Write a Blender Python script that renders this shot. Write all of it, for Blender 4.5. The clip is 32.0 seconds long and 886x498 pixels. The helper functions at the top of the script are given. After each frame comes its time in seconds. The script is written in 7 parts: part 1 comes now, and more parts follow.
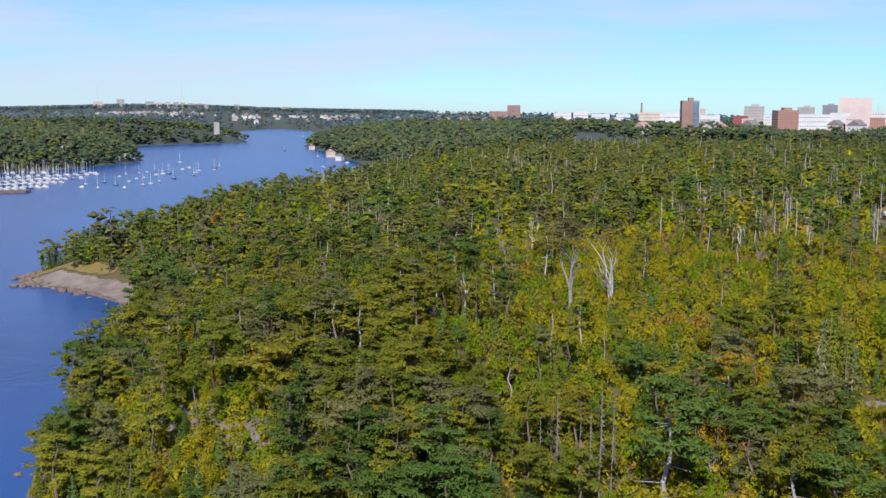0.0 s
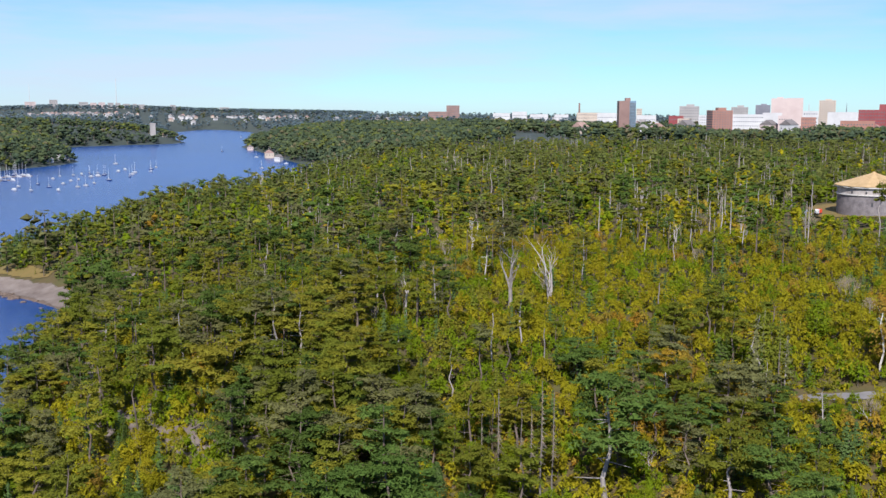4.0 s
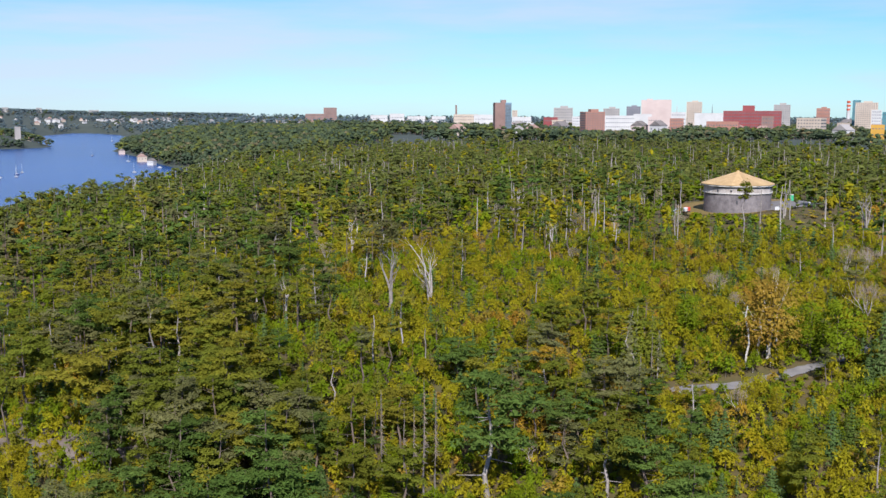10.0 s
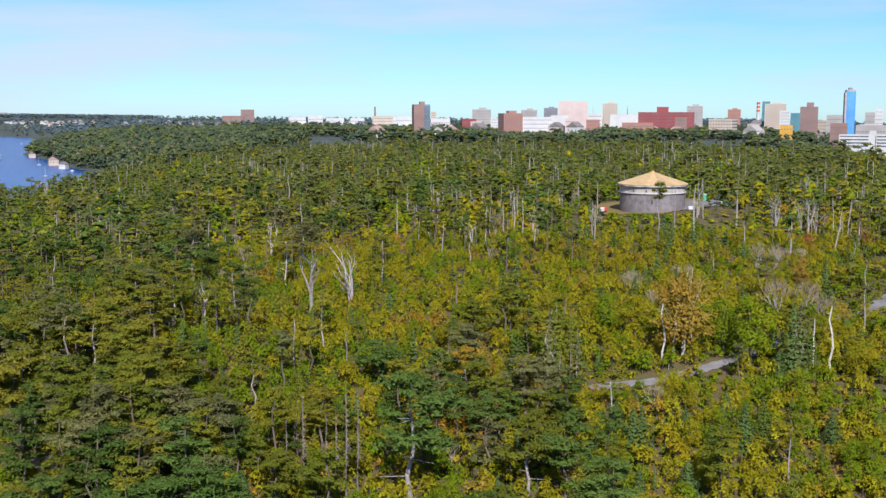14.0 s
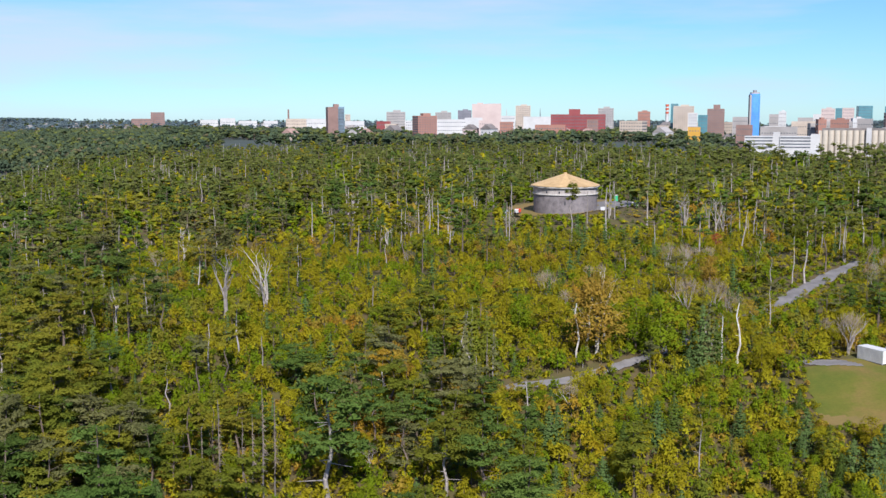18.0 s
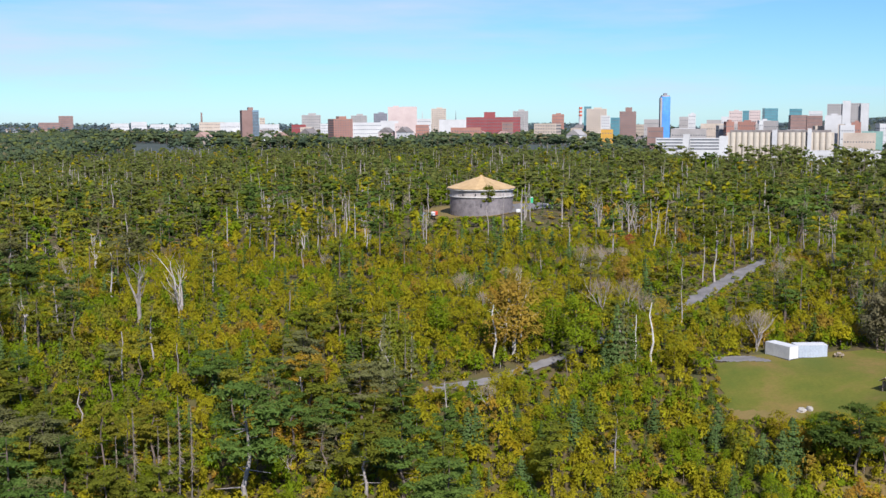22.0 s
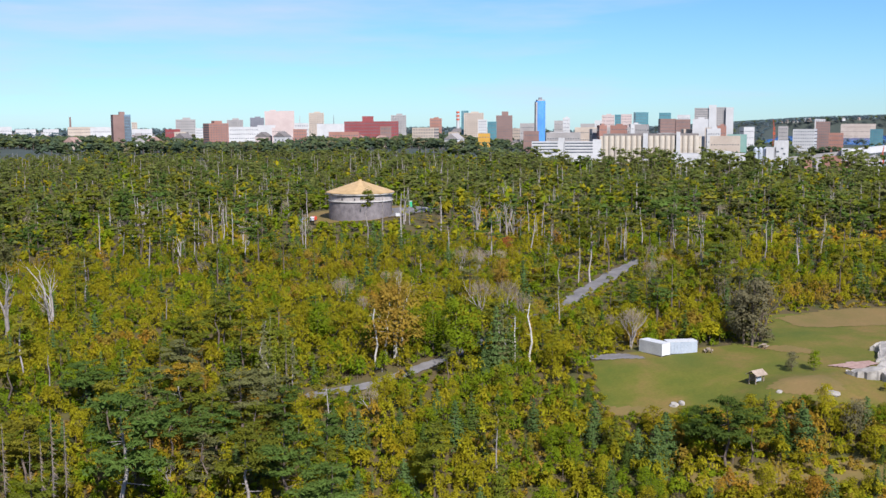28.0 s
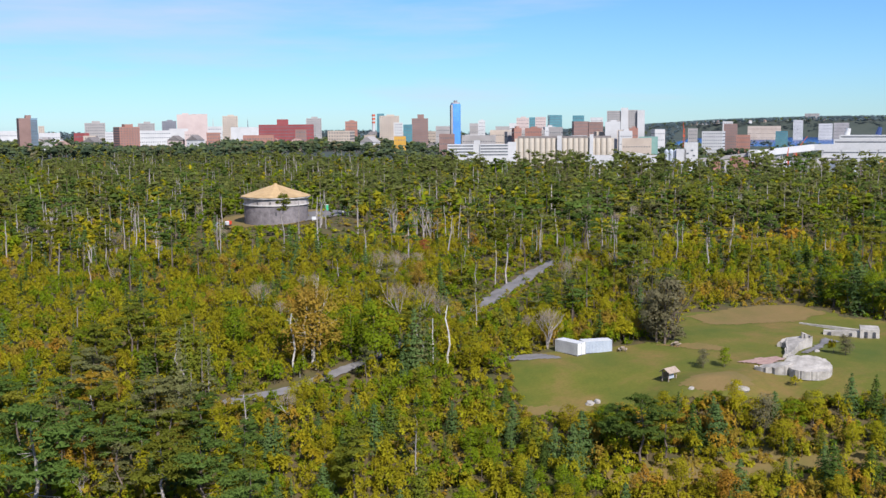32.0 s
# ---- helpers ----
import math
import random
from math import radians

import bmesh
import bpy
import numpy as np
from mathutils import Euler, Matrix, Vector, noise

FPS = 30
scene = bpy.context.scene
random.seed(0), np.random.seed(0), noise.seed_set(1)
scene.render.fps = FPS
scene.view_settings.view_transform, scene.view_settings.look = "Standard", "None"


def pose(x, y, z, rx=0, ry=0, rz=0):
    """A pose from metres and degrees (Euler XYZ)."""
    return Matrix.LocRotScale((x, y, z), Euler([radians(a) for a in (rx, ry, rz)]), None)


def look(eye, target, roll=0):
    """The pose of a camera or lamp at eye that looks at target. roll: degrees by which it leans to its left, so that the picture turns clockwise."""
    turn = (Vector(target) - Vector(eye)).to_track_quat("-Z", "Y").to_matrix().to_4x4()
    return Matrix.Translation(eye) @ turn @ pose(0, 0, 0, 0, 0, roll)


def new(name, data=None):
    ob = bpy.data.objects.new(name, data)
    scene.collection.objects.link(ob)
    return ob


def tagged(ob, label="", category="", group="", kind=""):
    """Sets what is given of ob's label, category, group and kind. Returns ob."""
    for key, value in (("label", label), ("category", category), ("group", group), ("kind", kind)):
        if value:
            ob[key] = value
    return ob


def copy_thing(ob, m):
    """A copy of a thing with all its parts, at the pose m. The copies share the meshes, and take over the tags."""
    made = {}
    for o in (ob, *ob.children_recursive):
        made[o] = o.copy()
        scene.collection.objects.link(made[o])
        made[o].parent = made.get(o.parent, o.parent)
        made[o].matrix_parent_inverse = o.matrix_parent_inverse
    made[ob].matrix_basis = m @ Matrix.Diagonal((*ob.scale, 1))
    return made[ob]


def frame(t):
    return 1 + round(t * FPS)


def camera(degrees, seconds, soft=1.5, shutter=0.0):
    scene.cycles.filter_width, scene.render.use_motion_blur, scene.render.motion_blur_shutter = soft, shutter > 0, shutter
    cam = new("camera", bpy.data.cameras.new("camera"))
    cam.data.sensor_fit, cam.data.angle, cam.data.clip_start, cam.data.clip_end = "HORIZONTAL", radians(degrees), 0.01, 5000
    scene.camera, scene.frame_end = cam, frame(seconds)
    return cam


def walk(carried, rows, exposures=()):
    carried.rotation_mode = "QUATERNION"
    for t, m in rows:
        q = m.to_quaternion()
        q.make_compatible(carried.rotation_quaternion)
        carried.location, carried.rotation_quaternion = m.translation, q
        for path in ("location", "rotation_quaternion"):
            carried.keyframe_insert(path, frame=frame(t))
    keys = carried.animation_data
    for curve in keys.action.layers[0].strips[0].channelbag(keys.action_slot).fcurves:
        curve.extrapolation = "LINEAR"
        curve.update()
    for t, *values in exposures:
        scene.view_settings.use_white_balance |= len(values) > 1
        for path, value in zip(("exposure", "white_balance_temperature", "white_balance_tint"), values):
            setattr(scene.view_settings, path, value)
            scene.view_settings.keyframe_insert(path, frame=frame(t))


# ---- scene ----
# ---------------------------------------------------------------- camera and its walk
cam = camera(44.61, 32.0, soft=1.45)
TURNS = [  # seconds, bearing, dip, lean
    (0, -12.756, 7.506, 0.287), (1, -12.070, 7.490, 0.257), (2, -11.248, 7.482, 0.252), (3, -10.521, 7.481, 0.236), (3.5, -10.056, 7.479, 0.232),
    (5.5, -8.125, 7.451, 0.211), (6, -7.639, 7.437, 0.186), (7, -6.475, 7.407, 0.150), (8, -5.342, 7.389, 0.119), (9, -4.257, 7.373, 0.096),
    (10, -3.148, 7.356, 0.074), (11, -2.010, 7.336, 0.050), (12, -0.960, 7.314, 0.026), (13, 0.024, 7.299, 0.006), (14, 1.110, 7.268, -0.018),
    (14.5, 1.629, 7.249, -0.032), (16.5, 3.808, 7.192, -0.072), (17, 4.381, 7.175, -0.088), (18, 5.609, 7.146, -0.108), (19, 6.821, 7.109, -0.141),
    (20, 7.906, 7.063, -0.167), (21, 9.015, 7.034, -0.207), (22, 10.027, 7.002, -0.220), (23, 11.128, 6.978, -0.242), (24, 12.217, 6.947, -0.223),
    (25, 13.277, 6.919, -0.237), (25.5, 13.825, 6.902, -0.246), (27.5, 15.892, 6.829, -0.297), (28, 16.431, 6.816, -0.308), (29, 17.532, 6.785, -0.323),
    (30, 18.687, 6.752, -0.362), (31, 19.845, 6.718, -0.390), (32, 20.859, 6.691, -0.417)]
PATH = []
for t, bearing, dip, lean in TURNS:
    s = (t - 16) / 16  # a slow drift backwards, about four metres in all
    eye = Vector((0.031 * s - 0.283 * s * s, -2.031 * s + 0.306 * s * s, 65.0 + 0.330 * s - 0.057 * s * s))
    a, b = radians(bearing), radians(dip)
    PATH.append((t, look(eye, eye + Vector((math.sin(a) * math.cos(b), math.cos(a) * math.cos(b), -math.sin(b))) * 100, lean)))
walk(cam, PATH, ((0.0, 0.72), (3.0, 0.77), (9.0, 0.77), (16.0, 0.78), (24.0, 0.76), (28.0, 0.75), (32.0, 0.71)))

# ---------------------------------------------------------------- sky, sun, exposure
SUN_BEARING, SUN_HEIGHT = 176.0, 42.0
world = bpy.data.worlds.new("sky")
scene.world = world
world.use_nodes = True
wn = world.node_tree
wn.nodes.clear()
sky = wn.nodes.new("ShaderNodeTexSky")
sky.sky_type, sky.sun_disc = "NISHITA", False
sky.sun_elevation, sky.sun_rotation = radians(SUN_HEIGHT), radians(SUN_BEARING)
sky.air_density, sky.dust_density, sky.ozone_density = 1.0, 0.05, 2.5
background = wn.nodes.new("ShaderNodeBackground")
background.inputs["Strength"].default_value = 0.064
w_out = wn.nodes.new("ShaderNodeOutputWorld")
wn.links.new(background.outputs[0], w_out.inputs[0])
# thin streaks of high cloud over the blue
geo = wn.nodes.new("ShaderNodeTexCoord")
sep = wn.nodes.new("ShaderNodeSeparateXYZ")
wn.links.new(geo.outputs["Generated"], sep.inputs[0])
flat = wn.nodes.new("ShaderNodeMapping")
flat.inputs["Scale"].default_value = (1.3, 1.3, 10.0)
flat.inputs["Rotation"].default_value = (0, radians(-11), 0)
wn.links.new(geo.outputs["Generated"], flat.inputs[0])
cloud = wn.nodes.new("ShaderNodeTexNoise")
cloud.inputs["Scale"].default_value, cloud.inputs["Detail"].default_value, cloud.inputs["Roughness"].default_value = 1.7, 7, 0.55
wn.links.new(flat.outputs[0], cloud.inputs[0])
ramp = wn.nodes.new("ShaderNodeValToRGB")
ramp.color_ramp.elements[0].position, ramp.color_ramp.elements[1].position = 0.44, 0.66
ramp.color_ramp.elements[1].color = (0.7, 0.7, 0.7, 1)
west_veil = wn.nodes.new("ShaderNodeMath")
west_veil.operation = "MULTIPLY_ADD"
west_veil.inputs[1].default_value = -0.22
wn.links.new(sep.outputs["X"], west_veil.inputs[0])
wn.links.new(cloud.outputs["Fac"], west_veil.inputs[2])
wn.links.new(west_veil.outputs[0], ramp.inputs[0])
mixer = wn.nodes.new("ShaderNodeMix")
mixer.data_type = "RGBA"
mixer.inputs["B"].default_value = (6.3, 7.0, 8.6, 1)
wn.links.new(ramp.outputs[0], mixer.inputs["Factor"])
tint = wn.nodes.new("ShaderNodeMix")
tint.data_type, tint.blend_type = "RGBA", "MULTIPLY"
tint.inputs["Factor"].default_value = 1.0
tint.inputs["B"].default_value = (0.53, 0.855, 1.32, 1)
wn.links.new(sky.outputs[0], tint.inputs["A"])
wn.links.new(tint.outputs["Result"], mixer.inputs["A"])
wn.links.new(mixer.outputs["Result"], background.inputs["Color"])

sun = new("sun", bpy.data.lights.new("sun", "SUN"))
sun.data.energy, sun.data.angle, sun.data.color = 4.5, radians(0.53), (1.0, 0.955, 0.905)
a, b = radians(SUN_BEARING), radians(SUN_HEIGHT)
sun.matrix_world = look((0, 0, 300), (-math.sin(a) * math.cos(b), -math.cos(a) * math.cos(b), 300 - math.sin(b)))

# ---------------------------------------------------------------- the lie of the land
EYE_Z = 65.0
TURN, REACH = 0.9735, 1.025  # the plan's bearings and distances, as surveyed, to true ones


def at(az, d, z=0.0):
    """A place from its bearing in degrees (clockwise from +y) and its distance from the origin."""
    return Vector((d * REACH * math.sin(radians(az * TURN)), d * REACH * math.cos(radians(az * TURN)), z))


def outline(*pairs):
    return np.array([at(a, d).xy for a, d in pairs])


def polar(x, y):
    """The plan's bearing and distance of places."""
    return np.degrees(np.arctan2(x, y)) / TURN, np.hypot(x, y) / REACH


PARK = outline((150, 130), (100, 118), (60, 118), (40, 120), (20, 121), (0, 125), (-15, 128), (-24, 135), (-30, 148), (-35.3, 178), (-34.5, 202),
               (-32.9, 240), (-31.5, 281), (-30.2, 330), (-29.7, 350), (-31.3, 372), (-33.0, 392), (-35.2, 405), (-35.0, 424), (-34.0, 446), (-31.6, 490),
               (-28.9, 565), (-25.9, 650), (-21.0, 770), (-17.6, 910), (-16.3, 1040), (-16.6, 1160), (-18.1, 1270), (-19.4, 1500),
               (-20.7, 1735), (-20.2, 1850), (-19.2, 2300), (-20.3, 2800), (-21.6, 3020), (-22.6, 3040), (-24.4, 2700), (-24.3, 2200),
               (-23.6, 1960), (-24.2, 1900), (-27.0, 1830), (-29.6, 1760), (-29.8, 1500), (-28.9, 1290), (-30.0, 1230), (-33.0, 1130),
               (-36.5, 1060), (-42, 960), (-60, 800), (-90, 900), (-95, 9000), (-30, 9000), (0, 9000), (60, 9000), (120, 9000), (140, 2000))
HARBOUR = outline((33.5, 2900), (37, 2750), (41, 2600), (48, 1500), (60, 900), (75, 1000), (75, 3500), (45, 4100), (38, 4250), (34.5, 4150))


def edge_distance(poly, x, y):
    """Metres to the outline, positive inside it."""
    x, y = np.asarray(x, float), np.asarray(y, float)
    best, inside = np.full(x.shape, 1e9), np.zeros(x.shape, bool)
    for (ax, ay), (bx, by) in zip(poly, np.roll(poly, -1, axis=0)):
        dx, dy = bx - ax, by - ay
        k = np.clip(((x - ax) * dx + (y - ay) * dy) / (dx * dx + dy * dy), 0, 1)
        best = np.minimum(best, np.hypot(x - ax - k * dx, y - ay - k * dy))
        if dy:
            inside ^= ((ay > y) != (by > y)) & (x < ax + (y - ay) * dx / dy)
    return np.where(inside, best, -best)


def ease(v):
    v = np.clip(v, 0, 1)
    return v * v * (3 - 2 * v)


def ripple(x, y, scale, seed=0):
    """A cheap smooth noise of about -1 to 1."""
    r, total = np.random.RandomState(seed), 0
    for k in range(6):
        a, p, f = r.uniform(0, 6.3), r.uniform(0, 6.3), r.uniform(0.6, 1.7)
        total = total + np.sin((x * math.cos(a) + y * math.sin(a)) * 6.28 * f / scale + p)
    return total / 3.2


def land_z(x, y):
    x, y = np.asarray(x, float), np.asarray(y, float)
    az, d = polar(x, y)
    s = edge_distance(PARK, x, y)
    s = np.where(d > 900, np.minimum(s, -edge_distance(HARBOUR, x, y)), s)
    z = np.interp(s, [-200, -30, -6, 0, 5, 12, 25, 80, 200, 350, 900], [-14, -5, -0.9, 0, 1.1, 3.5, 8, 18, 26.5, 28.5, 27])
    z = z + np.clip(s / 60, 0, 1) * (ripple(x, y, 130, 3) * 0.9 + ripple(x, y, 31, 5) * 0.25)
    port = ease((az - 16) / 10) * ease((d - 720) / 250)
    z = np.where(s > 0, z * (1 - 0.78 * port), z)
    hill = np.interp(az, [-60, -37, -33, -30, -26, -22, -18, -12, -5, 3, 14, 24, 30, 36, 41, 46, 70],
                     [26, 14, 22, 30, 28, 17, 13, 6, 0, -3, -4, 0, 22, 50, 60, 60, 50])
    z = z + np.where(s > 0, hill * ease((d - 3150) / 1250), 0)
    tx, ty = at(12.4, 380).xy
    z = z + 3.3 * ease((62 - np.hypot(x - tx, y - ty)) / 34)  # knoll of the round tower
    mx, my = at(36.2, 188).xy
    z = z + 1.7 * ease((12 - np.hypot((x - mx) * 0.8, (y - my) * 1.1)) / 9)  # low mound on the lawn
    return z


def ground_at(az, d):
    p = at(az, d)
    return float(land_z(p.x, p.y))
# ---------------------------------------------------------------- materials
def shade(name, colors, rough=0.8, metal=0.0, scale=1.0, bump=0.0, fine=8.0, randomness=0.0, island=False, spec=0.3):
    """A material whose colour wanders between two or three colours at two scales, with relief."""
    m = bpy.data.materials.new(name)
    m.use_nodes = True
    n, l = m.node_tree.nodes, m.node_tree.links
    p = n["Principled BSDF"]
    p.inputs["Roughness"].default_value, p.inputs["Metallic"].default_value = rough, metal
    p.inputs["Specular IOR Level"].default_value = spec
    co = n.new("ShaderNodeTexCoord")
    big = n.new("ShaderNodeTexNoise")
    big.inputs["Scale"].default_value, big.inputs["Detail"].default_value, big.inputs["Roughness"].default_value = scale, 5, 0.65
    l.new(co.outputs["Object"], big.inputs[0])
    ramp = n.new("ShaderNodeValToRGB")
    ramp.color_ramp.elements[0].position, ramp.color_ramp.elements[1].position = 0.32, 0.68
    ramp.color_ramp.elements[0].color, ramp.color_ramp.elements[1].color = (*colors[0], 1), (*colors[-1], 1)
    if len(colors) > 2:
        ramp.color_ramp.elements.new(0.5).color = (*colors[1], 1)
    l.new(big.outputs["Fac"], ramp.inputs[0])
    out = ramp.outputs[0]
    small = n.new("ShaderNodeTexNoise")
    small.inputs["Scale"].default_value, small.inputs["Detail"].default_value = scale * fine, 3
    l.new(co.outputs["Object"], small.inputs[0])
    hsv = n.new("ShaderNodeHueSaturation")
    l.new(out, hsv.inputs["Color"])
    value = n.new("ShaderNodeMapRange")
    value.inputs["To Min"].default_value, value.inputs["To Max"].default_value = 0.8, 1.2
    l.new(small.outputs["Fac"], value.inputs["Value"])
    last = value.outputs[0]
    if randomness:
        src = n.new("ShaderNodeNewGeometry").outputs["Random Per Island"] if island else n.new("ShaderNodeObjectInfo").outputs["Random"]
        rnd = n.new("ShaderNodeMapRange")
        rnd.inputs["To Min"].default_value, rnd.inputs["To Max"].default_value = 1 - randomness, 1 + randomness
        l.new(src, rnd.inputs["Value"])
        mul = n.new("ShaderNodeMath")
        mul.operation = "MULTIPLY"
        l.new(last, mul.inputs[0]), l.new(rnd.outputs[0], mul.inputs[1])
        last = mul.outputs[0]
    l.new(last, hsv.inputs["Value"])
    l.new(hsv.outputs[0], p.inputs["Base Color"])
    if bump:
        bp = n.new("ShaderNodeBump")
        bp.inputs["Strength"].default_value, bp.inputs["Distance"].default_value = bump, 0.05
        l.new(small.outputs["Fac"], bp.inputs["Height"])
        l.new(bp.outputs[0], p.inputs["Normal"])
    return m


def foliage(name, color, hue=0.016, glow=0.4, patch=0.05, spread=0.13):
    """Leaves and needles: matt, a little light comes through, each tree its own tint, rounded by the way its sprays lie."""
    m = bpy.data.materials.new(name)
    m.use_nodes = True
    n, l = m.node_tree.nodes, m.node_tree.links
    n.clear()

    def calc(op, a, b=None):
        q = n.new("ShaderNodeMath")
        q.operation = op
        for k, v in enumerate((a, b)):
            if isinstance(v, (int, float)):
                q.inputs[k].default_value = v
            elif v is not None:
                l.new(v, q.inputs[k])
        return q.outputs[0]

    def span(v, a, b, c, d):
        q = n.new("ShaderNodeMapRange")
        for k, w in zip(("From Min", "From Max", "To Min", "To Max"), (a, b, c, d)):
            q.inputs[k].default_value = w
        l.new(v, q.inputs["Value"])
        return q.outputs[0]

    def noise(scale, detail):
        q = n.new("ShaderNodeTexNoise")
        q.inputs["Scale"].default_value, q.inputs["Detail"].default_value = scale, detail
        l.new(geo.outputs["Position"], q.inputs[0])
        return q.outputs["Fac"]

    geo, info = n.new("ShaderNodeNewGeometry"), n.new("ShaderNodeObjectInfo")
    own, lie = n.new("ShaderNodeAttribute"), n.new("ShaderNodeAttribute")
    own.attribute_name, lie.attribute_name = "tint", "lie"
    each = calc("FRACT", calc("ADD", info.outputs["Random"], own.outputs["Fac"]))
    other = calc("FRACT", calc("MULTIPLY", each, 7.31))
    hsv = n.new("ShaderNodeHueSaturation")
    hsv.inputs["Color"].default_value = (*color, 1)
    island = geo.outputs["Random Per Island"]
    l.new(span(calc("ADD", calc("ADD", noise(patch, 3), each), calc("MULTIPLY", island, 0.5)), 0.3, 2.0, 0.5 - hue, 0.5 + hue), hsv.inputs["Hue"])
    value = calc("MULTIPLY", span(other, 0, 1, 1 - spread, 1 + spread), span(island, 0, 1, 0.86, 1.14))
    l.new(calc("MULTIPLY", value, span(noise(2.6, 5), 0.3, 0.7, 0.78, 1.22)), hsv.inputs["Value"])
    turned = n.new("ShaderNodeVectorTransform")
    turned.vector_type, turned.convert_from, turned.convert_to = "VECTOR", "OBJECT", "WORLD"
    l.new(lie.outputs["Vector"], turned.inputs[0])
    size, total, level = (n.new("ShaderNodeVectorMath") for _ in range(3))
    size.operation, total.operation, level.operation = "SCALE", "ADD", "NORMALIZE"
    l.new(geo.outputs["Normal"], size.inputs[0])
    size.inputs["Scale"].default_value = 0.45
    l.new(turned.outputs[0], total.inputs[0]), l.new(size.outputs[0], total.inputs[1])
    l.new(total.outputs[0], level.inputs[0])
    dif, tra, mix, out = (n.new("ShaderNode" + k) for k in ("BsdfDiffuse", "BsdfTranslucent", "MixShader", "OutputMaterial"))
    mix.inputs[0].default_value = glow
    l.new(hsv.outputs[0], dif.inputs["Color"]), l.new(hsv.outputs[0], tra.inputs["Color"])
    l.new(level.outputs[0], dif.inputs["Normal"])
    l.new(dif.outputs[0], mix.inputs[1]), l.new(tra.outputs[0], mix.inputs[2]), l.new(mix.outputs[0], out.inputs[0])
    return m


PINE = foliage("needles_pine", (0.140, 0.156, 0.022))
PINE_PALE = foliage("needles_pine_pale", (0.205, 0.196, 0.026))
PINE_DARK = foliage("needles_pine_dark", (0.078, 0.118, 0.026))
SPRUCE = foliage("needles_spruce", (0.098, 0.150, 0.048))
LEAF = foliage("leaves_green", (0.152, 0.200, 0.012))
LEAF_OLIVE = foliage("leaves_olive", (0.258, 0.232, 0.015))
LEAF_YELLOW = foliage("leaves_yellow", (0.320, 0.268, 0.016))
LEAF_ORANGE = foliage("leaves_orange", (0.335, 0.200, 0.028))
LEAF_RUST = foliage("leaves_rust", (0.285, 0.198, 0.034))
LEAF_RED = foliage("leaves_red", (0.360, 0.100, 0.045))
WHITE_PINE = foliage("needles_white_pine", (0.098, 0.150, 0.034))
GREY_SPRUCE = foliage("needles_grey_spruce", (0.145, 0.146, 0.058))
TWIG = foliage("dead_twigs", (0.23, 0.185, 0.14), hue=0.01, glow=0.1)
BARK = shade("bark", [(0.085, 0.065, 0.052), (0.16, 0.125, 0.105)], 0.9, scale=1.5, bump=0.5)
BARK_GREY = shade("bark_weathered", [(0.18, 0.158, 0.148), (0.36, 0.325, 0.31)], 0.85, scale=1.2, bump=0.5, randomness=0.25)
BARK_DEAD = shade("bark_dead", [(0.10, 0.088, 0.080), (0.21, 0.185, 0.168)], 0.9, scale=1.2, bump=0.5)
# two far crown greens, greyed and blued to carry the haze themselves
HAZED_CROWN = foliage("crowns_far_hazed", (0.100, 0.128, 0.062))
HAZED_DARK = foliage("crowns_far_dark_hazed", (0.070, 0.098, 0.060))
# pine green with aerial haze mixed into the colour, for trees farther off
PINE_HAZE = foliage("needles_pine_hazed", (0.138, 0.158, 0.044))
BIRCH = shade("bark_birch", [(0.30, 0.27, 0.24), (0.56, 0.53, 0.49)], 0.7, scale=2.5, bump=0.3)
SOIL = shade("forest_floor", [(0.045, 0.050, 0.016), (0.085, 0.062, 0.028), (0.060, 0.066, 0.018)], 0.95, scale=0.08, bump=0.6, fine=14)
GRASS = shade("lawn_grass", [(0.060, 0.082, 0.008), (0.092, 0.095, 0.012), (0.155, 0.104, 0.032)], 0.95, scale=0.07, bump=0.4, fine=30)
DRY_GRASS = shade("dry_grass", [(0.175, 0.115, 0.045), (0.125, 0.10, 0.030)], 0.95, scale=0.12, bump=0.4, fine=16)
GRAVEL = shade("gravel", [(0.11, 0.105, 0.108), (0.19, 0.18, 0.185)], 0.95, scale=0.3, bump=0.5, fine=30)
SHINGLE = shade("beach_shingle", [(0.11, 0.085, 0.075), (0.185, 0.155, 0.14)], 0.9, scale=0.15, bump=0.5, fine=20)
ROCK = shade("shore_rock", [(0.07, 0.050, 0.042), (0.17, 0.125, 0.10)], 0.85, scale=0.6, bump=0.7)
CONCRETE = shade("old_concrete", [(0.20, 0.185, 0.170), (0.42, 0.39, 0.365)], 0.9, scale=0.35, bump=0.4, fine=12)
STONE = shade("tower_stone", [(0.13, 0.115, 0.125), (0.25, 0.225, 0.235)], 0.9, scale=0.5, bump=0.5, randomness=0.3)
RENDER = shade("pale_parapet", [(0.22, 0.195, 0.19), (0.44, 0.40, 0.385)], 0.9, scale=0.4, bump=0.3)
TRIM = shade("white_trim", [(0.40, 0.385, 0.37), (0.52, 0.50, 0.485)], 0.6, scale=0.8)
SHAKES = shade("pale_roof_boards", [(0.34, 0.23, 0.115), (0.46, 0.32, 0.175)], 0.8, scale=0.5, bump=0.3, randomness=0.14)
WHITE = shade("white_paint", [(0.46, 0.47, 0.49), (0.54, 0.54, 0.56)], 0.5, scale=0.3)
PALE_BLUE = shade("container_paint", [(0.31, 0.345, 0.41), (0.37, 0.41, 0.475)], 0.45, scale=0.4)
DARK = shade("dark_metal_and_shade", [(0.03, 0.03, 0.035), (0.07, 0.07, 0.08)], 0.6, scale=1)
GLASS = shade("dark_glazing", [(0.075, 0.085, 0.10), (0.13, 0.145, 0.165)], 0.15, scale=0.05, spec=0.6)
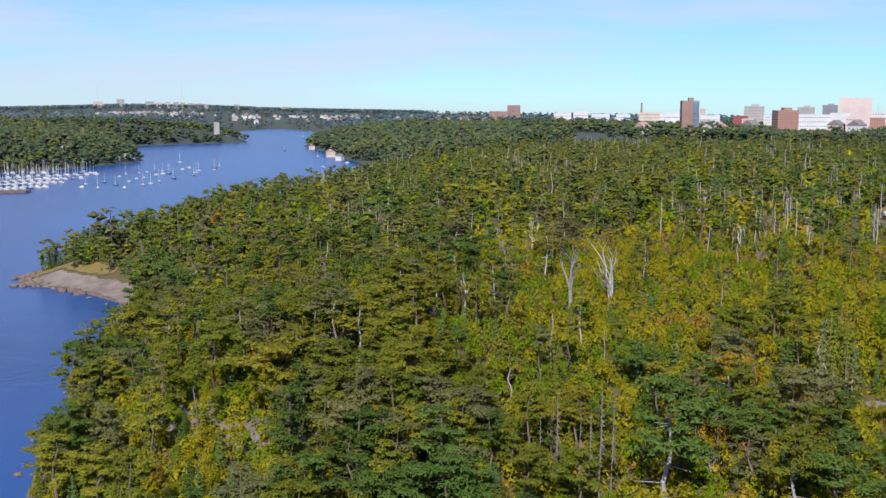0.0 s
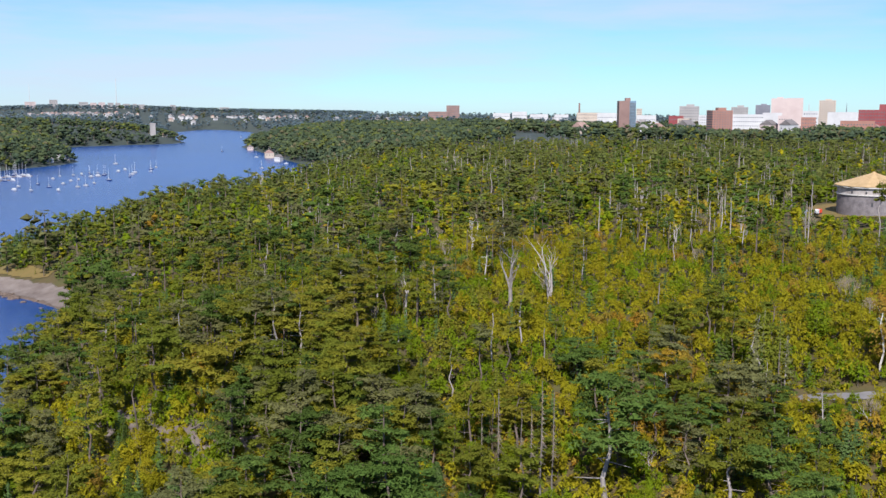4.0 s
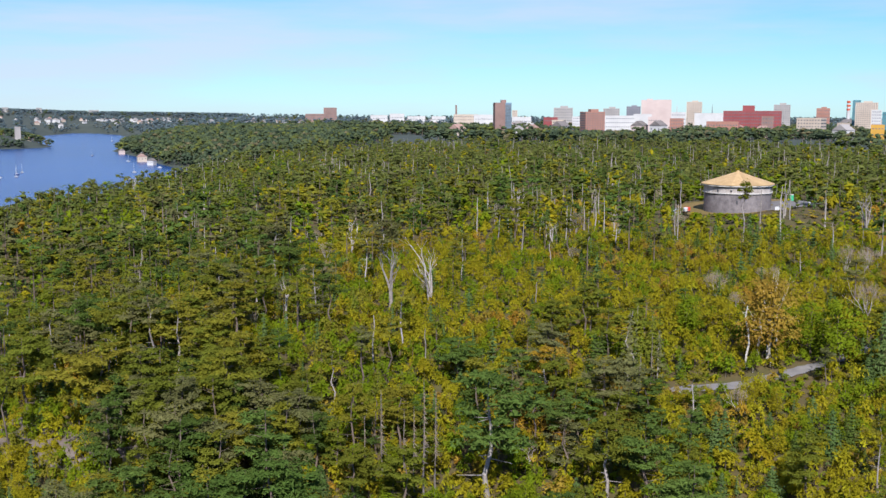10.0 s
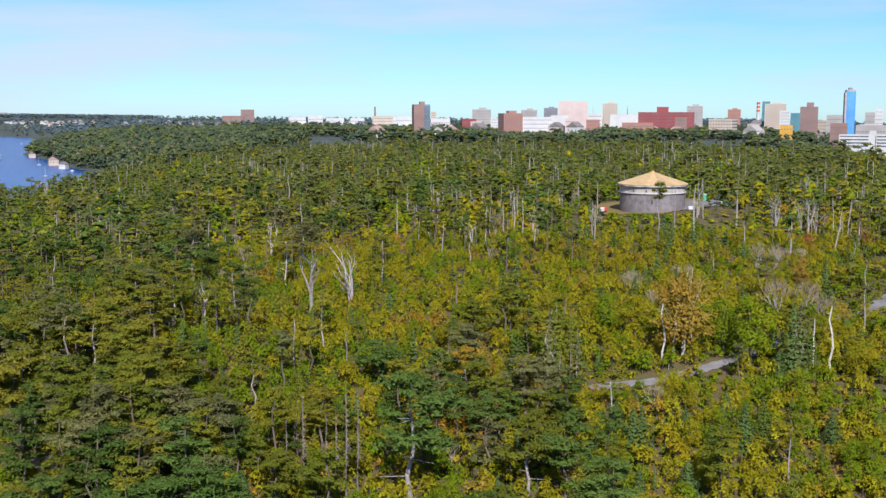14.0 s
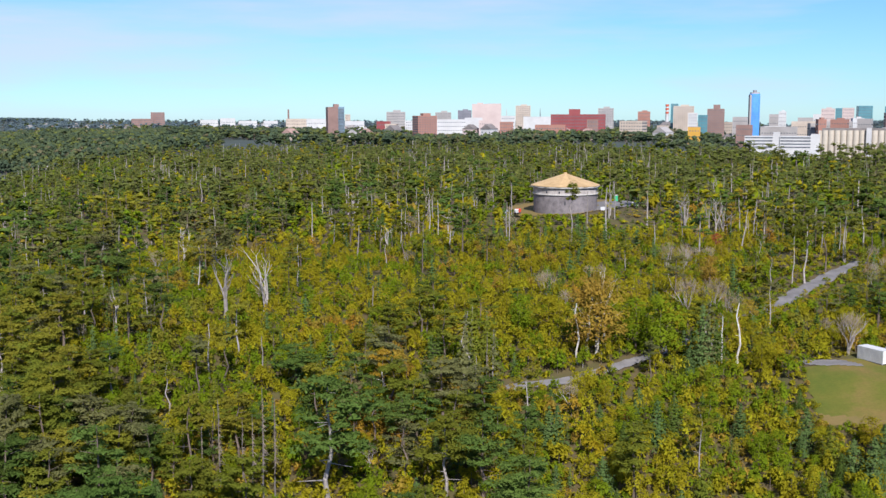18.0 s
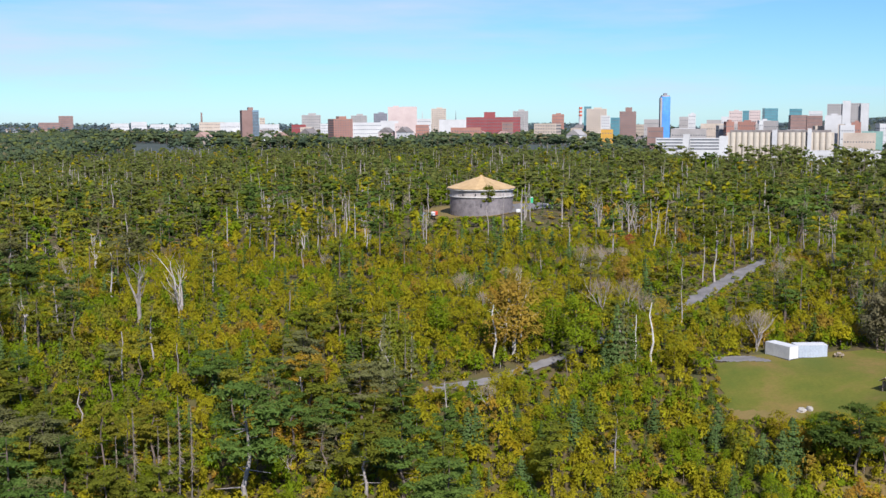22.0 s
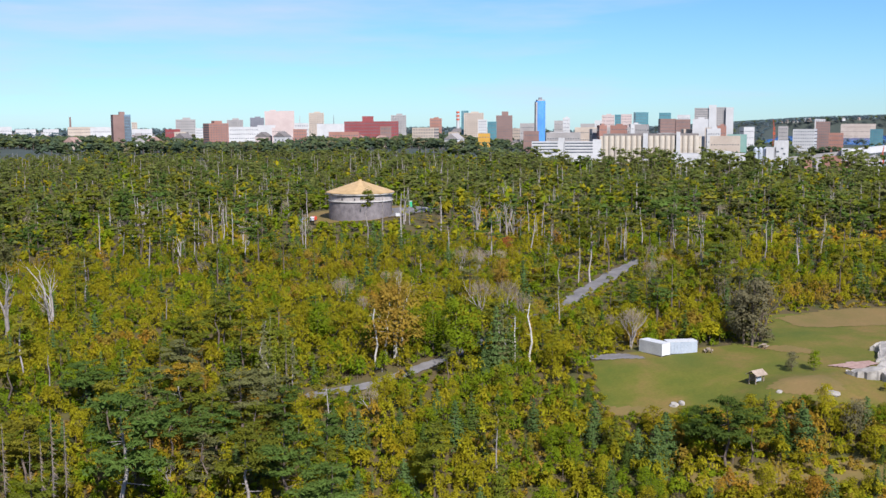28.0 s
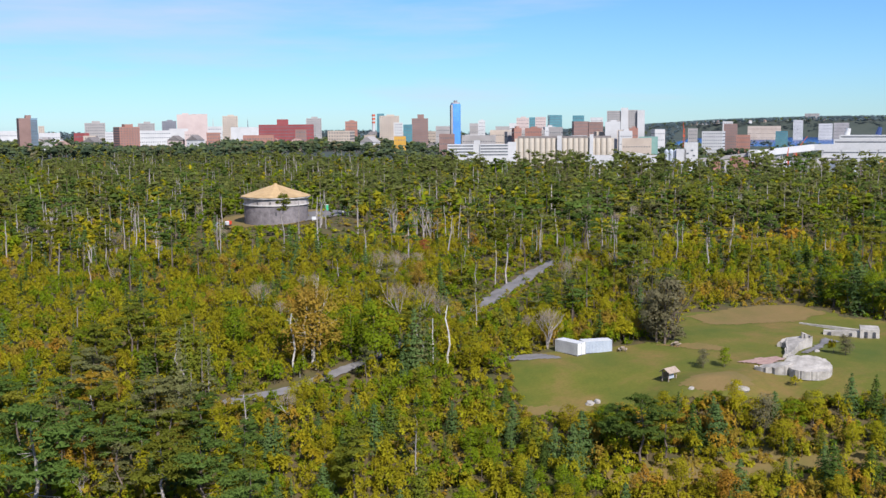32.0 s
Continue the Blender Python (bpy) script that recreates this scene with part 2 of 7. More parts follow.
WOOD = shade("grey_wood", [(0.22, 0.17, 0.13), (0.36, 0.29, 0.24)], 0.85, scale=1.5, bump=0.3)
RED = shade("red_paint", [(0.62, 0.06, 0.03), (0.72, 0.10, 0.05)], 0.6, scale=1)
GREEN = shade("green_plastic", [(0.03, 0.32, 0.15), (0.05, 0.40, 0.20)], 0.5, scale=1)
YELLOW = shade("yellow_paint", [(0.42, 0.25, 0.04), (0.50, 0.31, 0.06)], 0.6, scale=0.2)

WATER = bpy.data.materials.new("sea_water")
WATER.use_nodes = True
_n, _l = WATER.node_tree.nodes, WATER.node_tree.links
_p = _n["Principled BSDF"]
_p.inputs["Roughness"].default_value, _p.inputs["IOR"].default_value = 0.25, 1.33
_p.inputs["Specular IOR Level"].default_value = 0.22
_co = _n.new("ShaderNodeTexCoord")
_bumps = None
for _scale, _dist in ((0.35, 0.10), (0.06, 0.35)):
    _w = _n.new("ShaderNodeTexNoise")
    _w.inputs["Scale"].default_value, _w.inputs["Detail"].default_value = _scale, 4
    _l.new(_co.outputs["Object"], _w.inputs[0])
    _b = _n.new("ShaderNodeBump")
    _b.inputs["Strength"].default_value, _b.inputs["Distance"].default_value = 0.8, _dist
    _l.new(_w.outputs["Fac"], _b.inputs["Height"])
    if _bumps:
        _l.new(_bumps.outputs[0], _b.inputs["Normal"])
    _bumps = _b
_l.new(_bumps.outputs[0], _p.inputs["Normal"])
_streak = _n.new("ShaderNodeTexNoise")
_streak.inputs["Scale"].default_value, _streak.inputs["Detail"].default_value = 0.006, 3
_l.new(_co.outputs["Object"], _streak.inputs[0])
_r = _n.new("ShaderNodeValToRGB")
_r.color_ramp.elements[0].color, _r.color_ramp.elements[1].color = (0.004, 0.036, 0.150, 1), (0.009, 0.056, 0.215, 1)
_r.color_ramp.elements[0].position, _r.color_ramp.elements[1].position = 0.35, 0.65
_l.new(_streak.outputs["Fac"], _r.inputs[0])
_l.new(_r.outputs[0], _p.inputs["Base Color"])

# orange and brown brick lightened a little: skyline haze put into the colour
BRICK = shade("brick_orange", [(0.25, 0.125, 0.10), (0.32, 0.17, 0.14)], 0.85, scale=0.05, fine=20)
BRICK_DARK = shade("brick_brown", [(0.18, 0.115, 0.105), (0.24, 0.155, 0.14)], 0.85, scale=0.05, fine=20)
RED_BRICK = shade("brick_red", [(0.19, 0.045, 0.05), (0.24, 0.065, 0.07)], 0.85, scale=0.05, fine=20)
PINK = shade("pink_concrete", [(0.4, 0.32, 0.31), (0.48, 0.395, 0.385)], 0.85, scale=0.04, fine=20)
CITY_WHITE = shade("white_cladding", [(0.39, 0.39, 0.405), (0.49, 0.49, 0.505)], 0.7, scale=0.04, fine=20)
BEIGE = shade("beige_concrete", [(0.36, 0.3, 0.255), (0.46, 0.39, 0.335)], 0.85, scale=0.04, fine=20)
CITY_GREY = shade("grey_concrete", [(0.25, 0.235, 0.235), (0.34, 0.32, 0.32)], 0.85, scale=0.04, fine=20)
CITY_DARK = shade("dark_cladding", [(0.14, 0.14, 0.17), (0.20, 0.20, 0.24)], 0.6, scale=0.04, fine=20)
TEAL = shade("teal_glass_wall", [(0.06, 0.16, 0.20), (0.10, 0.24, 0.28)], 0.25, scale=0.04, spec=0.6)
BLUE_GLASS = shade("blue_curtain_wall", [(0.06, 0.22, 0.62), (0.10, 0.32, 0.75)], 0.3, scale=0.03, spec=0.6)
YELLOW_WALL = shade("yellow_wall", [(0.42, 0.23, 0.04), (0.48, 0.28, 0.06)], 0.8, scale=0.1)
GREEN_ROOF = shade("pale_green_sheet", [(0.15, 0.27, 0.25), (0.19, 0.31, 0.29)], 0.6, scale=0.1)
SILO = shade("stained_silo_concrete", [(0.36, 0.315, 0.265), (0.48, 0.43, 0.37)], 0.9, scale=0.06, fine=12, bump=0.2)
ROOF_DARK = shade("dark_roofing", [(0.12, 0.11, 0.11), (0.20, 0.18, 0.18)], 0.9, scale=0.2)
ROOF_BROWN = shade("brown_shingles", [(0.26, 0.16, 0.14), (0.36, 0.25, 0.22)], 0.9, scale=1.0, bump=0.3)
HULL = shade("boat_white", [(0.45, 0.45, 0.46), (0.55, 0.55, 0.56)], 0.35, scale=0.5, randomness=0.12)
HULL_BLUE = shade("boat_navy", [(0.03, 0.05, 0.14), (0.05, 0.08, 0.20)], 0.35, scale=0.5)
MAST = shade("mast_alloy", [(0.55, 0.54, 0.53), (0.65, 0.64, 0.63)], 0.4, metal=0.3, scale=1)
CRANE_RED = shade("crane_red", [(0.40, 0.075, 0.04), (0.48, 0.11, 0.06)], 0.6, scale=0.3)
STEEL = shade("galvanised_steel", [(0.40, 0.39, 0.39), (0.52, 0.51, 0.51)], 0.6, scale=0.3)

BLUE_STEEL = shade("blue_grey_cladding", [(0.10, 0.17, 0.24), (0.16, 0.24, 0.32)], 0.4, scale=0.05, spec=0.5)

# woodland floor beyond 1000 m, with a little blue haze in its colour
FAR_GROUND = shade("distant_floor_hazed", [(0.036, 0.048, 0.042), (0.054, 0.066, 0.056)], 0.95, scale=0.02, fine=12)
LEAF_BROWN = foliage("leaves_grey_brown", (0.165, 0.150, 0.085), hue=0.008)

# blue-grey of distance haze put straight into the needle colour
HAZED_NEEDLES = foliage("needles_distant_hazed", (0.120, 0.165, 0.185), hue=0.01)
CONTAINER_GREY = shade("container_grey_white", [(0.30, 0.30, 0.31), (0.38, 0.38, 0.385)], 0.5, scale=0.6)
DOOR_WHITE = shade("container_door_white", [(0.66, 0.66, 0.67), (0.74, 0.74, 0.75)], 0.45, scale=0.6)
# ---------------------------------------------------------------- mesh helpers
def mesh_from(name, verts, faces, *mats):
    me = bpy.data.meshes.new(name)
    me.from_pydata([tuple(v) for v in verts], [], faces)
    for m in mats:
        me.materials.append(m)
    me.validate()
    return me


def part(name, bm, material, parent, label=""):
    """Links a bmesh (or a ready mesh) as one mesh object under a thing or a part."""
    if isinstance(bm, bmesh.types.BMesh):
        me = bpy.data.meshes.new(name)
        bm.to_mesh(me)
        bm.free()
        me.materials.append(material)
    else:
        me = bm
    ob = new(name, me)
    ob.parent = parent
    return tagged(ob, label) if label else ob


def thing(name, label, category, place, turn=0.0, group="", kind=""):
    """An empty at a thing's base, to carry its parts."""
    ob = new(name)
    ob.empty_display_size = 0.3
    ob.matrix_world = pose(*place, 0, 0, turn)
    return tagged(ob, label, category, group, kind)


def box(bm, x, y, z, sx, sy, sz, rz=0.0):
    """A box with its base centred on x, y, z, added to bm."""
    m = pose(x, y, z + sz / 2, 0, 0, rz) @ Matrix.Diagonal((sx, sy, sz, 1))
    return bmesh.ops.create_cube(bm, size=1, matrix=m)["verts"]


def tube(bm, a, b, ra, rb, sides=8, caps=True):
    """A tapered round bar from a to b, added to bm."""
    a, b = Vector(a), Vector(b)
    turn = (b - a).to_track_quat("Z", "Y").to_matrix().to_4x4()
    m = Matrix.Translation((a + b) / 2) @ turn
    return bmesh.ops.create_cone(bm, cap_ends=caps, segments=sides, radius1=ra, radius2=rb, depth=(b - a).length, matrix=m)["verts"]


def prism(bm, ring, z0, z1):
    """A solid with the plan ring, from z0 to z1 (a number or one per corner)."""
    n = len(ring)
    tops = z1 if isinstance(z1, (list, tuple)) else [z1] * n
    lo = [bm.verts.new((x, y, z0)) for x, y in ring]
    hi = [bm.verts.new((x, y, z)) for (x, y), z in zip(ring, tops)]
    bm.faces.new(lo[::-1]), bm.faces.new(hi)
    for i in range(n):
        bm.faces.new((lo[i], lo[(i + 1) % n], hi[(i + 1) % n], hi[i]))


# ---------------------------------------------------------------- ground, sea, lawn and tracks
azs = np.concatenate([np.arange(-60, 70, 0.4), np.arange(70, 300, 5.0)])
ds = np.concatenate([[0.5, 20, 45, 70, 90], np.arange(100, 460, 4.0), 460 * 1.032 ** np.arange(0, 84)])
A, D = np.meshgrid(np.radians(azs), ds * REACH, indexing="ij")
gx, gy = D * np.sin(A), D * np.cos(A)
gz = land_z(gx, gy)
na, nd = A.shape
idx = np.arange(na * nd).reshape(na, nd)
nxt = np.roll(idx, -1, axis=0)
quads = np.stack([idx[:, :-1], idx[:, 1:], nxt[:, 1:], nxt[:, :-1]], -1).reshape(-1, 4)


def quick_mesh(name, verts, quads_, mats, index=None):
    """A mesh from arrays of corners and four-sided faces."""
    me = bpy.data.meshes.new(name)
    me.vertices.add(len(verts))
    me.vertices.foreach_set("co", np.ascontiguousarray(verts, dtype=np.float32).ravel())
    k = quads_.shape[1]
    me.loops.add(quads_.size)
    me.loops.foreach_set("vertex_index", np.ascontiguousarray(quads_, dtype=np.int32).ravel())
    me.polygons.add(len(quads_))
    me.polygons.foreach_set("loop_start", np.arange(0, quads_.size, k, dtype=np.int32))
    for m in mats:
        me.materials.append(m)
    if index is not None:
        me.polygons.foreach_set("material_index", np.ascontiguousarray(index, dtype=np.int32))
    me.update(calc_edges=True)
    return me


ground = new("ground", quick_mesh("ground", np.stack([gx, gy, gz], -1).reshape(-1, 3), quads[:, ::-1], [SOIL, SHINGLE, ROCK, FAR_GROUND]))
mid = np.stack([gx, gy], -1).reshape(-1, 2)[quads].mean(1)
s_mid = edge_distance(PARK, mid[:, 0], mid[:, 1])
az_mid, d_mid = polar(mid[:, 0], mid[:, 1])
rocky = (s_mid < 5) & (d_mid < 1000)
ground.data.polygons.foreach_set("material_index", (rocky * 2 + (~rocky & (d_mid > 1000)) * 3).astype(np.int32))
ground.data.polygons.foreach_set("use_smooth", np.ones(len(quads), bool))
tagged(ground, "wooded headland of brown leaf litter sloping to the sea", "ground", kind="structure")

bm = bmesh.new()
bmesh.ops.create_circle(bm, cap_ends=True, cap_tris=True, segments=96, radius=9000)
me = bpy.data.meshes.new("water")
bm.to_mesh(me), bm.free()
me.materials.append(WATER)
tagged(new("water", me), "deep blue rippled sea inlet", "water", kind="structure")

LAWN = outline((24.9, 201), (27.9, 209), (31.5, 213), (34.0, 217), (34.3, 232), (34.7, 244), (36.9, 251), (40.5, 257), (42.2, 250), (45, 244), (49, 236),
               (49, 200), (45.0, 190), (42.3, 186), (40.1, 184), (38.1, 183), (35.8, 182), (33.4, 182), (31.3, 180), (30.1, 178), (26.2, 179), (25.3, 190))
DRY = outline((34.8, 240), (36.9, 251), (40.5, 256.5), (42.0, 250), (41.0, 241), (38.6, 236), (36.0, 233))
BARE = outline((33.0, 213.5), (35.5, 216), (37.2, 213.5), (36.9, 211), (34.2, 211))
EARTH = outline((37.6, 203), (39.4, 209), (40.2, 206.5), (39.0, 201))
PAD = outline((24.6, 206), (26.0, 207), (28.5, 204.5), (28.2, 202.5), (25.0, 202))
TERRACE = outline((8.6, 376), (9.5, 400), (12, 412), (15.8, 424), (17.2, 410), (16.6, 394), (14.8, 376), (13.8, 370), (12.5, 366.5), (11.0, 369), (9.6, 368))
FORECOURT = outline((14.0, 372), (14.0, 398), (15.7, 412), (16.9, 402), (16.2, 384))


def patch(name, poly, step, lift, material, label, category):
    """A sheet that follows the ground inside an outline."""
    x0, y0 = poly.min(0)
    x1, y1 = poly.max(0)
    nx, ny = int((x1 - x0) / step) + 2, int((y1 - y0) / step) + 2
    X, Y = np.meshgrid(x0 + np.arange(nx) * step, y0 + np.arange(ny) * step, indexing="ij")
    s = edge_distance(poly, X, Y) + ripple(X, Y, 9, 11) * min(0.8, step)
    ids = np.arange(nx * ny).reshape(nx, ny)
    keep = (s[:-1, :-1] > 0) & (s[1:, :-1] > 0) & (s[1:, 1:] > 0) & (s[:-1, 1:] > 0)
    q = np.stack([ids[:-1, :-1], ids[1:, :-1], ids[1:, 1:], ids[:-1, 1:]], -1)[keep]
    used, inv = np.unique(q, return_inverse=True)
    V = np.stack([X, Y, land_z(X, Y) + lift], -1).reshape(-1, 3)[used]
    ob = new(name, quick_mesh(name, V, inv.reshape(-1, 4), [material]))
    ob.data.polygons.foreach_set("use_smooth", np.ones(len(q), bool))
    return tagged(ob, label, category, kind="structure")


patch("lawn", LAWN, 0.9, 0.12, GRASS, "open mown lawn, green with worn yellow patches", "lawn")
patch("dry_bank", DRY, 0.8, 0.17, DRY_GRASS, "bank of dry straw-coloured grass beside the lawn", "grass bank")
patch("bare_earth", BARE, 0.6, 0.17, DRY_GRASS, "worn bare earth strip under the big bush", "ground")
patch("gravel_pad", PAD, 0.5, 0.17, GRAVEL, "grey gravel parking pad on the lawn's edge", "gravel pad")
patch("clearing", TERRACE, 1.5, 0.2, DRY_GRASS, "dry grassy clearing round the stone tower", "clearing")
patch("beach", outline((-29.4, 344), (-29.9, 352), (-31.3, 373), (-33.0, 393), (-35.4, 405), (-35.1, 416), (-33.4, 412), (-31.6, 398), (-30.2, 384), (-28.9, 366)), 1.0, 0.14, SHINGLE, "grey-pink shingle beach in a small cove", "beach")
patch("beach_grass", outline((-34.9, 424), (-35.0, 417), (-33.3, 413), (-31.6, 400), (-30.6, 392), (-30.3, 398), (-31.4, 412), (-33.2, 428)), 1.0, 0.18, DRY_GRASS, "tan dry grass above the beach", "grass bank")
patch("mound", outline((34.0, 187), (35.2, 193), (37.4, 195.5), (38.6, 193), (38.4, 187), (36.5, 184.5)), 0.8, 0.16, DRY_GRASS, "low mound of dry brownish grass", "grass bank")
patch("worn_edge", outline((26.0, 178.5), (25.6, 184), (27.5, 182.5), (29.5, 182), (30.3, 179), (28.5, 177)), 0.8, 0.16, DRY_GRASS, "worn dry grass along the lawn's lower edge", "grass bank")
patch("forecourt", FORECOURT, 1.0, 0.26, GRAVEL, "grey gravel forecourt beside the stone tower", "forecourt")


def ribbon(name, pairs, width, material, label, lift=0.25):
    """A track along a line of (bearing, distance) points."""
    pts = [at(a_, d_) for a_, d_ in pairs]
    line = []
    for i in range(len(pts) - 1):
        p0, p1, p2, p3 = pts[max(i - 1, 0)], pts[i], pts[i + 1], pts[min(i + 2, len(pts) - 1)]
        for k in range(8):
            u = k / 8
            line.append(0.5 * ((2 * p1) + (p2 - p0) * u + (2 * p0 - 5 * p1 + 4 * p2 - p3) * u * u + (3 * p1 - p0 - 3 * p2 + p3) * u ** 3))
    line.append(pts[-1])
    V, Q = [], []
    for i, p in enumerate(line):
        way = (line[min(i + 1, len(line) - 1)] - line[max(i - 1, 0)]).normalized()
        side = Vector((way.y, -way.x, 0))
        for k in (-1, -0.4, 0.4, 1):
            q_ = p + side * k * (width * (1 + 0.8 * float(ease((p.xy.length - 235) / 25)) if name == "track" else width) / 2) * (1 + 0.12 * math.sin(i * 1.7 + k))
            V.append((q_.x, q_.y, float(land_z(q_.x, q_.y)) + lift - (0.06 if abs(k) == 1 else 0)))
        if i:
            for k in range(3):
                Q.append((4 * i - 4 + k, 4 * i - 3 + k, 4 * i + 1 + k, 4 * i + k))
    ob = new(name, quick_mesh(name, np.array(V), np.array(Q), [material]))
    tagged(ob, label, "path", kind="structure")
    return np.array([(p.x, p.y) for p in line])


TRACK = ribbon("track", ((9.2, 185.5), (10.1, 187), (12.6, 189), (14.1, 192), (15.6, 196), (16.9, 201), (18.8, 212), (20.7, 224), (22.4, 237),
                         (24.1, 254), (25.7, 272), (26.9, 289), (27.7, 301)), 2.5, GRAVEL, "pale gravel track winding through the woods")
LOWER_TRACK = ribbon("lower_track", ((31.0, 157), (33.1, 159), (36.4, 161.4), (39.3, 164.3), (41.5, 166.2), (45, 170)), 3.2, DRY_GRASS, "worn earth track below the lawn")
SHORE_PATH = ribbon("shore_path", ((-20, 168), (-26, 190), (-28.6, 222), (-28.6, 262), (-27.0, 320), (-27.0, 380)), 3.4, SHINGLE, "pinkish gravel path along the wooded shore")

# ---------------------------------------------------------------- trees: sprays of leaves as small four-sided faces
def sprays(r, centre, normal, size, stretch=1.5, slim=0.42, upright=0.0):
    """Leaf sprays: small pointed three-sided blades at the centres, facing the normals, more or less upright. Returns an array n x 3 x 3."""
    n = len(centre)
    normal = normal + r.normal(0, 0.35, (n, 3))
    normal /= np.linalg.norm(normal, axis=1, keepdims=True) + 1e-9
    v = np.cross(normal, r.normal(0, 1, (n, 3)) * (1 - upright) + [0, 0, upright * 2.2])
    v /= np.linalg.norm(v, axis=1, keepdims=True) + 1e-9
    u = np.cross(v, normal)
    s = (size * r.uniform(0.6, 1.35, n))[:, None]
    base, bend = centre - u * s * stretch * 0.4, r.uniform(-0.25, 0.1, (n, 1))
    return np.stack([base - v * s * slim, base + v * s * slim, centre + u * s * stretch * 0.6 + normal * s * bend], 1)


def unit(v):
    return v / (np.linalg.norm(v, axis=1, keepdims=True) + 1e-9)


def ball(r, n, squash=1.0):
    p = unit(r.normal(0, 1, (n, 3)))
    p[:, 2] = np.where(p[:, 2] < -0.35, -p[:, 2], p[:, 2]) * squash
    return p


KNOT = (np.array([(1, 0, 0), (-1, 0, 0), (0, 1, 0), (0, -1, 0), (0, 0, 1), (0, 0, -1)], float),
        np.array([(0, 2, 4), (2, 1, 4), (1, 3, 4), (3, 0, 4), (2, 0, 5), (1, 2, 5), (3, 1, 5), (0, 3, 5)]))


def clump(r, centre, radii, rough=0.16):
    """A rough small knot of foliage that the sprays cover: eight three-sided faces."""
    dirs, faces = KNOT
    a = r.uniform(0, 6.283)
    d = dirs @ np.array([[math.cos(a), math.sin(a), 0], [-math.sin(a), math.cos(a), 0], [0, 0, 1]])
    p = np.asarray(centre) + d * np.asarray(radii) * (1 + r.normal(0, rough, (len(d), 1)))
    return p[faces]


def lay(q, knot, heart, up=0.3):
    """Three corners of each face, and the way it lies: away from its knot of foliage and from the tree's heart."""
    q = q[:, :3]
    c = q.mean(1)
    o = unit(c - np.asarray(knot)) * 0.45 + unit(c - np.asarray(heart)) * 0.6 + [0, 0, up]
    return np.concatenate([q, unit(o)[:, None]], 1)


def pine_crown(r, h, reach, boughs, per, size, bare=0.4, pads=3, flat=0.54, core=0.5):
    """Flat pads of needles along boughs that leave the stem in rough whorls, with gaps of shade between the layers."""
    out = []
    for k in range(boughs):
        f = (int(k / 3) * 3 + 1.5 + r.uniform(-0.9, 0.9)) / boughs if boughs > 8 else (k + r.uniform(0, 1)) / boughs
        f = min(f, 1.0)
        z = h * (bare + (0.93 - bare) * f)
        length = reach * (0.42 + 0.72 * math.sin(min(1, 0.12 + 0.88 * (1 - f)) * 2.2)) * r.uniform(0.55, 1.15)
        a, tilt = r.uniform(0, 6.283), r.uniform(0.0, 0.42)
        ca, sa = math.cos(a), math.sin(a)
        for j in range(pads):
            q, side = length * (0.3 + 0.7 * (j + r.uniform(0, 0.8)) / pads), r.normal(0, 0.2) * length
            rad = length * r.uniform(0.21, 0.34) * (1.25 if pads < 3 else 1.0)
            thick = rad * flat * r.uniform(0.8, 1.25)
            c = np.array([ca * q - sa * side, sa * q + ca * side, z + q * tilt + r.normal(0, 0.12) * rad])
            low = c - [0, 0, rad * 0.9]
            out.append(lay(clump(r, c, (rad * core, rad * core, thick * core), 0.2), low, (0, 0, h * 0.45), 0.55))
            e = ball(r, per) * r.uniform(0.55, 1.12, (per, 1))
            out.append(lay(sprays(r, c + e * [rad, rad, thick], unit(e + [0, 0, 0.9]), size, 1.8, 0.3), low, (0, 0, h * 0.45), 0.55))
    n = per * 2
    top = np.array([[0, 0, h * 0.94]]) + r.normal(0, 1, (n, 3)) * [reach * 0.2, reach * 0.2, h * 0.025]
    out.append(lay(sprays(r, top, np.tile([0, 0, 1.0], (n, 1)), size, 1.9, 0.36), (0, 0, h * 0.86), (0, 0, h * 0.7)))
    return np.concatenate(out)


def spruce_crown(r, h, reach, rows, per, size, bare=0.06):
    """Drooping whorls that narrow to a point."""
    out = []
    for k in range(rows):
        f = (k + r.uniform(0.2, 0.8)) / rows
        z, rad = h * (bare + (1 - bare) * f), reach * (1 - f) ** 0.9 * r.uniform(0.82, 1.12) + 0.1
        heart = (0, 0, z - rad * 0.6)
        out.append(lay(clump(r, (r.normal(0, 0.06) * rad, r.normal(0, 0.06) * rad, z), (rad * 0.45, rad * 0.45, h / rows * 0.6), 0.18), heart, heart))
        n = max(4, int(per * (1 - 0.7 * f)))
        t, q = np.arange(n) * 6.283 / n + r.uniform(0, 0.5, n), r.uniform(0.6, 1.1, n)
        c = np.stack([np.cos(t) * q * rad, np.sin(t) * q * rad, z - q * rad * 0.3 + r.normal(0, 0.16 * h / rows, n)], -1)
        out.append(lay(sprays(r, c, np.stack([np.cos(t) * 0.8, np.sin(t) * 0.8, np.full(n, 0.75)], -1), size, 1.8, 0.36), heart, heart))
    return np.concatenate(out)


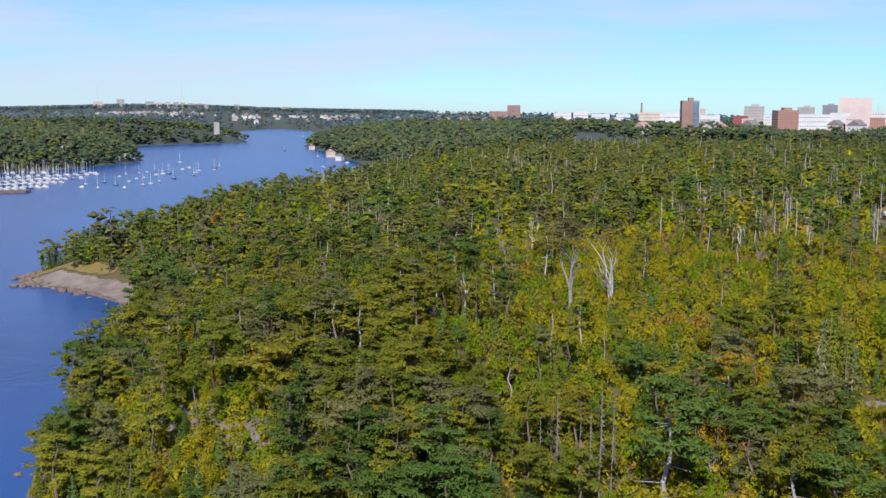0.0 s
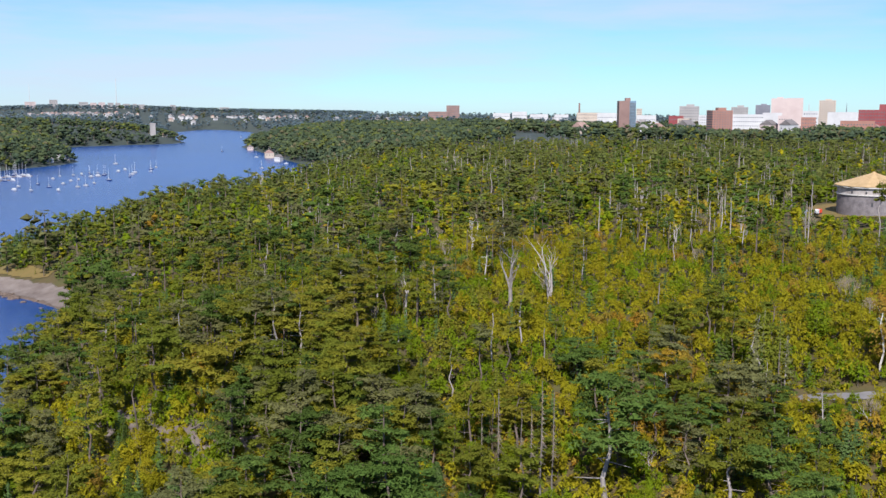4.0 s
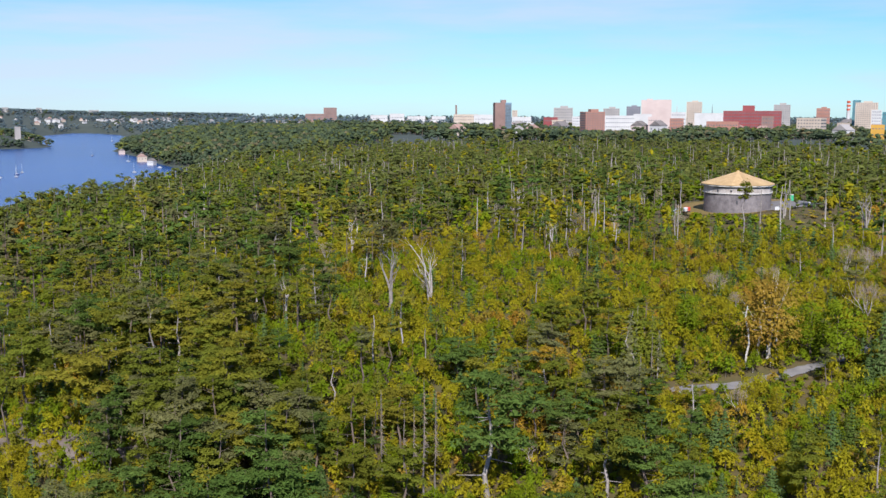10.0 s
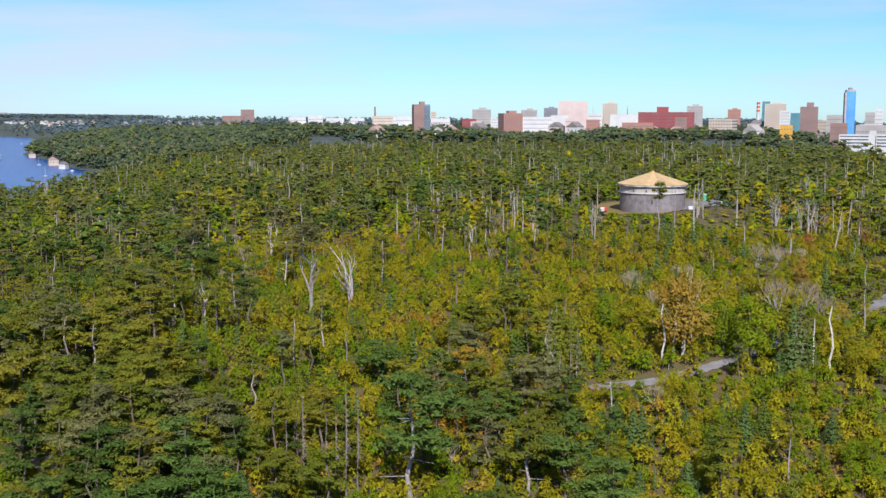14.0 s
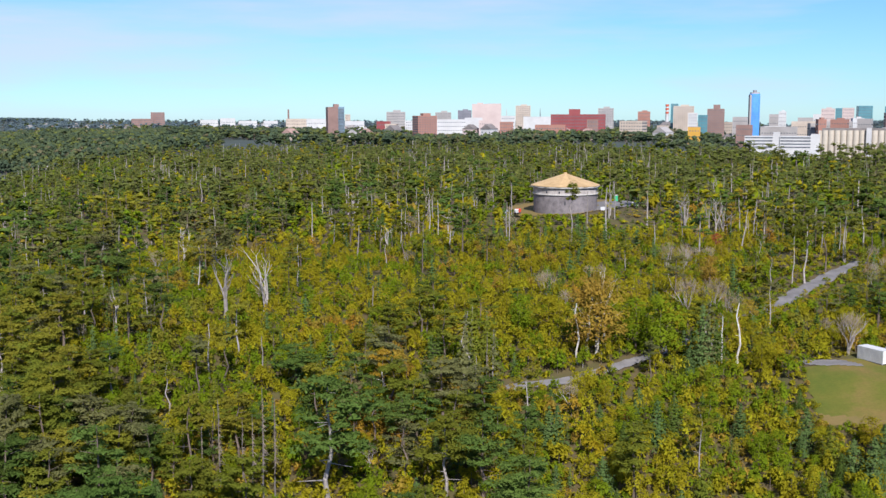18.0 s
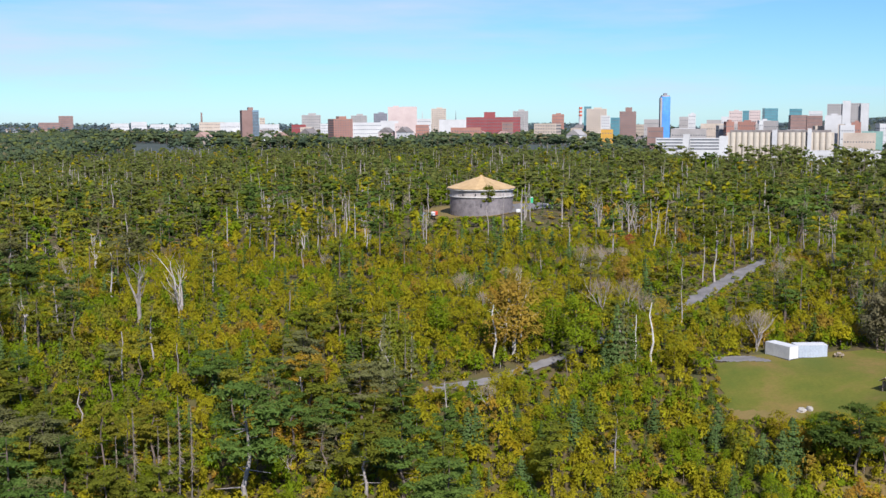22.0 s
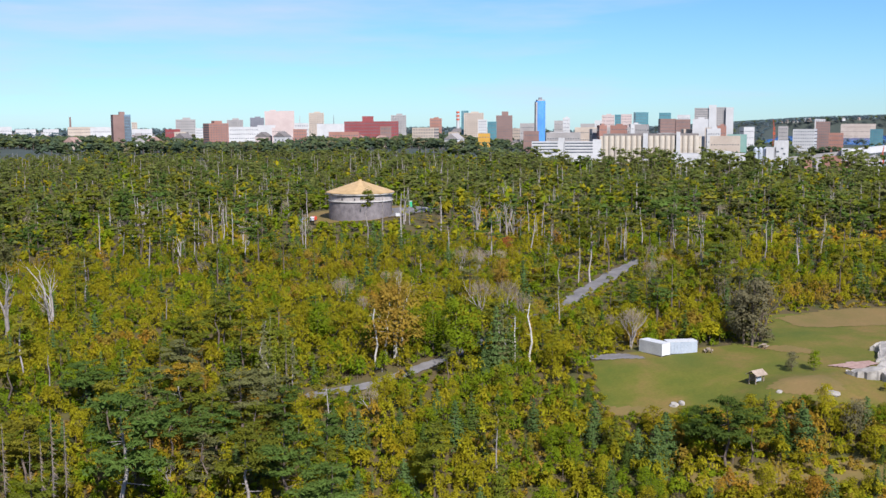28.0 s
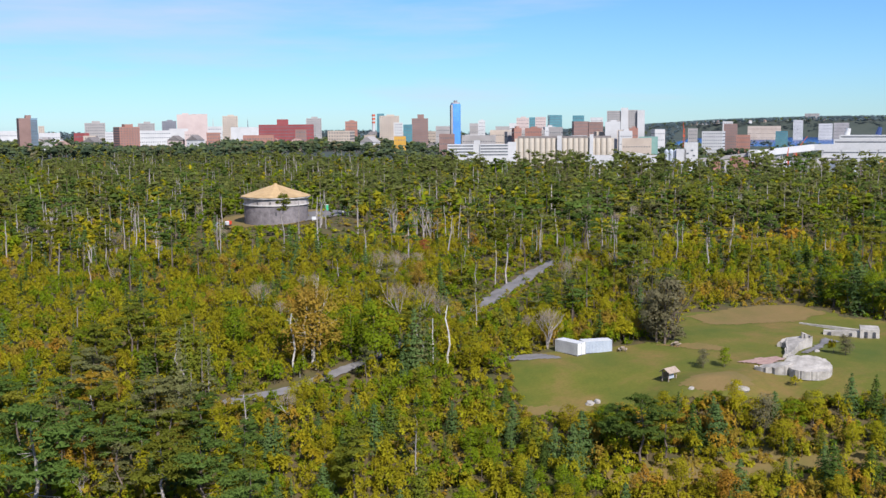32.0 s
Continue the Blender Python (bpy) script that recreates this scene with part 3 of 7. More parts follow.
def leafy_crown(r, h, reach, clumps, per, size, bare=0.25, tall=0.8, core=0.0):
    """Uneven clumps of leaves round the limbs, each a close shell with ragged edges, with gaps between."""
    out, heart = [], (0, 0, h * (bare + 0.25 * (1 - bare)))
    for k in range(clumps):
        f = (k + r.uniform(0, 1)) / clumps
        rad_here = reach * math.sqrt(max(0.06, 1 - (2 * f - 0.75) ** 2 / 1.7))
        a, q = r.uniform(0, 6.283), math.sqrt(r.uniform(0.05, 1))
        cr = reach * r.uniform(0.24, 0.42) * (60 / max(clumps, 20)) ** 0.25
        c0 = np.array([math.cos(a) * q * rad_here * 0.75, math.sin(a) * q * rad_here * 0.75, h * (bare + (0.9 - bare) * f)])
        if core:
            out.append(lay(clump(r, c0, (cr * core, cr * core, cr * tall * core), 0.2), c0, heart))
        p = ball(r, per)
        out.append(lay(sprays(r, c0 + p * cr * r.uniform(0.55, 1.15, (per, 1)) * [1, 1, tall], unit(p + [0, 0, 0.3]), size, 1.4, 0.42, 0.25), c0, heart))
    return np.concatenate(out)


def sapling_crown(r, h, reach, lobes, per, size, bare=0.12, core=0.0):
    """A slim young tree: a few upright lobes of small leaves, one leading shoot above the others."""
    out, heart = [], (0, 0, h * 0.3)
    for k in range(lobes):
        lead = k == 0
        a, q = r.uniform(0, 6.283), 0.0 if lead else reach * r.uniform(0.3, 0.75)
        hh = h * (0.5 if lead else r.uniform(0.2, 0.36))
        z = h * 0.5 if lead else h * r.uniform(bare + 0.2, 0.66)
        rr = reach * (0.5 if lead else r.uniform(0.34, 0.52))
        c0 = np.array([math.cos(a) * q, math.sin(a) * q, z])
        shape = np.array([rr, rr, hh])
        if core:
            out.append(lay(clump(r, c0, shape * core, 0.2), c0, heart, 0.45))
        p = ball(r, per)
        p[:, :2] *= (1 - 0.45 * np.clip(p[:, 2:], 0, 1))
        out.append(lay(sprays(r, c0 + p * shape * r.uniform(0.6, 1.12, (per, 1)), unit(p + [0, 0, 0.25]), size, 1.7, 0.4, 0.55), c0, heart, 0.45))
    return np.concatenate(out)


def limb_quads(a, b, ra, rb, sides=3):
    """A tapered bar as sides x 4 x 3 corners."""
    a, b = np.array(a, float), np.array(b, float)
    w = (b - a) / (np.linalg.norm(b - a) + 1e-9)
    u = np.cross(w, [0.3, 0.9, 0.2])
    u /= np.linalg.norm(u)
    v = np.cross(w, u)
    t = np.arange(sides) * 6.2832 / sides
    lo = [a + ra * (math.cos(x) * u + math.sin(x) * v) for x in t]
    hi = [b + rb * (math.cos(x) * u + math.sin(x) * v) for x in t]
    return np.array([[lo[i], lo[(i + 1) % sides], hi[(i + 1) % sides], hi[i]] for i in range(sides)])


def stem(r, h, radius, limbs=0, reach=2.0, sides=6, low=0.35, rise=0.25, wob=0.02, tip=0.15):
    """A trunk that bends a little, with limbs."""
    pts = [np.zeros(3) - [0, 0, 0.6]]
    for k in range(1, 6):
        pts.append(np.array([r.normal(0, wob * h), r.normal(0, wob * h), h * k / 5]))
    radii = [radius * (1.25 if k == 0 else 1 - (1 - tip) * k / 5) for k in range(6)]
    out = [limb_quads(pts[k], pts[k + 1], radii[k], radii[k + 1], sides) for k in range(5)]
    for _ in range(limbs):
        f = r.uniform(low, 0.95)
        k = min(4, int(f * 5))
        p = pts[k] + (pts[k + 1] - pts[k]) * (f * 5 - k)
        a, length = r.uniform(0, 6.283), reach * r.uniform(0.4, 1.0) * (1.1 - f * 0.5)
        e = p + [math.cos(a) * length, math.sin(a) * length, length * rise * r.uniform(-0.4, 1.6)]
        out.append(limb_quads(p, e, radius * 0.28 * (1.1 - f * 0.6), radius * 0.06, 4))
    return np.concatenate(out)


def quads_to_mesh(name, q, mats, index=None, tint=None, crown=False):
    """Limbs come with four corners a face, crowns with three and the way they lie."""
    k = 3 if crown else 4
    me = quick_mesh(name, q[:, :k].reshape(-1, 3), np.arange(len(q) * k).reshape(-1, k), mats, index)
    if crown:
        me.attributes.new("lie", "FLOAT_VECTOR", "FACE").data.foreach_set("vector", np.ascontiguousarray(q[:, 3], dtype=np.float32).ravel())
    if tint is not None:
        me.attributes.new("tint", "FLOAT", "FACE").data.foreach_set("value", np.ascontiguousarray(tint, dtype=np.float32))
    return me


def fork(r, base, way, length, radius, depth, out, spread=0.5):
    """Dead limbs that fork and bend."""
    p, w = np.array(base, float), np.array(way, float)
    w /= np.linalg.norm(w)
    for k in range(3):
        e = p + w * length / 3
        out.append(limb_quads(p, e, radius, radius * 0.82, 5 if radius > 0.06 else 3))
        p, radius = e, radius * 0.82
        w = w + r.normal(0, 0.13, 3) + [0, 0, 0.14]
        w /= np.linalg.norm(w)
        if depth and k < 2 and r.uniform() < 0.75:
            fork(r, p, w + r.normal(0, spread, 3), length * r.uniform(0.35, 0.6), radius * 0.55, depth - 1, out, spread)
    if depth:
        for _ in range(2):
            fork(r, p, w + r.normal(0, spread, 3), length * r.uniform(0.4, 0.7), radius * 0.7, depth - 1, out, spread)


# ---- prototypes: one trunk and one crown mesh each, shared by all copies
def protos(kind, count, seed):
    r, made = np.random.RandomState(seed), []
    for _ in range(count):
        if kind == "pine":
            h, reach = 14.0, r.uniform(3.0, 4.0)
            made.append((stem(r, h * 0.97, 0.24, 11, reach), pine_crown(r, h, reach * 1.05, 18, 40, 0.32, r.uniform(0.3, 0.52))))
        elif kind == "spruce":
            h = 10.0
            made.append((stem(r, h, 0.16, 0), spruce_crown(r, h, r.uniform(2.9, 3.7), 15, 74, 0.36)))
        elif kind == "broadleaf":
            h, reach = 9.0, r.uniform(2.6, 3.3)
            made.append((stem(r, h * 0.85, 0.15, 8, reach * 0.8, rise=0.9), leafy_crown(r, h, reach, 34, 66, 0.235, r.uniform(0.16, 0.28))))
        elif kind == "shrub":
            h, reach = 3.2, r.uniform(1.3, 1.8)
            made.append((stem(r, h * 0.7, 0.05, 5, 1.0, 4, low=0.1, rise=1.0), sapling_crown(r, h, reach * 0.8, 7, 76, 0.175)))
    return made


def twiggy(r, h, reach, n, size):
    """A leafless crown: limbs that fork into fans of thin twigs."""
    out = []
    for _ in range(3):
        a = r.uniform(0, 6.283)
        fork(r, (0, 0, -0.3), (math.cos(a) * 0.18, math.sin(a) * 0.18, 1), h * 0.55, 0.13, 2, out, 0.3)
    limbs = np.concatenate(out)
    limbs[..., 2] *= h / limbs[..., 2].max()
    p = ball(r, n) * r.uniform(0.45, 1.0, (n, 1)) * [reach, reach, h * 0.36] + [0, 0, h * 0.62]
    u = unit(p - [0, 0, h * 0.2])
    side = unit(np.cross(u, r.normal(0, 1, (n, 3))))
    length, w = r.uniform(0.6, 1.4, (n, 1)) * size, 0.05 * size
    fans = np.stack([p - u * length * 0.5, p + side * w, p + u * length * 0.5, p - side * w], 1)
    return limbs, lay(fans, (0, 0, h * 0.3), (0, 0, h * 0.3))


NEAR = {k: protos(k, n, s) for k, n, s in (("pine", 7, 1), ("spruce", 5, 2), ("broadleaf", 6, 3), ("shrub", 6, 4))}
_r = np.random.RandomState(44)
for k in range(2):  # tall thin pines, bare for most of their height
    NEAR["pine"].append((stem(_r, 13.6, 0.2, 14, 1.8, low=0.25), pine_crown(_r, 14, 3.0, 9, 40, 0.32, 0.64)))
for k in range(3):  # broad white pines in wide flat layers
    NEAR["pine"].append((stem(_r, 13.4, 0.3, 16, 3.2, low=0.2, rise=0.12), pine_crown(_r, 14, 4.7, 22, 40, 0.34, 0.38, 4, 0.40)))
for k in range(2):  # thin ragged spires
    NEAR["spruce"].append((stem(_r, 10, 0.13, 26, 1.1, low=0.1, rise=-0.25), spruce_crown(_r, 10, 1.7, 9, 30, 0.34, 0.22)))


def dead_spire(r, h, twigs):
    """A dead spruce: a straight stem hung with fine drooping twigs."""
    f = r.uniform(0.25, 0.97, twigs)
    a, far_out = r.uniform(0, 6.283, twigs), (1.08 - f) * 1.5 * r.uniform(0.4, 1.1, twigs)
    base = np.stack([np.zeros(twigs), np.zeros(twigs), f * h], -1)
    tip = np.stack([np.cos(a) * far_out, np.sin(a) * far_out, f * h - far_out * r.uniform(0.1, 0.7, twigs)], -1)
    wide = np.stack([-np.sin(a), np.cos(a), np.full(twigs, 0.6)], -1) * 0.05
    return stem(r, h, 0.13, 14, 0.9, low=0.2, rise=-0.3, wob=0.006, tip=0.2), lay(np.stack([base - wide, base + wide, tip], 1), (0, 0, h * 0.4), (0, 0, h * 0.4))


NEAR["bare"] = [twiggy(_r, 9.0, 2.7, 420, 1.0) for _ in range(4)] + [dead_spire(_r, 9.0, 150) for _ in range(2)]
MESHES = {}


def proto_mesh(kind, i, crown_mat, bark=BARK):
    key = (kind, i, crown_mat.name, bark.name)
    if key not in MESHES:
        t, c = NEAR[kind][i]
        MESHES[key] = (quads_to_mesh("trunk", t, [bark]), quads_to_mesh("crown", c, [crown_mat], crown=True))
    return MESHES[key]


TREE_WORDS = {"pine": ("pine_tree", "pine tree with flat layered boughs of {} needles", "pine tree"),
              "spruce": ("spruce_tree", "conical spruce tree with dense {} needles", "spruce tree"),
              "broadleaf": ("broadleaf_tree", "leafy young broadleaf tree with {} leaves", "tree"),
              "bare": ("bare_tree", "leafless grey tree with a haze of fine {} twigs", "bare tree"),
              "shrub": ("shrub", "low bushy shrub with {} leaves on the slope", "shrub")}
TINT = {PINE_HAZE: "haze-dulled green", WHITE_PINE: "soft blue-green", GREY_SPRUCE: "sparse grey-green", PINE: "green", PINE_PALE: "yellowish green", PINE_DARK: "dark green", SPRUCE: "blue-green", LEAF: "bright green", LEAF_OLIVE: "olive green",
        LEAF_YELLOW: "yellow autumn", LEAF_ORANGE: "orange autumn", LEAF_RUST: "rust-brown autumn", LEAF_RED: "red autumn", LEAF_BROWN: "dull grey-brown", TWIG: "grey-brown"}


def plant(kind, i, mat, x, y, height, turn, wide=1.0, bark=BARK):
    base = {"pine": 14.0, "spruce": 10.0, "broadleaf": 9.0, "bare": 9.0, "shrub": 3.2}[kind]
    name, words, cat = TREE_WORDS[kind]
    trunk, crown = proto_mesh(kind, i, mat, bark)
    ob = new(name)
    k = height / base
    ob.matrix_world = pose(x, y, float(land_z(x, y)) - 0.1, 0, 0, turn) @ Matrix.Diagonal((k * wide, k * wide, k, 1))
    tagged(ob, words.format(TINT[mat]), cat, cat + "s of the near wood")
    part("trunk", trunk, None, ob)
    part("crown", crown, None, ob)
    return ob


# ---- where trees may stand
KEEP_OFF = [LAWN, TERRACE]


def free_ground(x, y, margin=2.0):
    az, d = polar(x, y)
    ok = edge_distance(PARK, x, y) > np.where((az < -29.6) & (d > 345) & (d < 428), 15.0, np.where(d < 340, 0.5, 3.0))
    for poly in KEEP_OFF:
        ok &= edge_distance(poly, x, y) < -margin
    for line, w in ((TRACK, 2.5), (SHORE_PATH, 2.0), (LOWER_TRACK, 1.6)):
        for p in line[::2]:
            ok &= np.hypot(x - p[0], y - p[1]) > w
    return ok


def scatter(seed, d0, d1, a0, a1, spacing):
    """Jittered places whose spacing grows with distance; spacing is a function of distance."""
    r = np.random.RandomState(seed)
    xs, ys, d = [], [], d0
    while d < d1:
        s = spacing(d)
        n = max(1, int(radians(a1 - a0) * d / s))
        a = radians(a0) + (np.arange(n) + r.uniform(-0.55, 0.55, n) + r.uniform()) * radians(a1 - a0) / n
        dd = d + r.uniform(-0.55, 0.55, n) * s
        xs.append(dd * REACH * np.sin(a * TURN)), ys.append(dd * REACH * np.cos(a * TURN))
        d += s
    x, y = np.concatenate(xs), np.concatenate(ys)
    return x, y, r


def pick(r, n, weights):
    w = np.array(weights, float)
    return r.choice(len(w), n, p=w / w.sum())


def zone(x, y, step):
    """Shares of pine, spruce, broadleaf and shrub for each place, from how many of them stand on a square metre of that part of the headland."""
    az, d = polar(x, y)
    patchy = ripple(x, y, 90, 21) + 0.6 * ripple(x, y, 34, 22)
    slope = ease((az + 13) / 6) * np.maximum(ease((32 - az) / 8), ease((az - 32) / 3) * ease((d - 245) / 10)) * ease((d - 175) / 25) * ease((345 - d) / 60)      # the regrown slope of saplings
    fore = ease((195 - d) / 30)
    west = ease((-9 - az) / 6)
    far = ease((d - 340) / 80)
    out = ease((d - 620) / 200)
    cell = step * step
    pine = cell * (0.005 + 0.004 * fore + 0.012 * west + 0.017 * far + 0.020 * out - 0.0035 * slope) * np.clip(1 + 0.9 * patchy, 0.1, 2.4)
    pine = pine * (1 - 0.75 * ease((az - 9.5) / 4) * ease((186 - d) / 8))
    spruce = cell * (0.006 + 0.006 * fore + 0.007 * west + 0.005 * far)
    leafy = cell * (0.016 - 0.009 * slope + 0.004 * far - 0.008 * out)
    w = np.clip(np.stack([pine, spruce, leafy], -1), 0.004, 0.55)
    return np.concatenate([w, np.clip(1 - w.sum(-1, keepdims=True), 0.02, 1)], -1)


KINDS = ("pine", "spruce", "broadleaf", "shrub")
CROWN_MATS = {"pine": [PINE, PINE_PALE, PINE_DARK, PINE_HAZE, WHITE_PINE, GREY_SPRUCE], "spruce": [SPRUCE, PINE_DARK, PINE],
              "broadleaf": [LEAF, LEAF_OLIVE, LEAF_YELLOW, LEAF_ORANGE, LEAF_RUST, LEAF_RED, PINE_HAZE],
              "shrub": [LEAF_OLIVE, LEAF, LEAF_RUST, LEAF_ORANGE, LEAF_YELLOW, PINE_PALE, PINE_HAZE]}
CROWN_ODDS = {"pine": (0.34, 0.14, 0.22, 0.0, 0.14, 0.16), "spruce": (0.5, 0.3, 0.2), "broadleaf": (0.46, 0.40, 0.03, 0.02, 0.07, 0.01, 0.0), "shrub": (0.56, 0.25, 0.06, 0.01, 0.015, 0.105, 0.0)}
ALL_MATS = [PINE, PINE_PALE, PINE_DARK, SPRUCE, LEAF, LEAF_OLIVE, LEAF_YELLOW, LEAF_ORANGE, LEAF_RUST, LEAF_RED, TWIG, BARK, BARK_GREY, LEAF_BROWN, HAZED_NEEDLES, PINE_HAZE, HAZED_CROWN, HAZED_DARK, WHITE_PINE, GREY_SPRUCE]
MAT_NO = {m.name: i for i, m in enumerate(ALL_MATS)}

# a coarser set for the woods farther off: fewer, larger sprays
_r = np.random.RandomState(77)
MID = {"pine": [(limb_quads((0, 0, -1), (0, 0, 12.8), 0.24, 0.07, 4), pine_crown(_r, 14, _r.uniform(3.2, 4.2), 10, 20, 0.44, _r.uniform(0.28, 0.55))) for _ in range(9)],
       "spruce": [(limb_quads((0, 0, -1), (0, 0, 9), 0.15, 0.05), spruce_crown(_r, 10, 2.7, 10, 22, 0.5)) for _ in range(5)],
       "broadleaf": [(limb_quads((0, 0, -1), (0, 0, 6), 0.12, 0.06), leafy_crown(_r, 9, _r.uniform(2.3, 3.0), 13, 28, 0.34, 0.12)) for _ in range(9)],
       "shrub": [(limb_quads((0, 0, -0.5), (0, 0, 2), 0.05, 0.03), sapling_crown(_r, 3.3, _r.uniform(1.0, 1.6), 4, 46, 0.245)) for _ in range(14)]}
FAR = {"pine": [(limb_quads((0, 0, -1), (0, 0, 12.5), 0.3, 0.1), pine_crown(_r, 14, _r.uniform(4.0, 5.4), 8, 6, 0.9, _r.uniform(0.18, 0.42), 2, core=0.75)) for _ in range(10)],
       "spruce": [(limb_quads((0, 0, -1), (0, 0, 8), 0.15, 0.05), spruce_crown(_r, 10, 2.8, 5, 10, 1.0)) for _ in range(6)],
       "broadleaf": [(limb_quads((0, 0, -1), (0, 0, 5), 0.12, 0.06), leafy_crown(_r, 9, _r.uniform(2.8, 3.8), 6, 9, 0.75, 0.1, 0.8, 0.75)) for _ in range(9)],
       "shrub": [(limb_quads((0, 0, -0.5), (0, 0, 1), 0.05, 0.03), sapling_crown(_r, 3.4, _r.uniform(1.5, 2.2), 3, 10, 0.55, core=0.75)) for _ in range(9)]}
CANOPY = [(limb_quads((0, 0, -1), (0, 0, 7), 0.3, 0.1), leafy_crown(_r, 11, _r.uniform(4.6, 6.2), 5, 5, 1.5, 0.2, 0.8, 0.75)) for _ in range(9)]


class Heap:
    """Collects many trees into one mesh."""

    def __init__(self):
        self.q, self.i, self.t = [], [], []
        self.r = np.random.RandomState(808)

    def add(self, proto, x, y, z, k, wide, turn, crown_no, stem_no):
        """proto once at each place, with its own scale, turn, tint and crown material."""
        trunk, crown = proto
        trunk = np.concatenate([trunk[:, (0, 1, 2, 0)], trunk[:, (0, 2, 3, 0)]])
        trunk[:, 3] = 0
        q = np.concatenate([trunk, crown])
        n, m = len(x), len(q)
        c, s = np.cos(turn)[:, None, None], np.sin(turn)[:, None, None]
        P = np.broadcast_to(q, (n, m, 4, 3))
        X, Y, Z = P[..., 0] * c - P[..., 1] * s, P[..., 0] * s + P[..., 1] * c, P[..., 2].copy()
        g = (k * wide)[:, None, None]
        X[..., :3] = X[..., :3] * g + x[:, None, None]
        Y[..., :3] = Y[..., :3] * g + y[:, None, None]
        Z[..., :3] = Z[..., :3] * k[:, None, None] + z[:, None, None]
        self.q.append(np.stack([X, Y, Z], -1).astype(np.float32).reshape(-1, 4, 3))
        idx_ = np.empty((n, m), np.int32)
        idx_[:, :len(trunk)] = stem_no[:, None]
        idx_[:, len(trunk):] = crown_no[:, None]
        self.i.append(idx_.ravel())
        self.t.append(np.repeat(self.r.uniform(0, 1, n), m))

    def done(self, name, label, category):
        q = np.concatenate(self.q)
        ob = new(name, quads_to_mesh(name, q, ALL_MATS, np.concatenate(self.i), np.concatenate(self.t), crown=True))
        return tagged(ob, label, category, kind="stuff")


def heights(kind, r, n, d, az):
    lo, hi = {"pine": (6.5, 13.5), "spruce": (3.5, 8.0), "broadleaf": (3.4, 6.6), "shrub": (2.0, 4.8)}[kind]
    far = ease((d - 330) / 80)
    behind = ease((d - 560) / 140) * ease((az - 17) / 5) if kind in ("pine", "spruce") else 0.0
    uneven = 1 + 0.35 * far * r.uniform(-1, 1, n)
    return uneven * (1 + 0.42 * behind) * r.uniform(lo, hi, n) * (1 + (0.8 if kind == "shrub" else 0.3 if kind == "broadleaf" else -0.1) * far) * np.where((az < -12) & (d < 430) & (kind == "pine"), 1.22, 1.0)


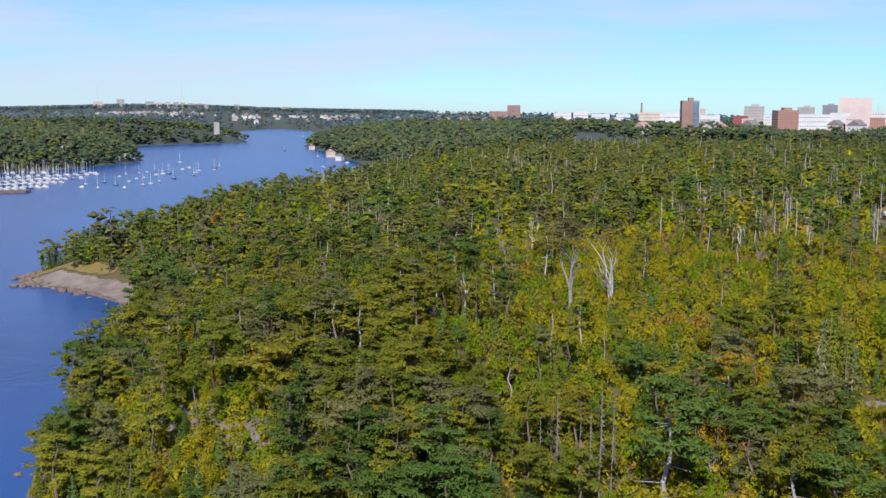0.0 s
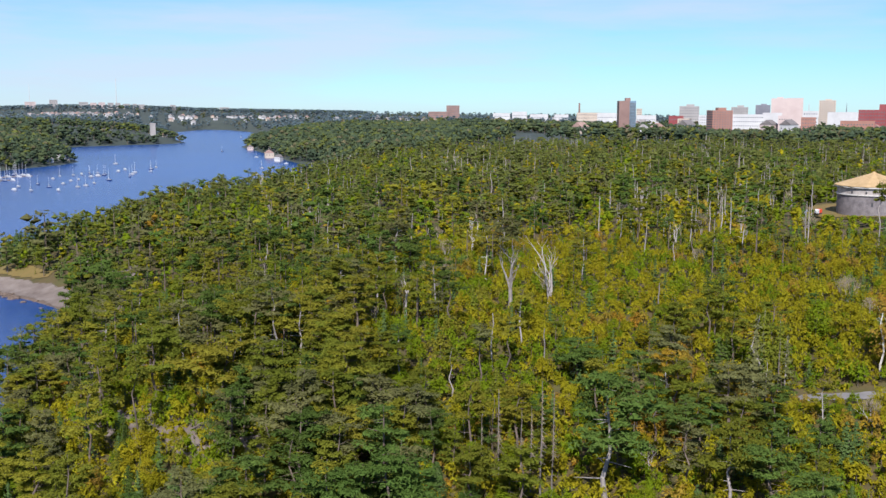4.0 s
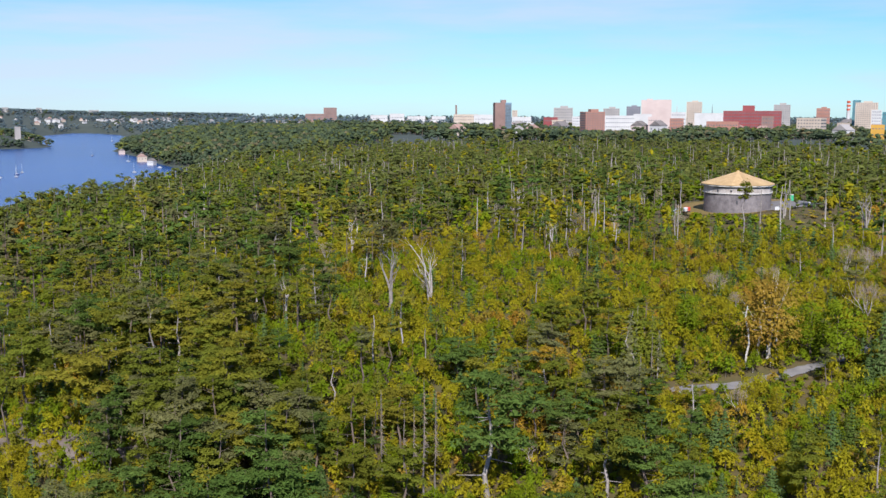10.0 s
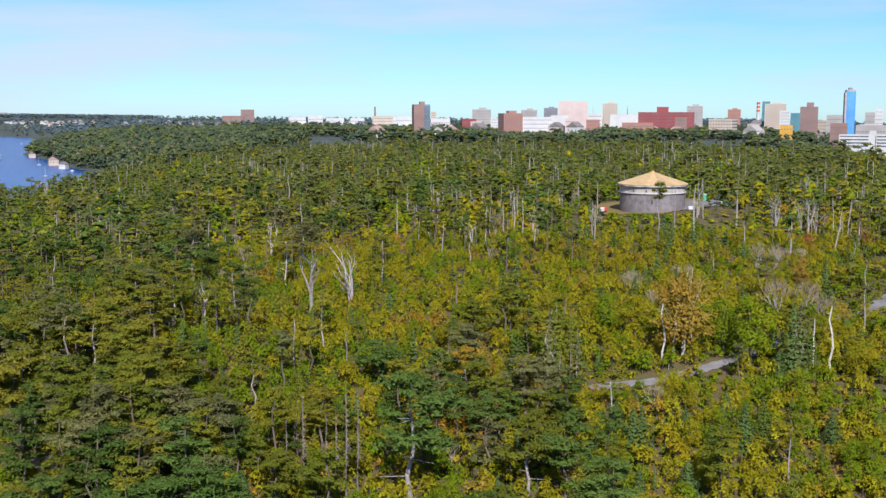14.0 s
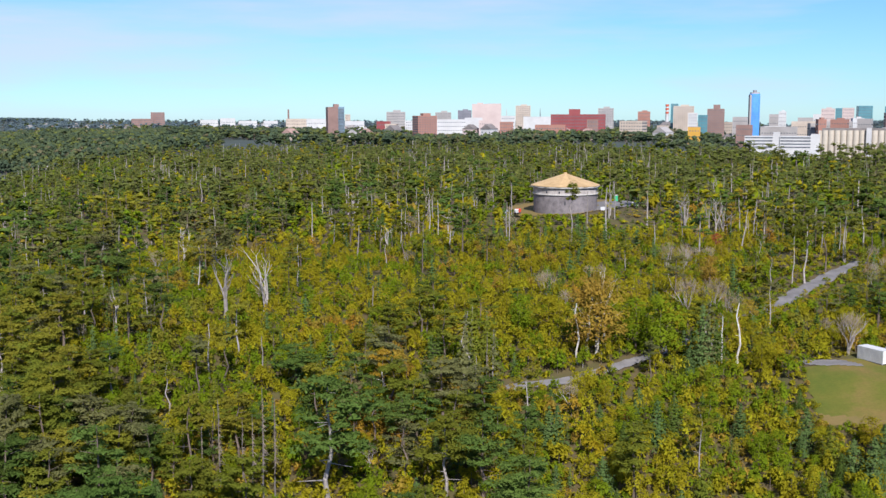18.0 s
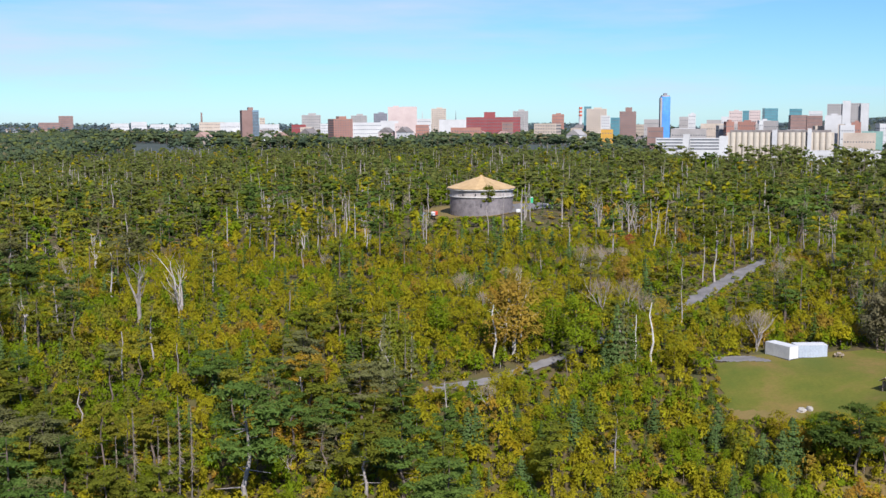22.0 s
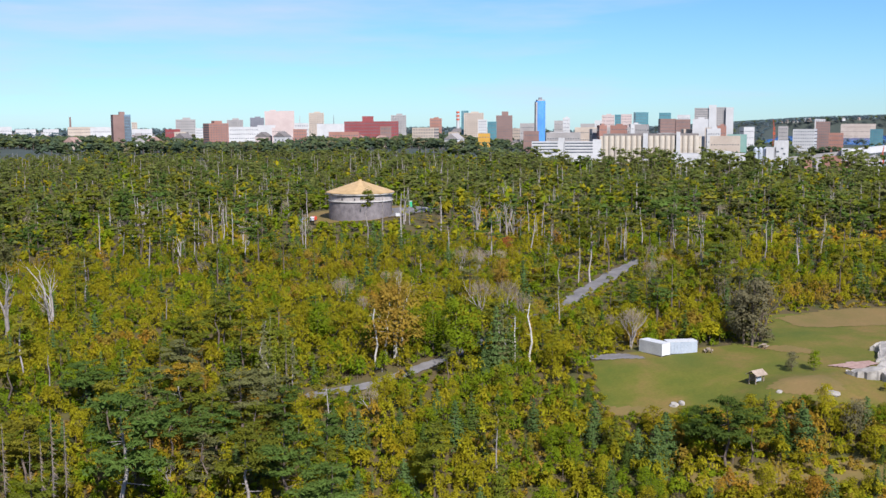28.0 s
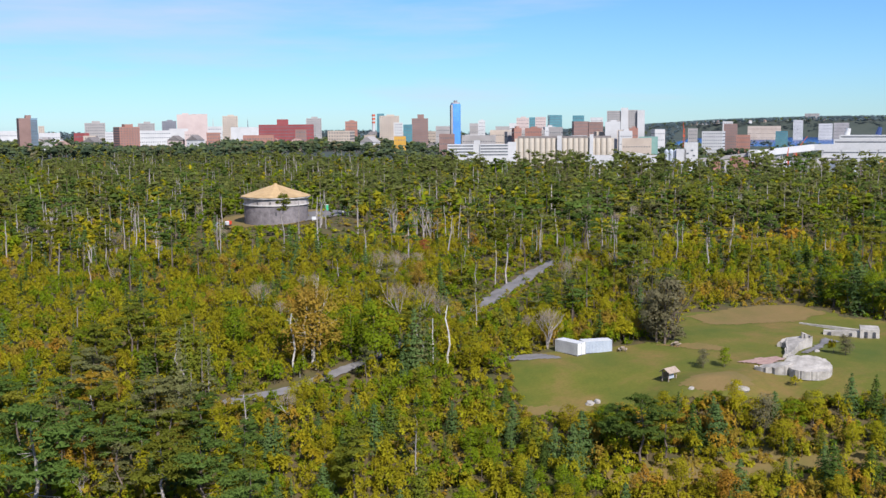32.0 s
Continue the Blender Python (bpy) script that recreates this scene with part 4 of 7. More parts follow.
def fill(seed, d0, d1, a0, a1, spacing, sets, heap, limit=None):
    """Plants a stretch of wood: the first few of each kind as trees of their own, the rest into the heap."""
    x, y, r = scatter(seed, d0, d1, a0, a1, spacing)
    ok = free_ground(x, y)
    x, y = x[ok], y[ok]
    az, d = polar(x, y)
    far_edge = np.interp(az, [-40, -16, 0, 15, 25, 32, 47], [1100, 1100, 1090, 1060, 880, 780, 730])
    x, y, d, az = (v[d < far_edge] for v in (x, y, d, az))
    w = zone(x, y, spacing(d))
    w /= w.sum(1, keepdims=True)
    roll = r.uniform(0, 1, len(x))
    which = (roll[:, None] > np.cumsum(w, 1)).sum(1).clip(0, 3)
    tone = 0.55 * ripple(x, y, 75, 31) + 0.5 * ripple(x, y, 26, 32) + 0.45 * ripple(x, y, 11, 33)
    for k, kind in enumerate(KINDS):
        m = np.where(which == k)[0]
        if kind != "shrub":  # the trees with places of their own keep their room
            for place, room in CLEAR:
                m = m[np.hypot(x[m] - place[0], y[m] - place[1]) > room]
        if not len(m):
            continue
        h = heights(kind, r, len(m), d[m], az[m])
        low = lawn_view(x[m], y[m])
        cut = np.minimum(h, low) / h
        h = h * cut
        seen = land_z(x[m], y[m]) + h > EYE_Z - d[m] * math.tan(radians(22.0))  # what stays below the foot of the view is left out
        m, h, cut = m[seen], h[seen], cut[seen]
        mats = CROWN_MATS[kind]
        colour = pick(r, len(m), CROWN_ODDS[kind])
        if kind == "pine":  # haze painted in: duller needles with distance
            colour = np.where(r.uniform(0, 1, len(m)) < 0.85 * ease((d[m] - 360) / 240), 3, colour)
        if kind in ("broadleaf", "shrub"):  # neighbours turn together: greens run over olive and yellow into rust, patch by patch
            rank = np.clip(0.49 + 0.46 * tone[m] + r.normal(0, 0.07, len(m)) - 0.14 * ease((d[m] - 330) / 100) + 0.20 * ease((az[m] - 10) / 4) * ease((186 - d[m]) / 10) + 0.06 * ease((az[m] + 12) / 5) * ease((d[m] - 200) / 30), 0, 0.999)
            ladder = np.array((0, 0, 1, 1, 2, 4, 3) if kind == "broadleaf" else (5, 1, 0, 0, 4, 2, 3))
            steps = (0.14, 0.44, 0.62, 0.82, 0.86, 0.965) if kind == "broadleaf" else (0.12, 0.42, 0.62, 0.83, 0.87, 0.97)
            colour = ladder[np.searchsorted(steps, rank)]
            # farther bushes swap to the haze-tinted green as well
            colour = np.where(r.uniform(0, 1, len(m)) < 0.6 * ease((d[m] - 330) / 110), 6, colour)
        turn, wide, var = r.uniform(0, 360, len(m)), r.uniform(0.85, 1.35, len(m)) * np.minimum(cut ** -0.7, 2.2), r.randint(0, 99, len(m))
        single = np.zeros(len(m), bool)
        if limit and limit.get(kind):
            single[np.argsort(d[m])[:limit[kind]]] = True
            for j in np.where(single)[0]:
                plant(kind, int(var[j] % len(NEAR[kind])), mats[colour[j]], float(x[m][j]), float(y[m][j]), float(h[j]), float(turn[j]), float(wide[j]))
        base = {"pine": 14.0, "spruce": 10.0, "broadleaf": 9.0, "shrub": 3.2}[kind]
        z = land_z(x[m], y[m]) - 0.15
        for v in range(len(sets[kind])):
            j = np.where((var % len(sets[kind]) == v) & ~single)[0]
            if len(j):
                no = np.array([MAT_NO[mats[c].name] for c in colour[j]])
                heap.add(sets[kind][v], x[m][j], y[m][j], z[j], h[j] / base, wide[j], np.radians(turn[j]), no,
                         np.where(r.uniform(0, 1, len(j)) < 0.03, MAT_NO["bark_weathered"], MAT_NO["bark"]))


def lawn_view(x, y):
    """How tall a plant may grow where the lawn, the track and the tower are seen over it."""
    az, d = polar(x, y)
    lim = np.full(x.shape, 99.0)
    z = land_z(x, y)
    over = np.interp(az, [24, 30.4, 31.5, 33, 38, 42, 47], [15.9, 15.9, 15.0, 14.3, 14.2, 13.8, 13.5])
    lim = np.where((az > 24.6) & (az < 47) & (d < 200), np.maximum(1.3, EYE_Z - d * np.tan(np.radians(over)) - z), lim)
    lim = np.where((az > 10) & (az < 17.2) & (d < 368) & (d > 240), np.maximum(1.5, EYE_Z - d * np.tan(np.radians(np.interp(az, [10, 14.3, 14.8], [5.35, 5.35, 5.9]))) - z), lim)
    lim = np.where((((az > 9.3) & (az < 13.2) & (d < 187)) | ((az > 15) & (az < 16.6) & (d < 194))), np.maximum(1.4, EYE_Z - d * math.tan(radians(14.8)) - z), lim)
    lim = np.where((az > 23.4) & (az < 27.6) & (d < 300) & (d > 228), np.maximum(1.4, EYE_Z - d * np.tan(np.radians(np.interp(az, [22.6, 24.1, 25.7, 28.2], [10.6, 10.2, 9.3, 8.2]))) - z), lim)
    return lim


# ---- the trees that stand out, each in its own place: bearing, distance, height
CLEAR = []


def own_ground(az, d, radius=2.0):
    p = at(az, d)
    CLEAR.append(((p.x, p.y), radius))
    return p.x, p.y


SNAG_MESH = []
_r = np.random.RandomState(5)
for n_limbs, forked in ((3, 0), (5, 0), (2, 0), (7, 0), (0, 0), (4, 1), (4, 2), (4, 3)):
    if forked:  # a candelabra: limbs that leave the trunk and turn straight up
        out, lift = [], (2.6, 3.4, 1.6)[forked - 1]
        out.append(limb_quads((0, 0, -0.4), (0.1, 0, lift), 0.36, 0.29, 7))
        a = _r.uniform(0, 6.28)
        for k in range(forked + 1):
            b, lean = a + k * 6.283 / (forked + 1) + _r.uniform(-0.4, 0.4), _r.uniform(0.08, 0.32)
            fork(_r, (0.1, 0, lift - 0.1), (math.cos(b) * lean, math.sin(b) * lean, 1), _r.uniform(4.2, 7.0), 0.21, 2, out, 0.42)
        q = np.concatenate(out)
        q[..., 2] *= 10 / q[..., 2].max()
    else:
        q = stem(_r, 10, 0.20, n_limbs * 2, 1.3, 6, low=0.3, rise=0.35, wob=0.012, tip=0.35)
    SNAG_MESH.append(q)
SNAG_DATA = [quads_to_mesh("dead_tree", q, [BARK_GREY]) for q in SNAG_MESH]
BIRCH_DATA = [quads_to_mesh("birch_trunk", SNAG_MESH[i], [BIRCH]) for i in (2, 3)]


def snag(az, d, h, form, wide=1.0, turn=0.0):
    x, y = own_ground(az, d, 1.4)
    ob = new("dead_tree", SNAG_DATA[form])
    k = h / 10
    ob.matrix_world = pose(x, y, float(land_z(x, y)), 0, 0, turn) @ Matrix.Diagonal((k * wide, k * wide, k, 1))
    words = "weathered grey dead tree with forked broken limbs" if form > 4 else "bare grey dead tree trunk with stubs of broken limbs"
    return tagged(ob, words, "dead tree", "standing dead trees")


for az, d, h, form in ((-11.8, 221.4, 11.8, 5), (-6.09, 237.6, 16.2, 6), (-4.0, 234.2, 15.7, 7), (-8.2, 315, 12.2, 6), (-7.06, 195.3, 10.7, 4), (-4.21, 195.4, 7.7, 4),
                       (-14.9, 217, 4.9, 3), (1.9, 231, 7.0, 0), (-1.7, 241, 3.5, 5), (2.6, 272, 8.2, 2), (0.9, 375, 12.1, 6), (2.8, 376, 10.1, 5)):
    snag(az, d, h, form, 0.9, az * 77)
for az, d, h, form in ((5.5, 332, 11.6, 1), (7.6, 363, 10.7, 5), (9.4, 320, 11.1, 1), (14.6, 320, 13.3, 1), (7.6, 186, 6.4, 4), (2.4, 181, 7.3, 2),
                       (18.8, 330, 13.5, 5), (-20.8, 212, 9.4, 1)):
    snag(az, d, h, form, 0.75, az * 77)

# ---------------------------------------------------------------- single trees with places of their own
def stand(kind, i, mat, az, d, h, wide=1.0, bark=BARK, room=2.2):
    x, y = own_ground(az, d, room)
    return plant(kind, i, mat, x, y, h, az * 53, wide, bark)


stand("pine", 9, WHITE_PINE, -0.68, 150, 19.5, 1.0, BARK_GREY, 6.5)
stand("pine", 10, PINE, 5.9, 150.5, 13.0, 1.0, BARK_GREY, 5)
stand("pine", 11, WHITE_PINE, 8.0, 150, 13.0, 0.95, BARK, 4)
stand("pine", 10, PINE_PALE, -14.6, 157, 12.0, 1.05, BARK, 5)
stand("pine", 11, PINE_PALE, -12.6, 160, 10.5, 1.0, BARK, 4)
stand("pine", 9, WHITE_PINE, 3.5, 165, 9.5, 1.0, BARK, 4)
stand("pine", 11, WHITE_PINE, 4.8, 168, 8.5, 1.0, BARK, 3.5)
stand("pine", 7, PINE, -9.3, 183, 9.5, 1.2, BARK_GREY, 3)
stand("pine", 10, GREY_SPRUCE, -6.5, 293, 13.5, 1.0, BARK_GREY, 4)
stand("pine", 9, GREY_SPRUCE, -12.35, 281, 16.0, 1.0, BARK_GREY, 5)
stand("pine", 11, PINE, -15.4, 229, 16.5, 0.85, BARK_GREY, 4)
stand("spruce", 5, GREY_SPRUCE, 7.0, 187, 14.3, 1.1, BARK_GREY, 2.5)
stand("spruce", 6, GREY_SPRUCE, 8.6, 189, 10.0, 1.1, BARK_GREY, 2.5)
stand("spruce", 5, GREY_SPRUCE, 20.2, 195, 13.7, 1.1, BARK_GREY, 2.5)
stand("spruce", 6, PINE_DARK, 5.1, 190, 9.0, 1.9, BARK, 2.5)
stand("spruce", 2, SPRUCE, 17.6, 167, 8.0, 1.1, BARK, 3)
stand("spruce", 3, SPRUCE, 14.7, 152, 5.5, 1.4, BARK, 3)
stand("spruce", 1, SPRUCE, 16.6, 177, 5.0, 1.1)
stand("spruce", 4, SPRUCE, 20.0, 178, 4.2, 1.2)
stand("broadleaf", 1, LEAF_RED, 2.9, 179, 3.2, 0.9)
stand("broadleaf", 0, LEAF_RED, 15.9, 174, 2.6, 1.1)
stand("pine", 8, PINE, 25.02, 270, 17.0, 1.0, BARK_GREY, 4)
stand("pine", 11, PINE, 31.9, 275, 17.5, 0.85, BARK_GREY, 4)
stand("pine", 7, PINE, 32.5, 277, 16.0, 1.0, BARK_GREY, 3)
stand("pine", 8, GREY_SPRUCE, 23.3, 227, 10.5, 1.1, BARK_GREY, 3)
for k, (az, d, h) in enumerate(((21.2, 217, 6.0), (21.8, 222, 6.5), (22.3, 226, 6.5), (22.8, 230, 6.0), (23.4, 234, 5.0), (9.6, 182, 3.0), (10.6, 183.5, 2.6), (8.0, 181, 3.6))):
    stand("broadleaf", k % 6, (LEAF, LEAF_OLIVE, LEAF_RUST)[k % 3], az, d, h, 1.0, BARK, 1.5)
stand("bare", 3, TWIG, 27.3, 210.5, 8.5, 1.3, BARK_GREY, 4)
for k, (az, d, h) in enumerate(((-24.8, 222, 15), (-24.0, 219, 16.5), (-22.2, 225, 16), (-21.0, 216, 16), (-20.0, 212, 17.5), (-19.1, 206, 17), (-18.4, 207, 16), (-17.6, 204, 15), (-15.5, 229, 16), (-14.6, 231, 15),
                                (-26.9, 290, 15), (-26.0, 270, 14), (-29.0, 285, 14), (-27.8, 250, 15), (-11.6, 268, 14), (-22.7, 276, 13), (-17.0, 214, 14), (-23.1, 217, 13), (-25.6, 228, 14), (-13.4, 238, 14))):
    stand("pine", (7, 8, 10, 8, 11)[k % 5], (PINE, GREY_SPRUCE, PINE_DARK, PINE_PALE)[k % 4], az, d, h, 0.85 if k % 5 in (2, 4) else 1.25, (BARK, BARK_GREY)[k % 2], 3)
for az, d, h, k in ((-6.66, 152.3, 15.7, 4), (-4.28, 149.6, 18.0, 5), (-3.64, 150.5, 16.0, 4), (-4.85, 151, 13.7, 5), (-5.4, 156, 11, 4), (-7.6, 158, 9, 5), (8.2, 187, 10.2, 4), (-13.0, 172, 8, 5), (0.9, 171, 7, 4)):
    stand("bare", k, TWIG, az, d, h, 0.62, BARK_DEAD, 1.8)
stand("pine", 1, LEAF_ORANGE, 2.4, 181, 11.0, 0.8, BIRCH)
stand("broadleaf", 0, LEAF_RUST, 13.8, 199, 16.0, 1.05, BIRCH, 5)
stand("broadleaf", 1, LEAF_RUST, 14.7, 203, 15.5, 1.05, BIRCH, 4)
stand("broadleaf", 2, LEAF, 17.7, 199, 13.5, 1.1, BARK, 5)
stand("broadleaf", 3, LEAF, 16.4, 206, 11.0, 1.1, BARK, 4)
stand("broadleaf", 4, LEAF, 10.0, 212, 9.5, 1.2, BARK, 4)
stand("broadleaf", 5, LEAF_OLIVE, 11.6, 214, 9.0, 1.2, BARK, 4)
stand("spruce", 0, SPRUCE, 19.9, 195, 13.0, 0.8)
stand("spruce", 1, PINE_DARK, 20.6, 198, 9.0)
stand("spruce", 2, SPRUCE, 19.2, 193, 5.5, 1.2)
stand("broadleaf", 2, LEAF_OLIVE, 23.0, 196, 7.5, 1.2)
stand("broadleaf", 0, LEAF_YELLOW, 23.7, 199, 5.5, 1.1)
stand("spruce", 3, PINE, 7.4, 194, 12.5, 0.75, BARK_GREY)
stand("spruce", 4, PINE, 8.2, 197, 10.0, 0.8, BARK_GREY)
stand("pine", 8, PINE_PALE, 20.0, 158, 11.5, 0.9, BARK_GREY, 3)
stand("pine", 9, PINE_DARK, 32.6, 163, 12.0, 0.95, BARK, 5)
stand("pine", 10, PINE_DARK, 31.2, 165, 9.5, 0.95, BARK, 3.5)
stand("pine", 11, PINE, 33.9, 166, 9.0, 0.95, BARK, 3.5)
stand("spruce", 0, SPRUCE, 28.8, 160, 8.2, 1.2)
stand("spruce", 2, PINE_DARK, 35.3, 170, 7.3, 1.3)
stand("broadleaf", 4, LEAF_YELLOW, 37.5, 180, 6.6, 0.9)
stand("broadleaf", 0, LEAF_BROWN, 39.1, 175, 7.2, 1.0)
stand("spruce", 4, PINE_DARK, 42.7, 159, 8.0, 1.3)
stand("spruce", 1, SPRUCE, 36.4, 176, 5.5, 1.2)
stand("spruce", 0, SPRUCE, 27.8, 162, 6.5, 1.3)
stand("spruce", 1, SPRUCE, 22.0, 172, 6.0, 1.1)
stand("spruce", 2, SPRUCE, 24.3, 176, 4.5, 1.2)
stand("spruce", 3, SPRUCE, 43.4, 184, 6.5, 1.0)
stand("spruce", 4, PINE_DARK, 44.6, 183, 7.0, 1.0)
stand("broadleaf", 3, LEAF_BROWN, 33.7, 214, 14.5, 1.05, BARK, 6)
stand("broadleaf", 2, LEAF_BROWN, 33.3, 215, 11.0, 1.1, BARK, 5)
stand("bare", 2, LEAF_BROWN, 33.8, 217, 13.5, 1.15, BARK, 5)
stand("bare", 3, LEAF_BROWN, 34.1, 217.5, 12.5, 1.2, BARK, 5)
stand("broadleaf", 1, LEAF_BROWN, 32.9, 219, 8.0, 1.1, BARK, 4)
stand("bare", 0, TWIG, 32.9, 222, 10.0, 1.1, BARK, 4)
stand("broadleaf", 5, LEAF_OLIVE, 27.1, 222, 7.0, 1.25, BARK_GREY, 4)
stand("bare", 1, TWIG, 27.4, 219, 6.5, 1.1, BARK_GREY, 3)
stand("shrub", 0, LEAF_OLIVE, 31.3, 216, 5.0, 1.2)
stand("shrub", 1, LEAF_RUST, 30.7, 222, 6.0, 1.3)
stand("shrub", 2, LEAF, 32.0, 216, 3.8, 1.3)
stand("broadleaf", 3, LEAF_BROWN, 35.8, 199, 4.0, 1.15)
stand("broadleaf", 4, LEAF, 36.9, 200, 4.2, 1.15)
stand("shrub", 5, LEAF_YELLOW, 40.6, 192, 2.4, 1.1)
stand("broadleaf", 0, LEAF_BROWN, 43.0, 212, 4.4, 1.2)
stand("shrub", 1, LEAF_OLIVE, 42.4, 213, 3.2, 1.2)
stand("pine", 8, PINE, 24.4, 268, 14.5, 0.8, BARK_GREY, 3)
stand("pine", 7, PINE_DARK, 23.3, 262, 12.0, 0.8, BARK_GREY, 3)
# the bare stems and thin pines before the stone tower
stand("pine", 7, PINE, 12.8, 313, 19.5, 0.8, BARK_GREY, 4)
stand("pine", 8, PINE, 15.69, 274, 8.5, 0.9, BARK_GREY, 3)
stand("pine", 7, PINE, 22.68, 286, 10.5, 1.0, BARK_GREY, 3)
stand("pine", 6, LEAF_RUST, 21.2, 338, 11.0, 0.8, BARK_GREY, 3)
for az, d, h, form in ((13.63, 332, 13.8, 1), (14.64, 322, 16.4, 3), (9.26, 317, 12.4, 0), (9.51, 358, 12.6, 3), (8.52, 401, 13.0, 2), (18.77, 332, 15.1, 5), (20.0, 335, 12.3, 7), (20.42, 336, 13.1, 6),
                       (20.8, 338, 12.1, 7), (11.08, 308, 3.6, 4), (16.8, 345, 11.5, 3), (22.95, 410, 12.3, 1), (23.16, 499, 14.9, 0), (23.42, 502, 13.7, 3), (21.9, 420, 11.0, 5)):
    snag(az, d, h, form, 0.85, az * 91)
for az, d, h in ((18.84, 285, 5.2), (19.4, 288, 5.0), (20.07, 287, 5.6), (13.76, 266, 4.4), (14.4, 268, 4.2)):
    stand("bare", int(d) % 4, TWIG, az, d, h, 1.2, BARK_GREY, 2.5)
stand("broadleaf", 1, LEAF_RED, 20.45, 308, 5.0, 1.3, BARK, 3)
# spruces and round bushes below the lawn
for az, d, h, wide, kind, mat in ((25.4, 171, 6.5, 1.35, "spruce", SPRUCE), (26.6, 165, 7.0, 1.3, "spruce", PINE), (29.3, 165, 8.0, 1.3, "spruce", SPRUCE), (30.6, 170, 7.0, 1.2, "broadleaf", LEAF),
                                  (31.4, 166, 8.0, 1.2, "broadleaf", LEAF), (36.6, 170, 7.5, 1.35, "spruce", SPRUCE), (38.6, 176, 6.0, 1.2, "broadleaf", LEAF_YELLOW), (39.6, 177, 6.5, 1.2, "spruce", SPRUCE),
                                  (40.6, 176, 6.0, 1.2, "broadleaf", LEAF), (41.6, 178, 6.5, 1.1, "broadleaf", LEAF_OLIVE), (25.0, 184, 4.0, 1.2, "spruce", PINE_DARK), (28.6, 172, 5.5, 1.3, "broadleaf", LEAF_OLIVE)):
    stand(kind, int(d) % 5, mat, az, d, h, wide, BARK, 2.5)
stand("pine", 5, PINE, 32.2, 262, 13.5, 1.0, BARK, 4)
stand("bare", 3, TWIG, 19.0, 236, 9.0, 1.2, BARK_GREY, 4)
stand("bare", 0, TWIG, 20.4, 232, 9.5, 1.2, BARK_GREY, 4)
stand("bare", 1, TWIG, 21.4, 226, 8.0, 1.1, BARK_GREY, 4)
stand("broadleaf", 2, LEAF_RUST, 20.2, 262, 8.5, 1.1, BARK, 4)
stand("pine", 2, PINE_PALE, -8.2, 160, 13.5, 1.0, BARK, 3.5)
stand("pine", 4, PINE_PALE, -12.0, 158, 12.0, 1.1, BARK, 3.5)

for az, d, h, form in ((21.8, 197, 12.5, 0), (14.4, 197.5, 5.0, 1), (13.2, 196, 11.5, 0), (-8.6, 168, 6.5, 0), (-7.6, 169, 5.5, 0), (20.9, 200, 9, 1)):
    x, y = own_ground(az, d, 1.5)
    ob = new("birch_tree", BIRCH_DATA[form])
    ob.matrix_world = pose(x, y, float(land_z(x, y)), 3, 2, az * 40) @ Matrix.Diagonal((h / 10, h / 10, h / 10, 1))
    tagged(ob, "white-barked bare birch trunk at the wood's edge", "birch tree", "birches")

stand("bare", 2, TWIG, 1.6, 160, 4.5, 1.1, BARK_GREY, 2)
stand("bare", 3, TWIG, 12.8, 178, 5.0, 1.2, BARK_GREY, 2)
stand("bare", 0, LEAF_RUST, 14.2, 201, 17.0, 0.8, BIRCH, 2)
r = np.random.RandomState(61)
for k in range(60):  # leafless trees strewn through the wood
    az, d = r.uniform(-24, 44), r.uniform(215, 420)
    p = at(az, d)
    if free_ground(np.array([p.x]), np.array([p.y]), 3)[0] and float(lawn_view(np.array([p.x]), np.array([p.y]))[0]) > 12:
        stand("bare", int(r.randint(4)), TWIG, az, d, float(r.uniform(4.5, 8.5)), 1.0, BARK_GREY, 2)

for az, d, h, k, mat in ((14.0, 187.5, 3.2, 0, LEAF_OLIVE), (14.5, 189, 3.4, 1, LEAF_RUST), (17.4, 197, 3.5, 2, LEAF), (18.6, 203, 4.5, 3, LEAF_OLIVE), (19.6, 210, 5.0, 4, LEAF),
                         (20.6, 217, 5.0, 5, LEAF_OLIVE), (21.6, 224, 4.5, 0, LEAF_RUST), (8.3, 182, 3.0, 1, LEAF_OLIVE), (7.2, 181, 3.2, 2, LEAF), (5.8, 180, 3.4, 3, LEAF_OLIVE)):
    stand("shrub", k, mat, az, d, h, 1.3, BARK, 1)
# dark spruces on the spit and pines along the west shore
for k, (az, d, h) in enumerate(((-33.7, 430, 8), (-33.2, 427, 6), (-32.9, 432, 9), (-32.4, 425, 10), (-32.0, 430, 12), (-31.6, 424, 11), (-31.3, 432, 13), (-30.9, 422, 12), (-31.0, 412, 9), (-30.5, 428, 13), (-33.4, 437, 8), (-32.6, 440, 10), (-31.8, 445, 11))):
    stand("spruce", k % 5, (PINE_DARK, SPRUCE, PINE)[k % 3], az, d, h, 1.1, BARK, 2)
r = np.random.RandomState(19)
for k in range(46):
    d = r.uniform(165, 340)
    az = float(np.interp(d, [165, 186, 202, 240, 285, 345], [-31.5, -33.8, -33.6, -32.0, -30.6, -28.8])) + r.uniform(0.1, 3.2)
    stand("pine", int(r.randint(7)), (GREY_SPRUCE, PINE, GREY_SPRUCE, PINE_PALE)[k % 4], az, d, float(r.uniform(8, 13)), float(r.uniform(1.0, 1.35)), BARK, 2)
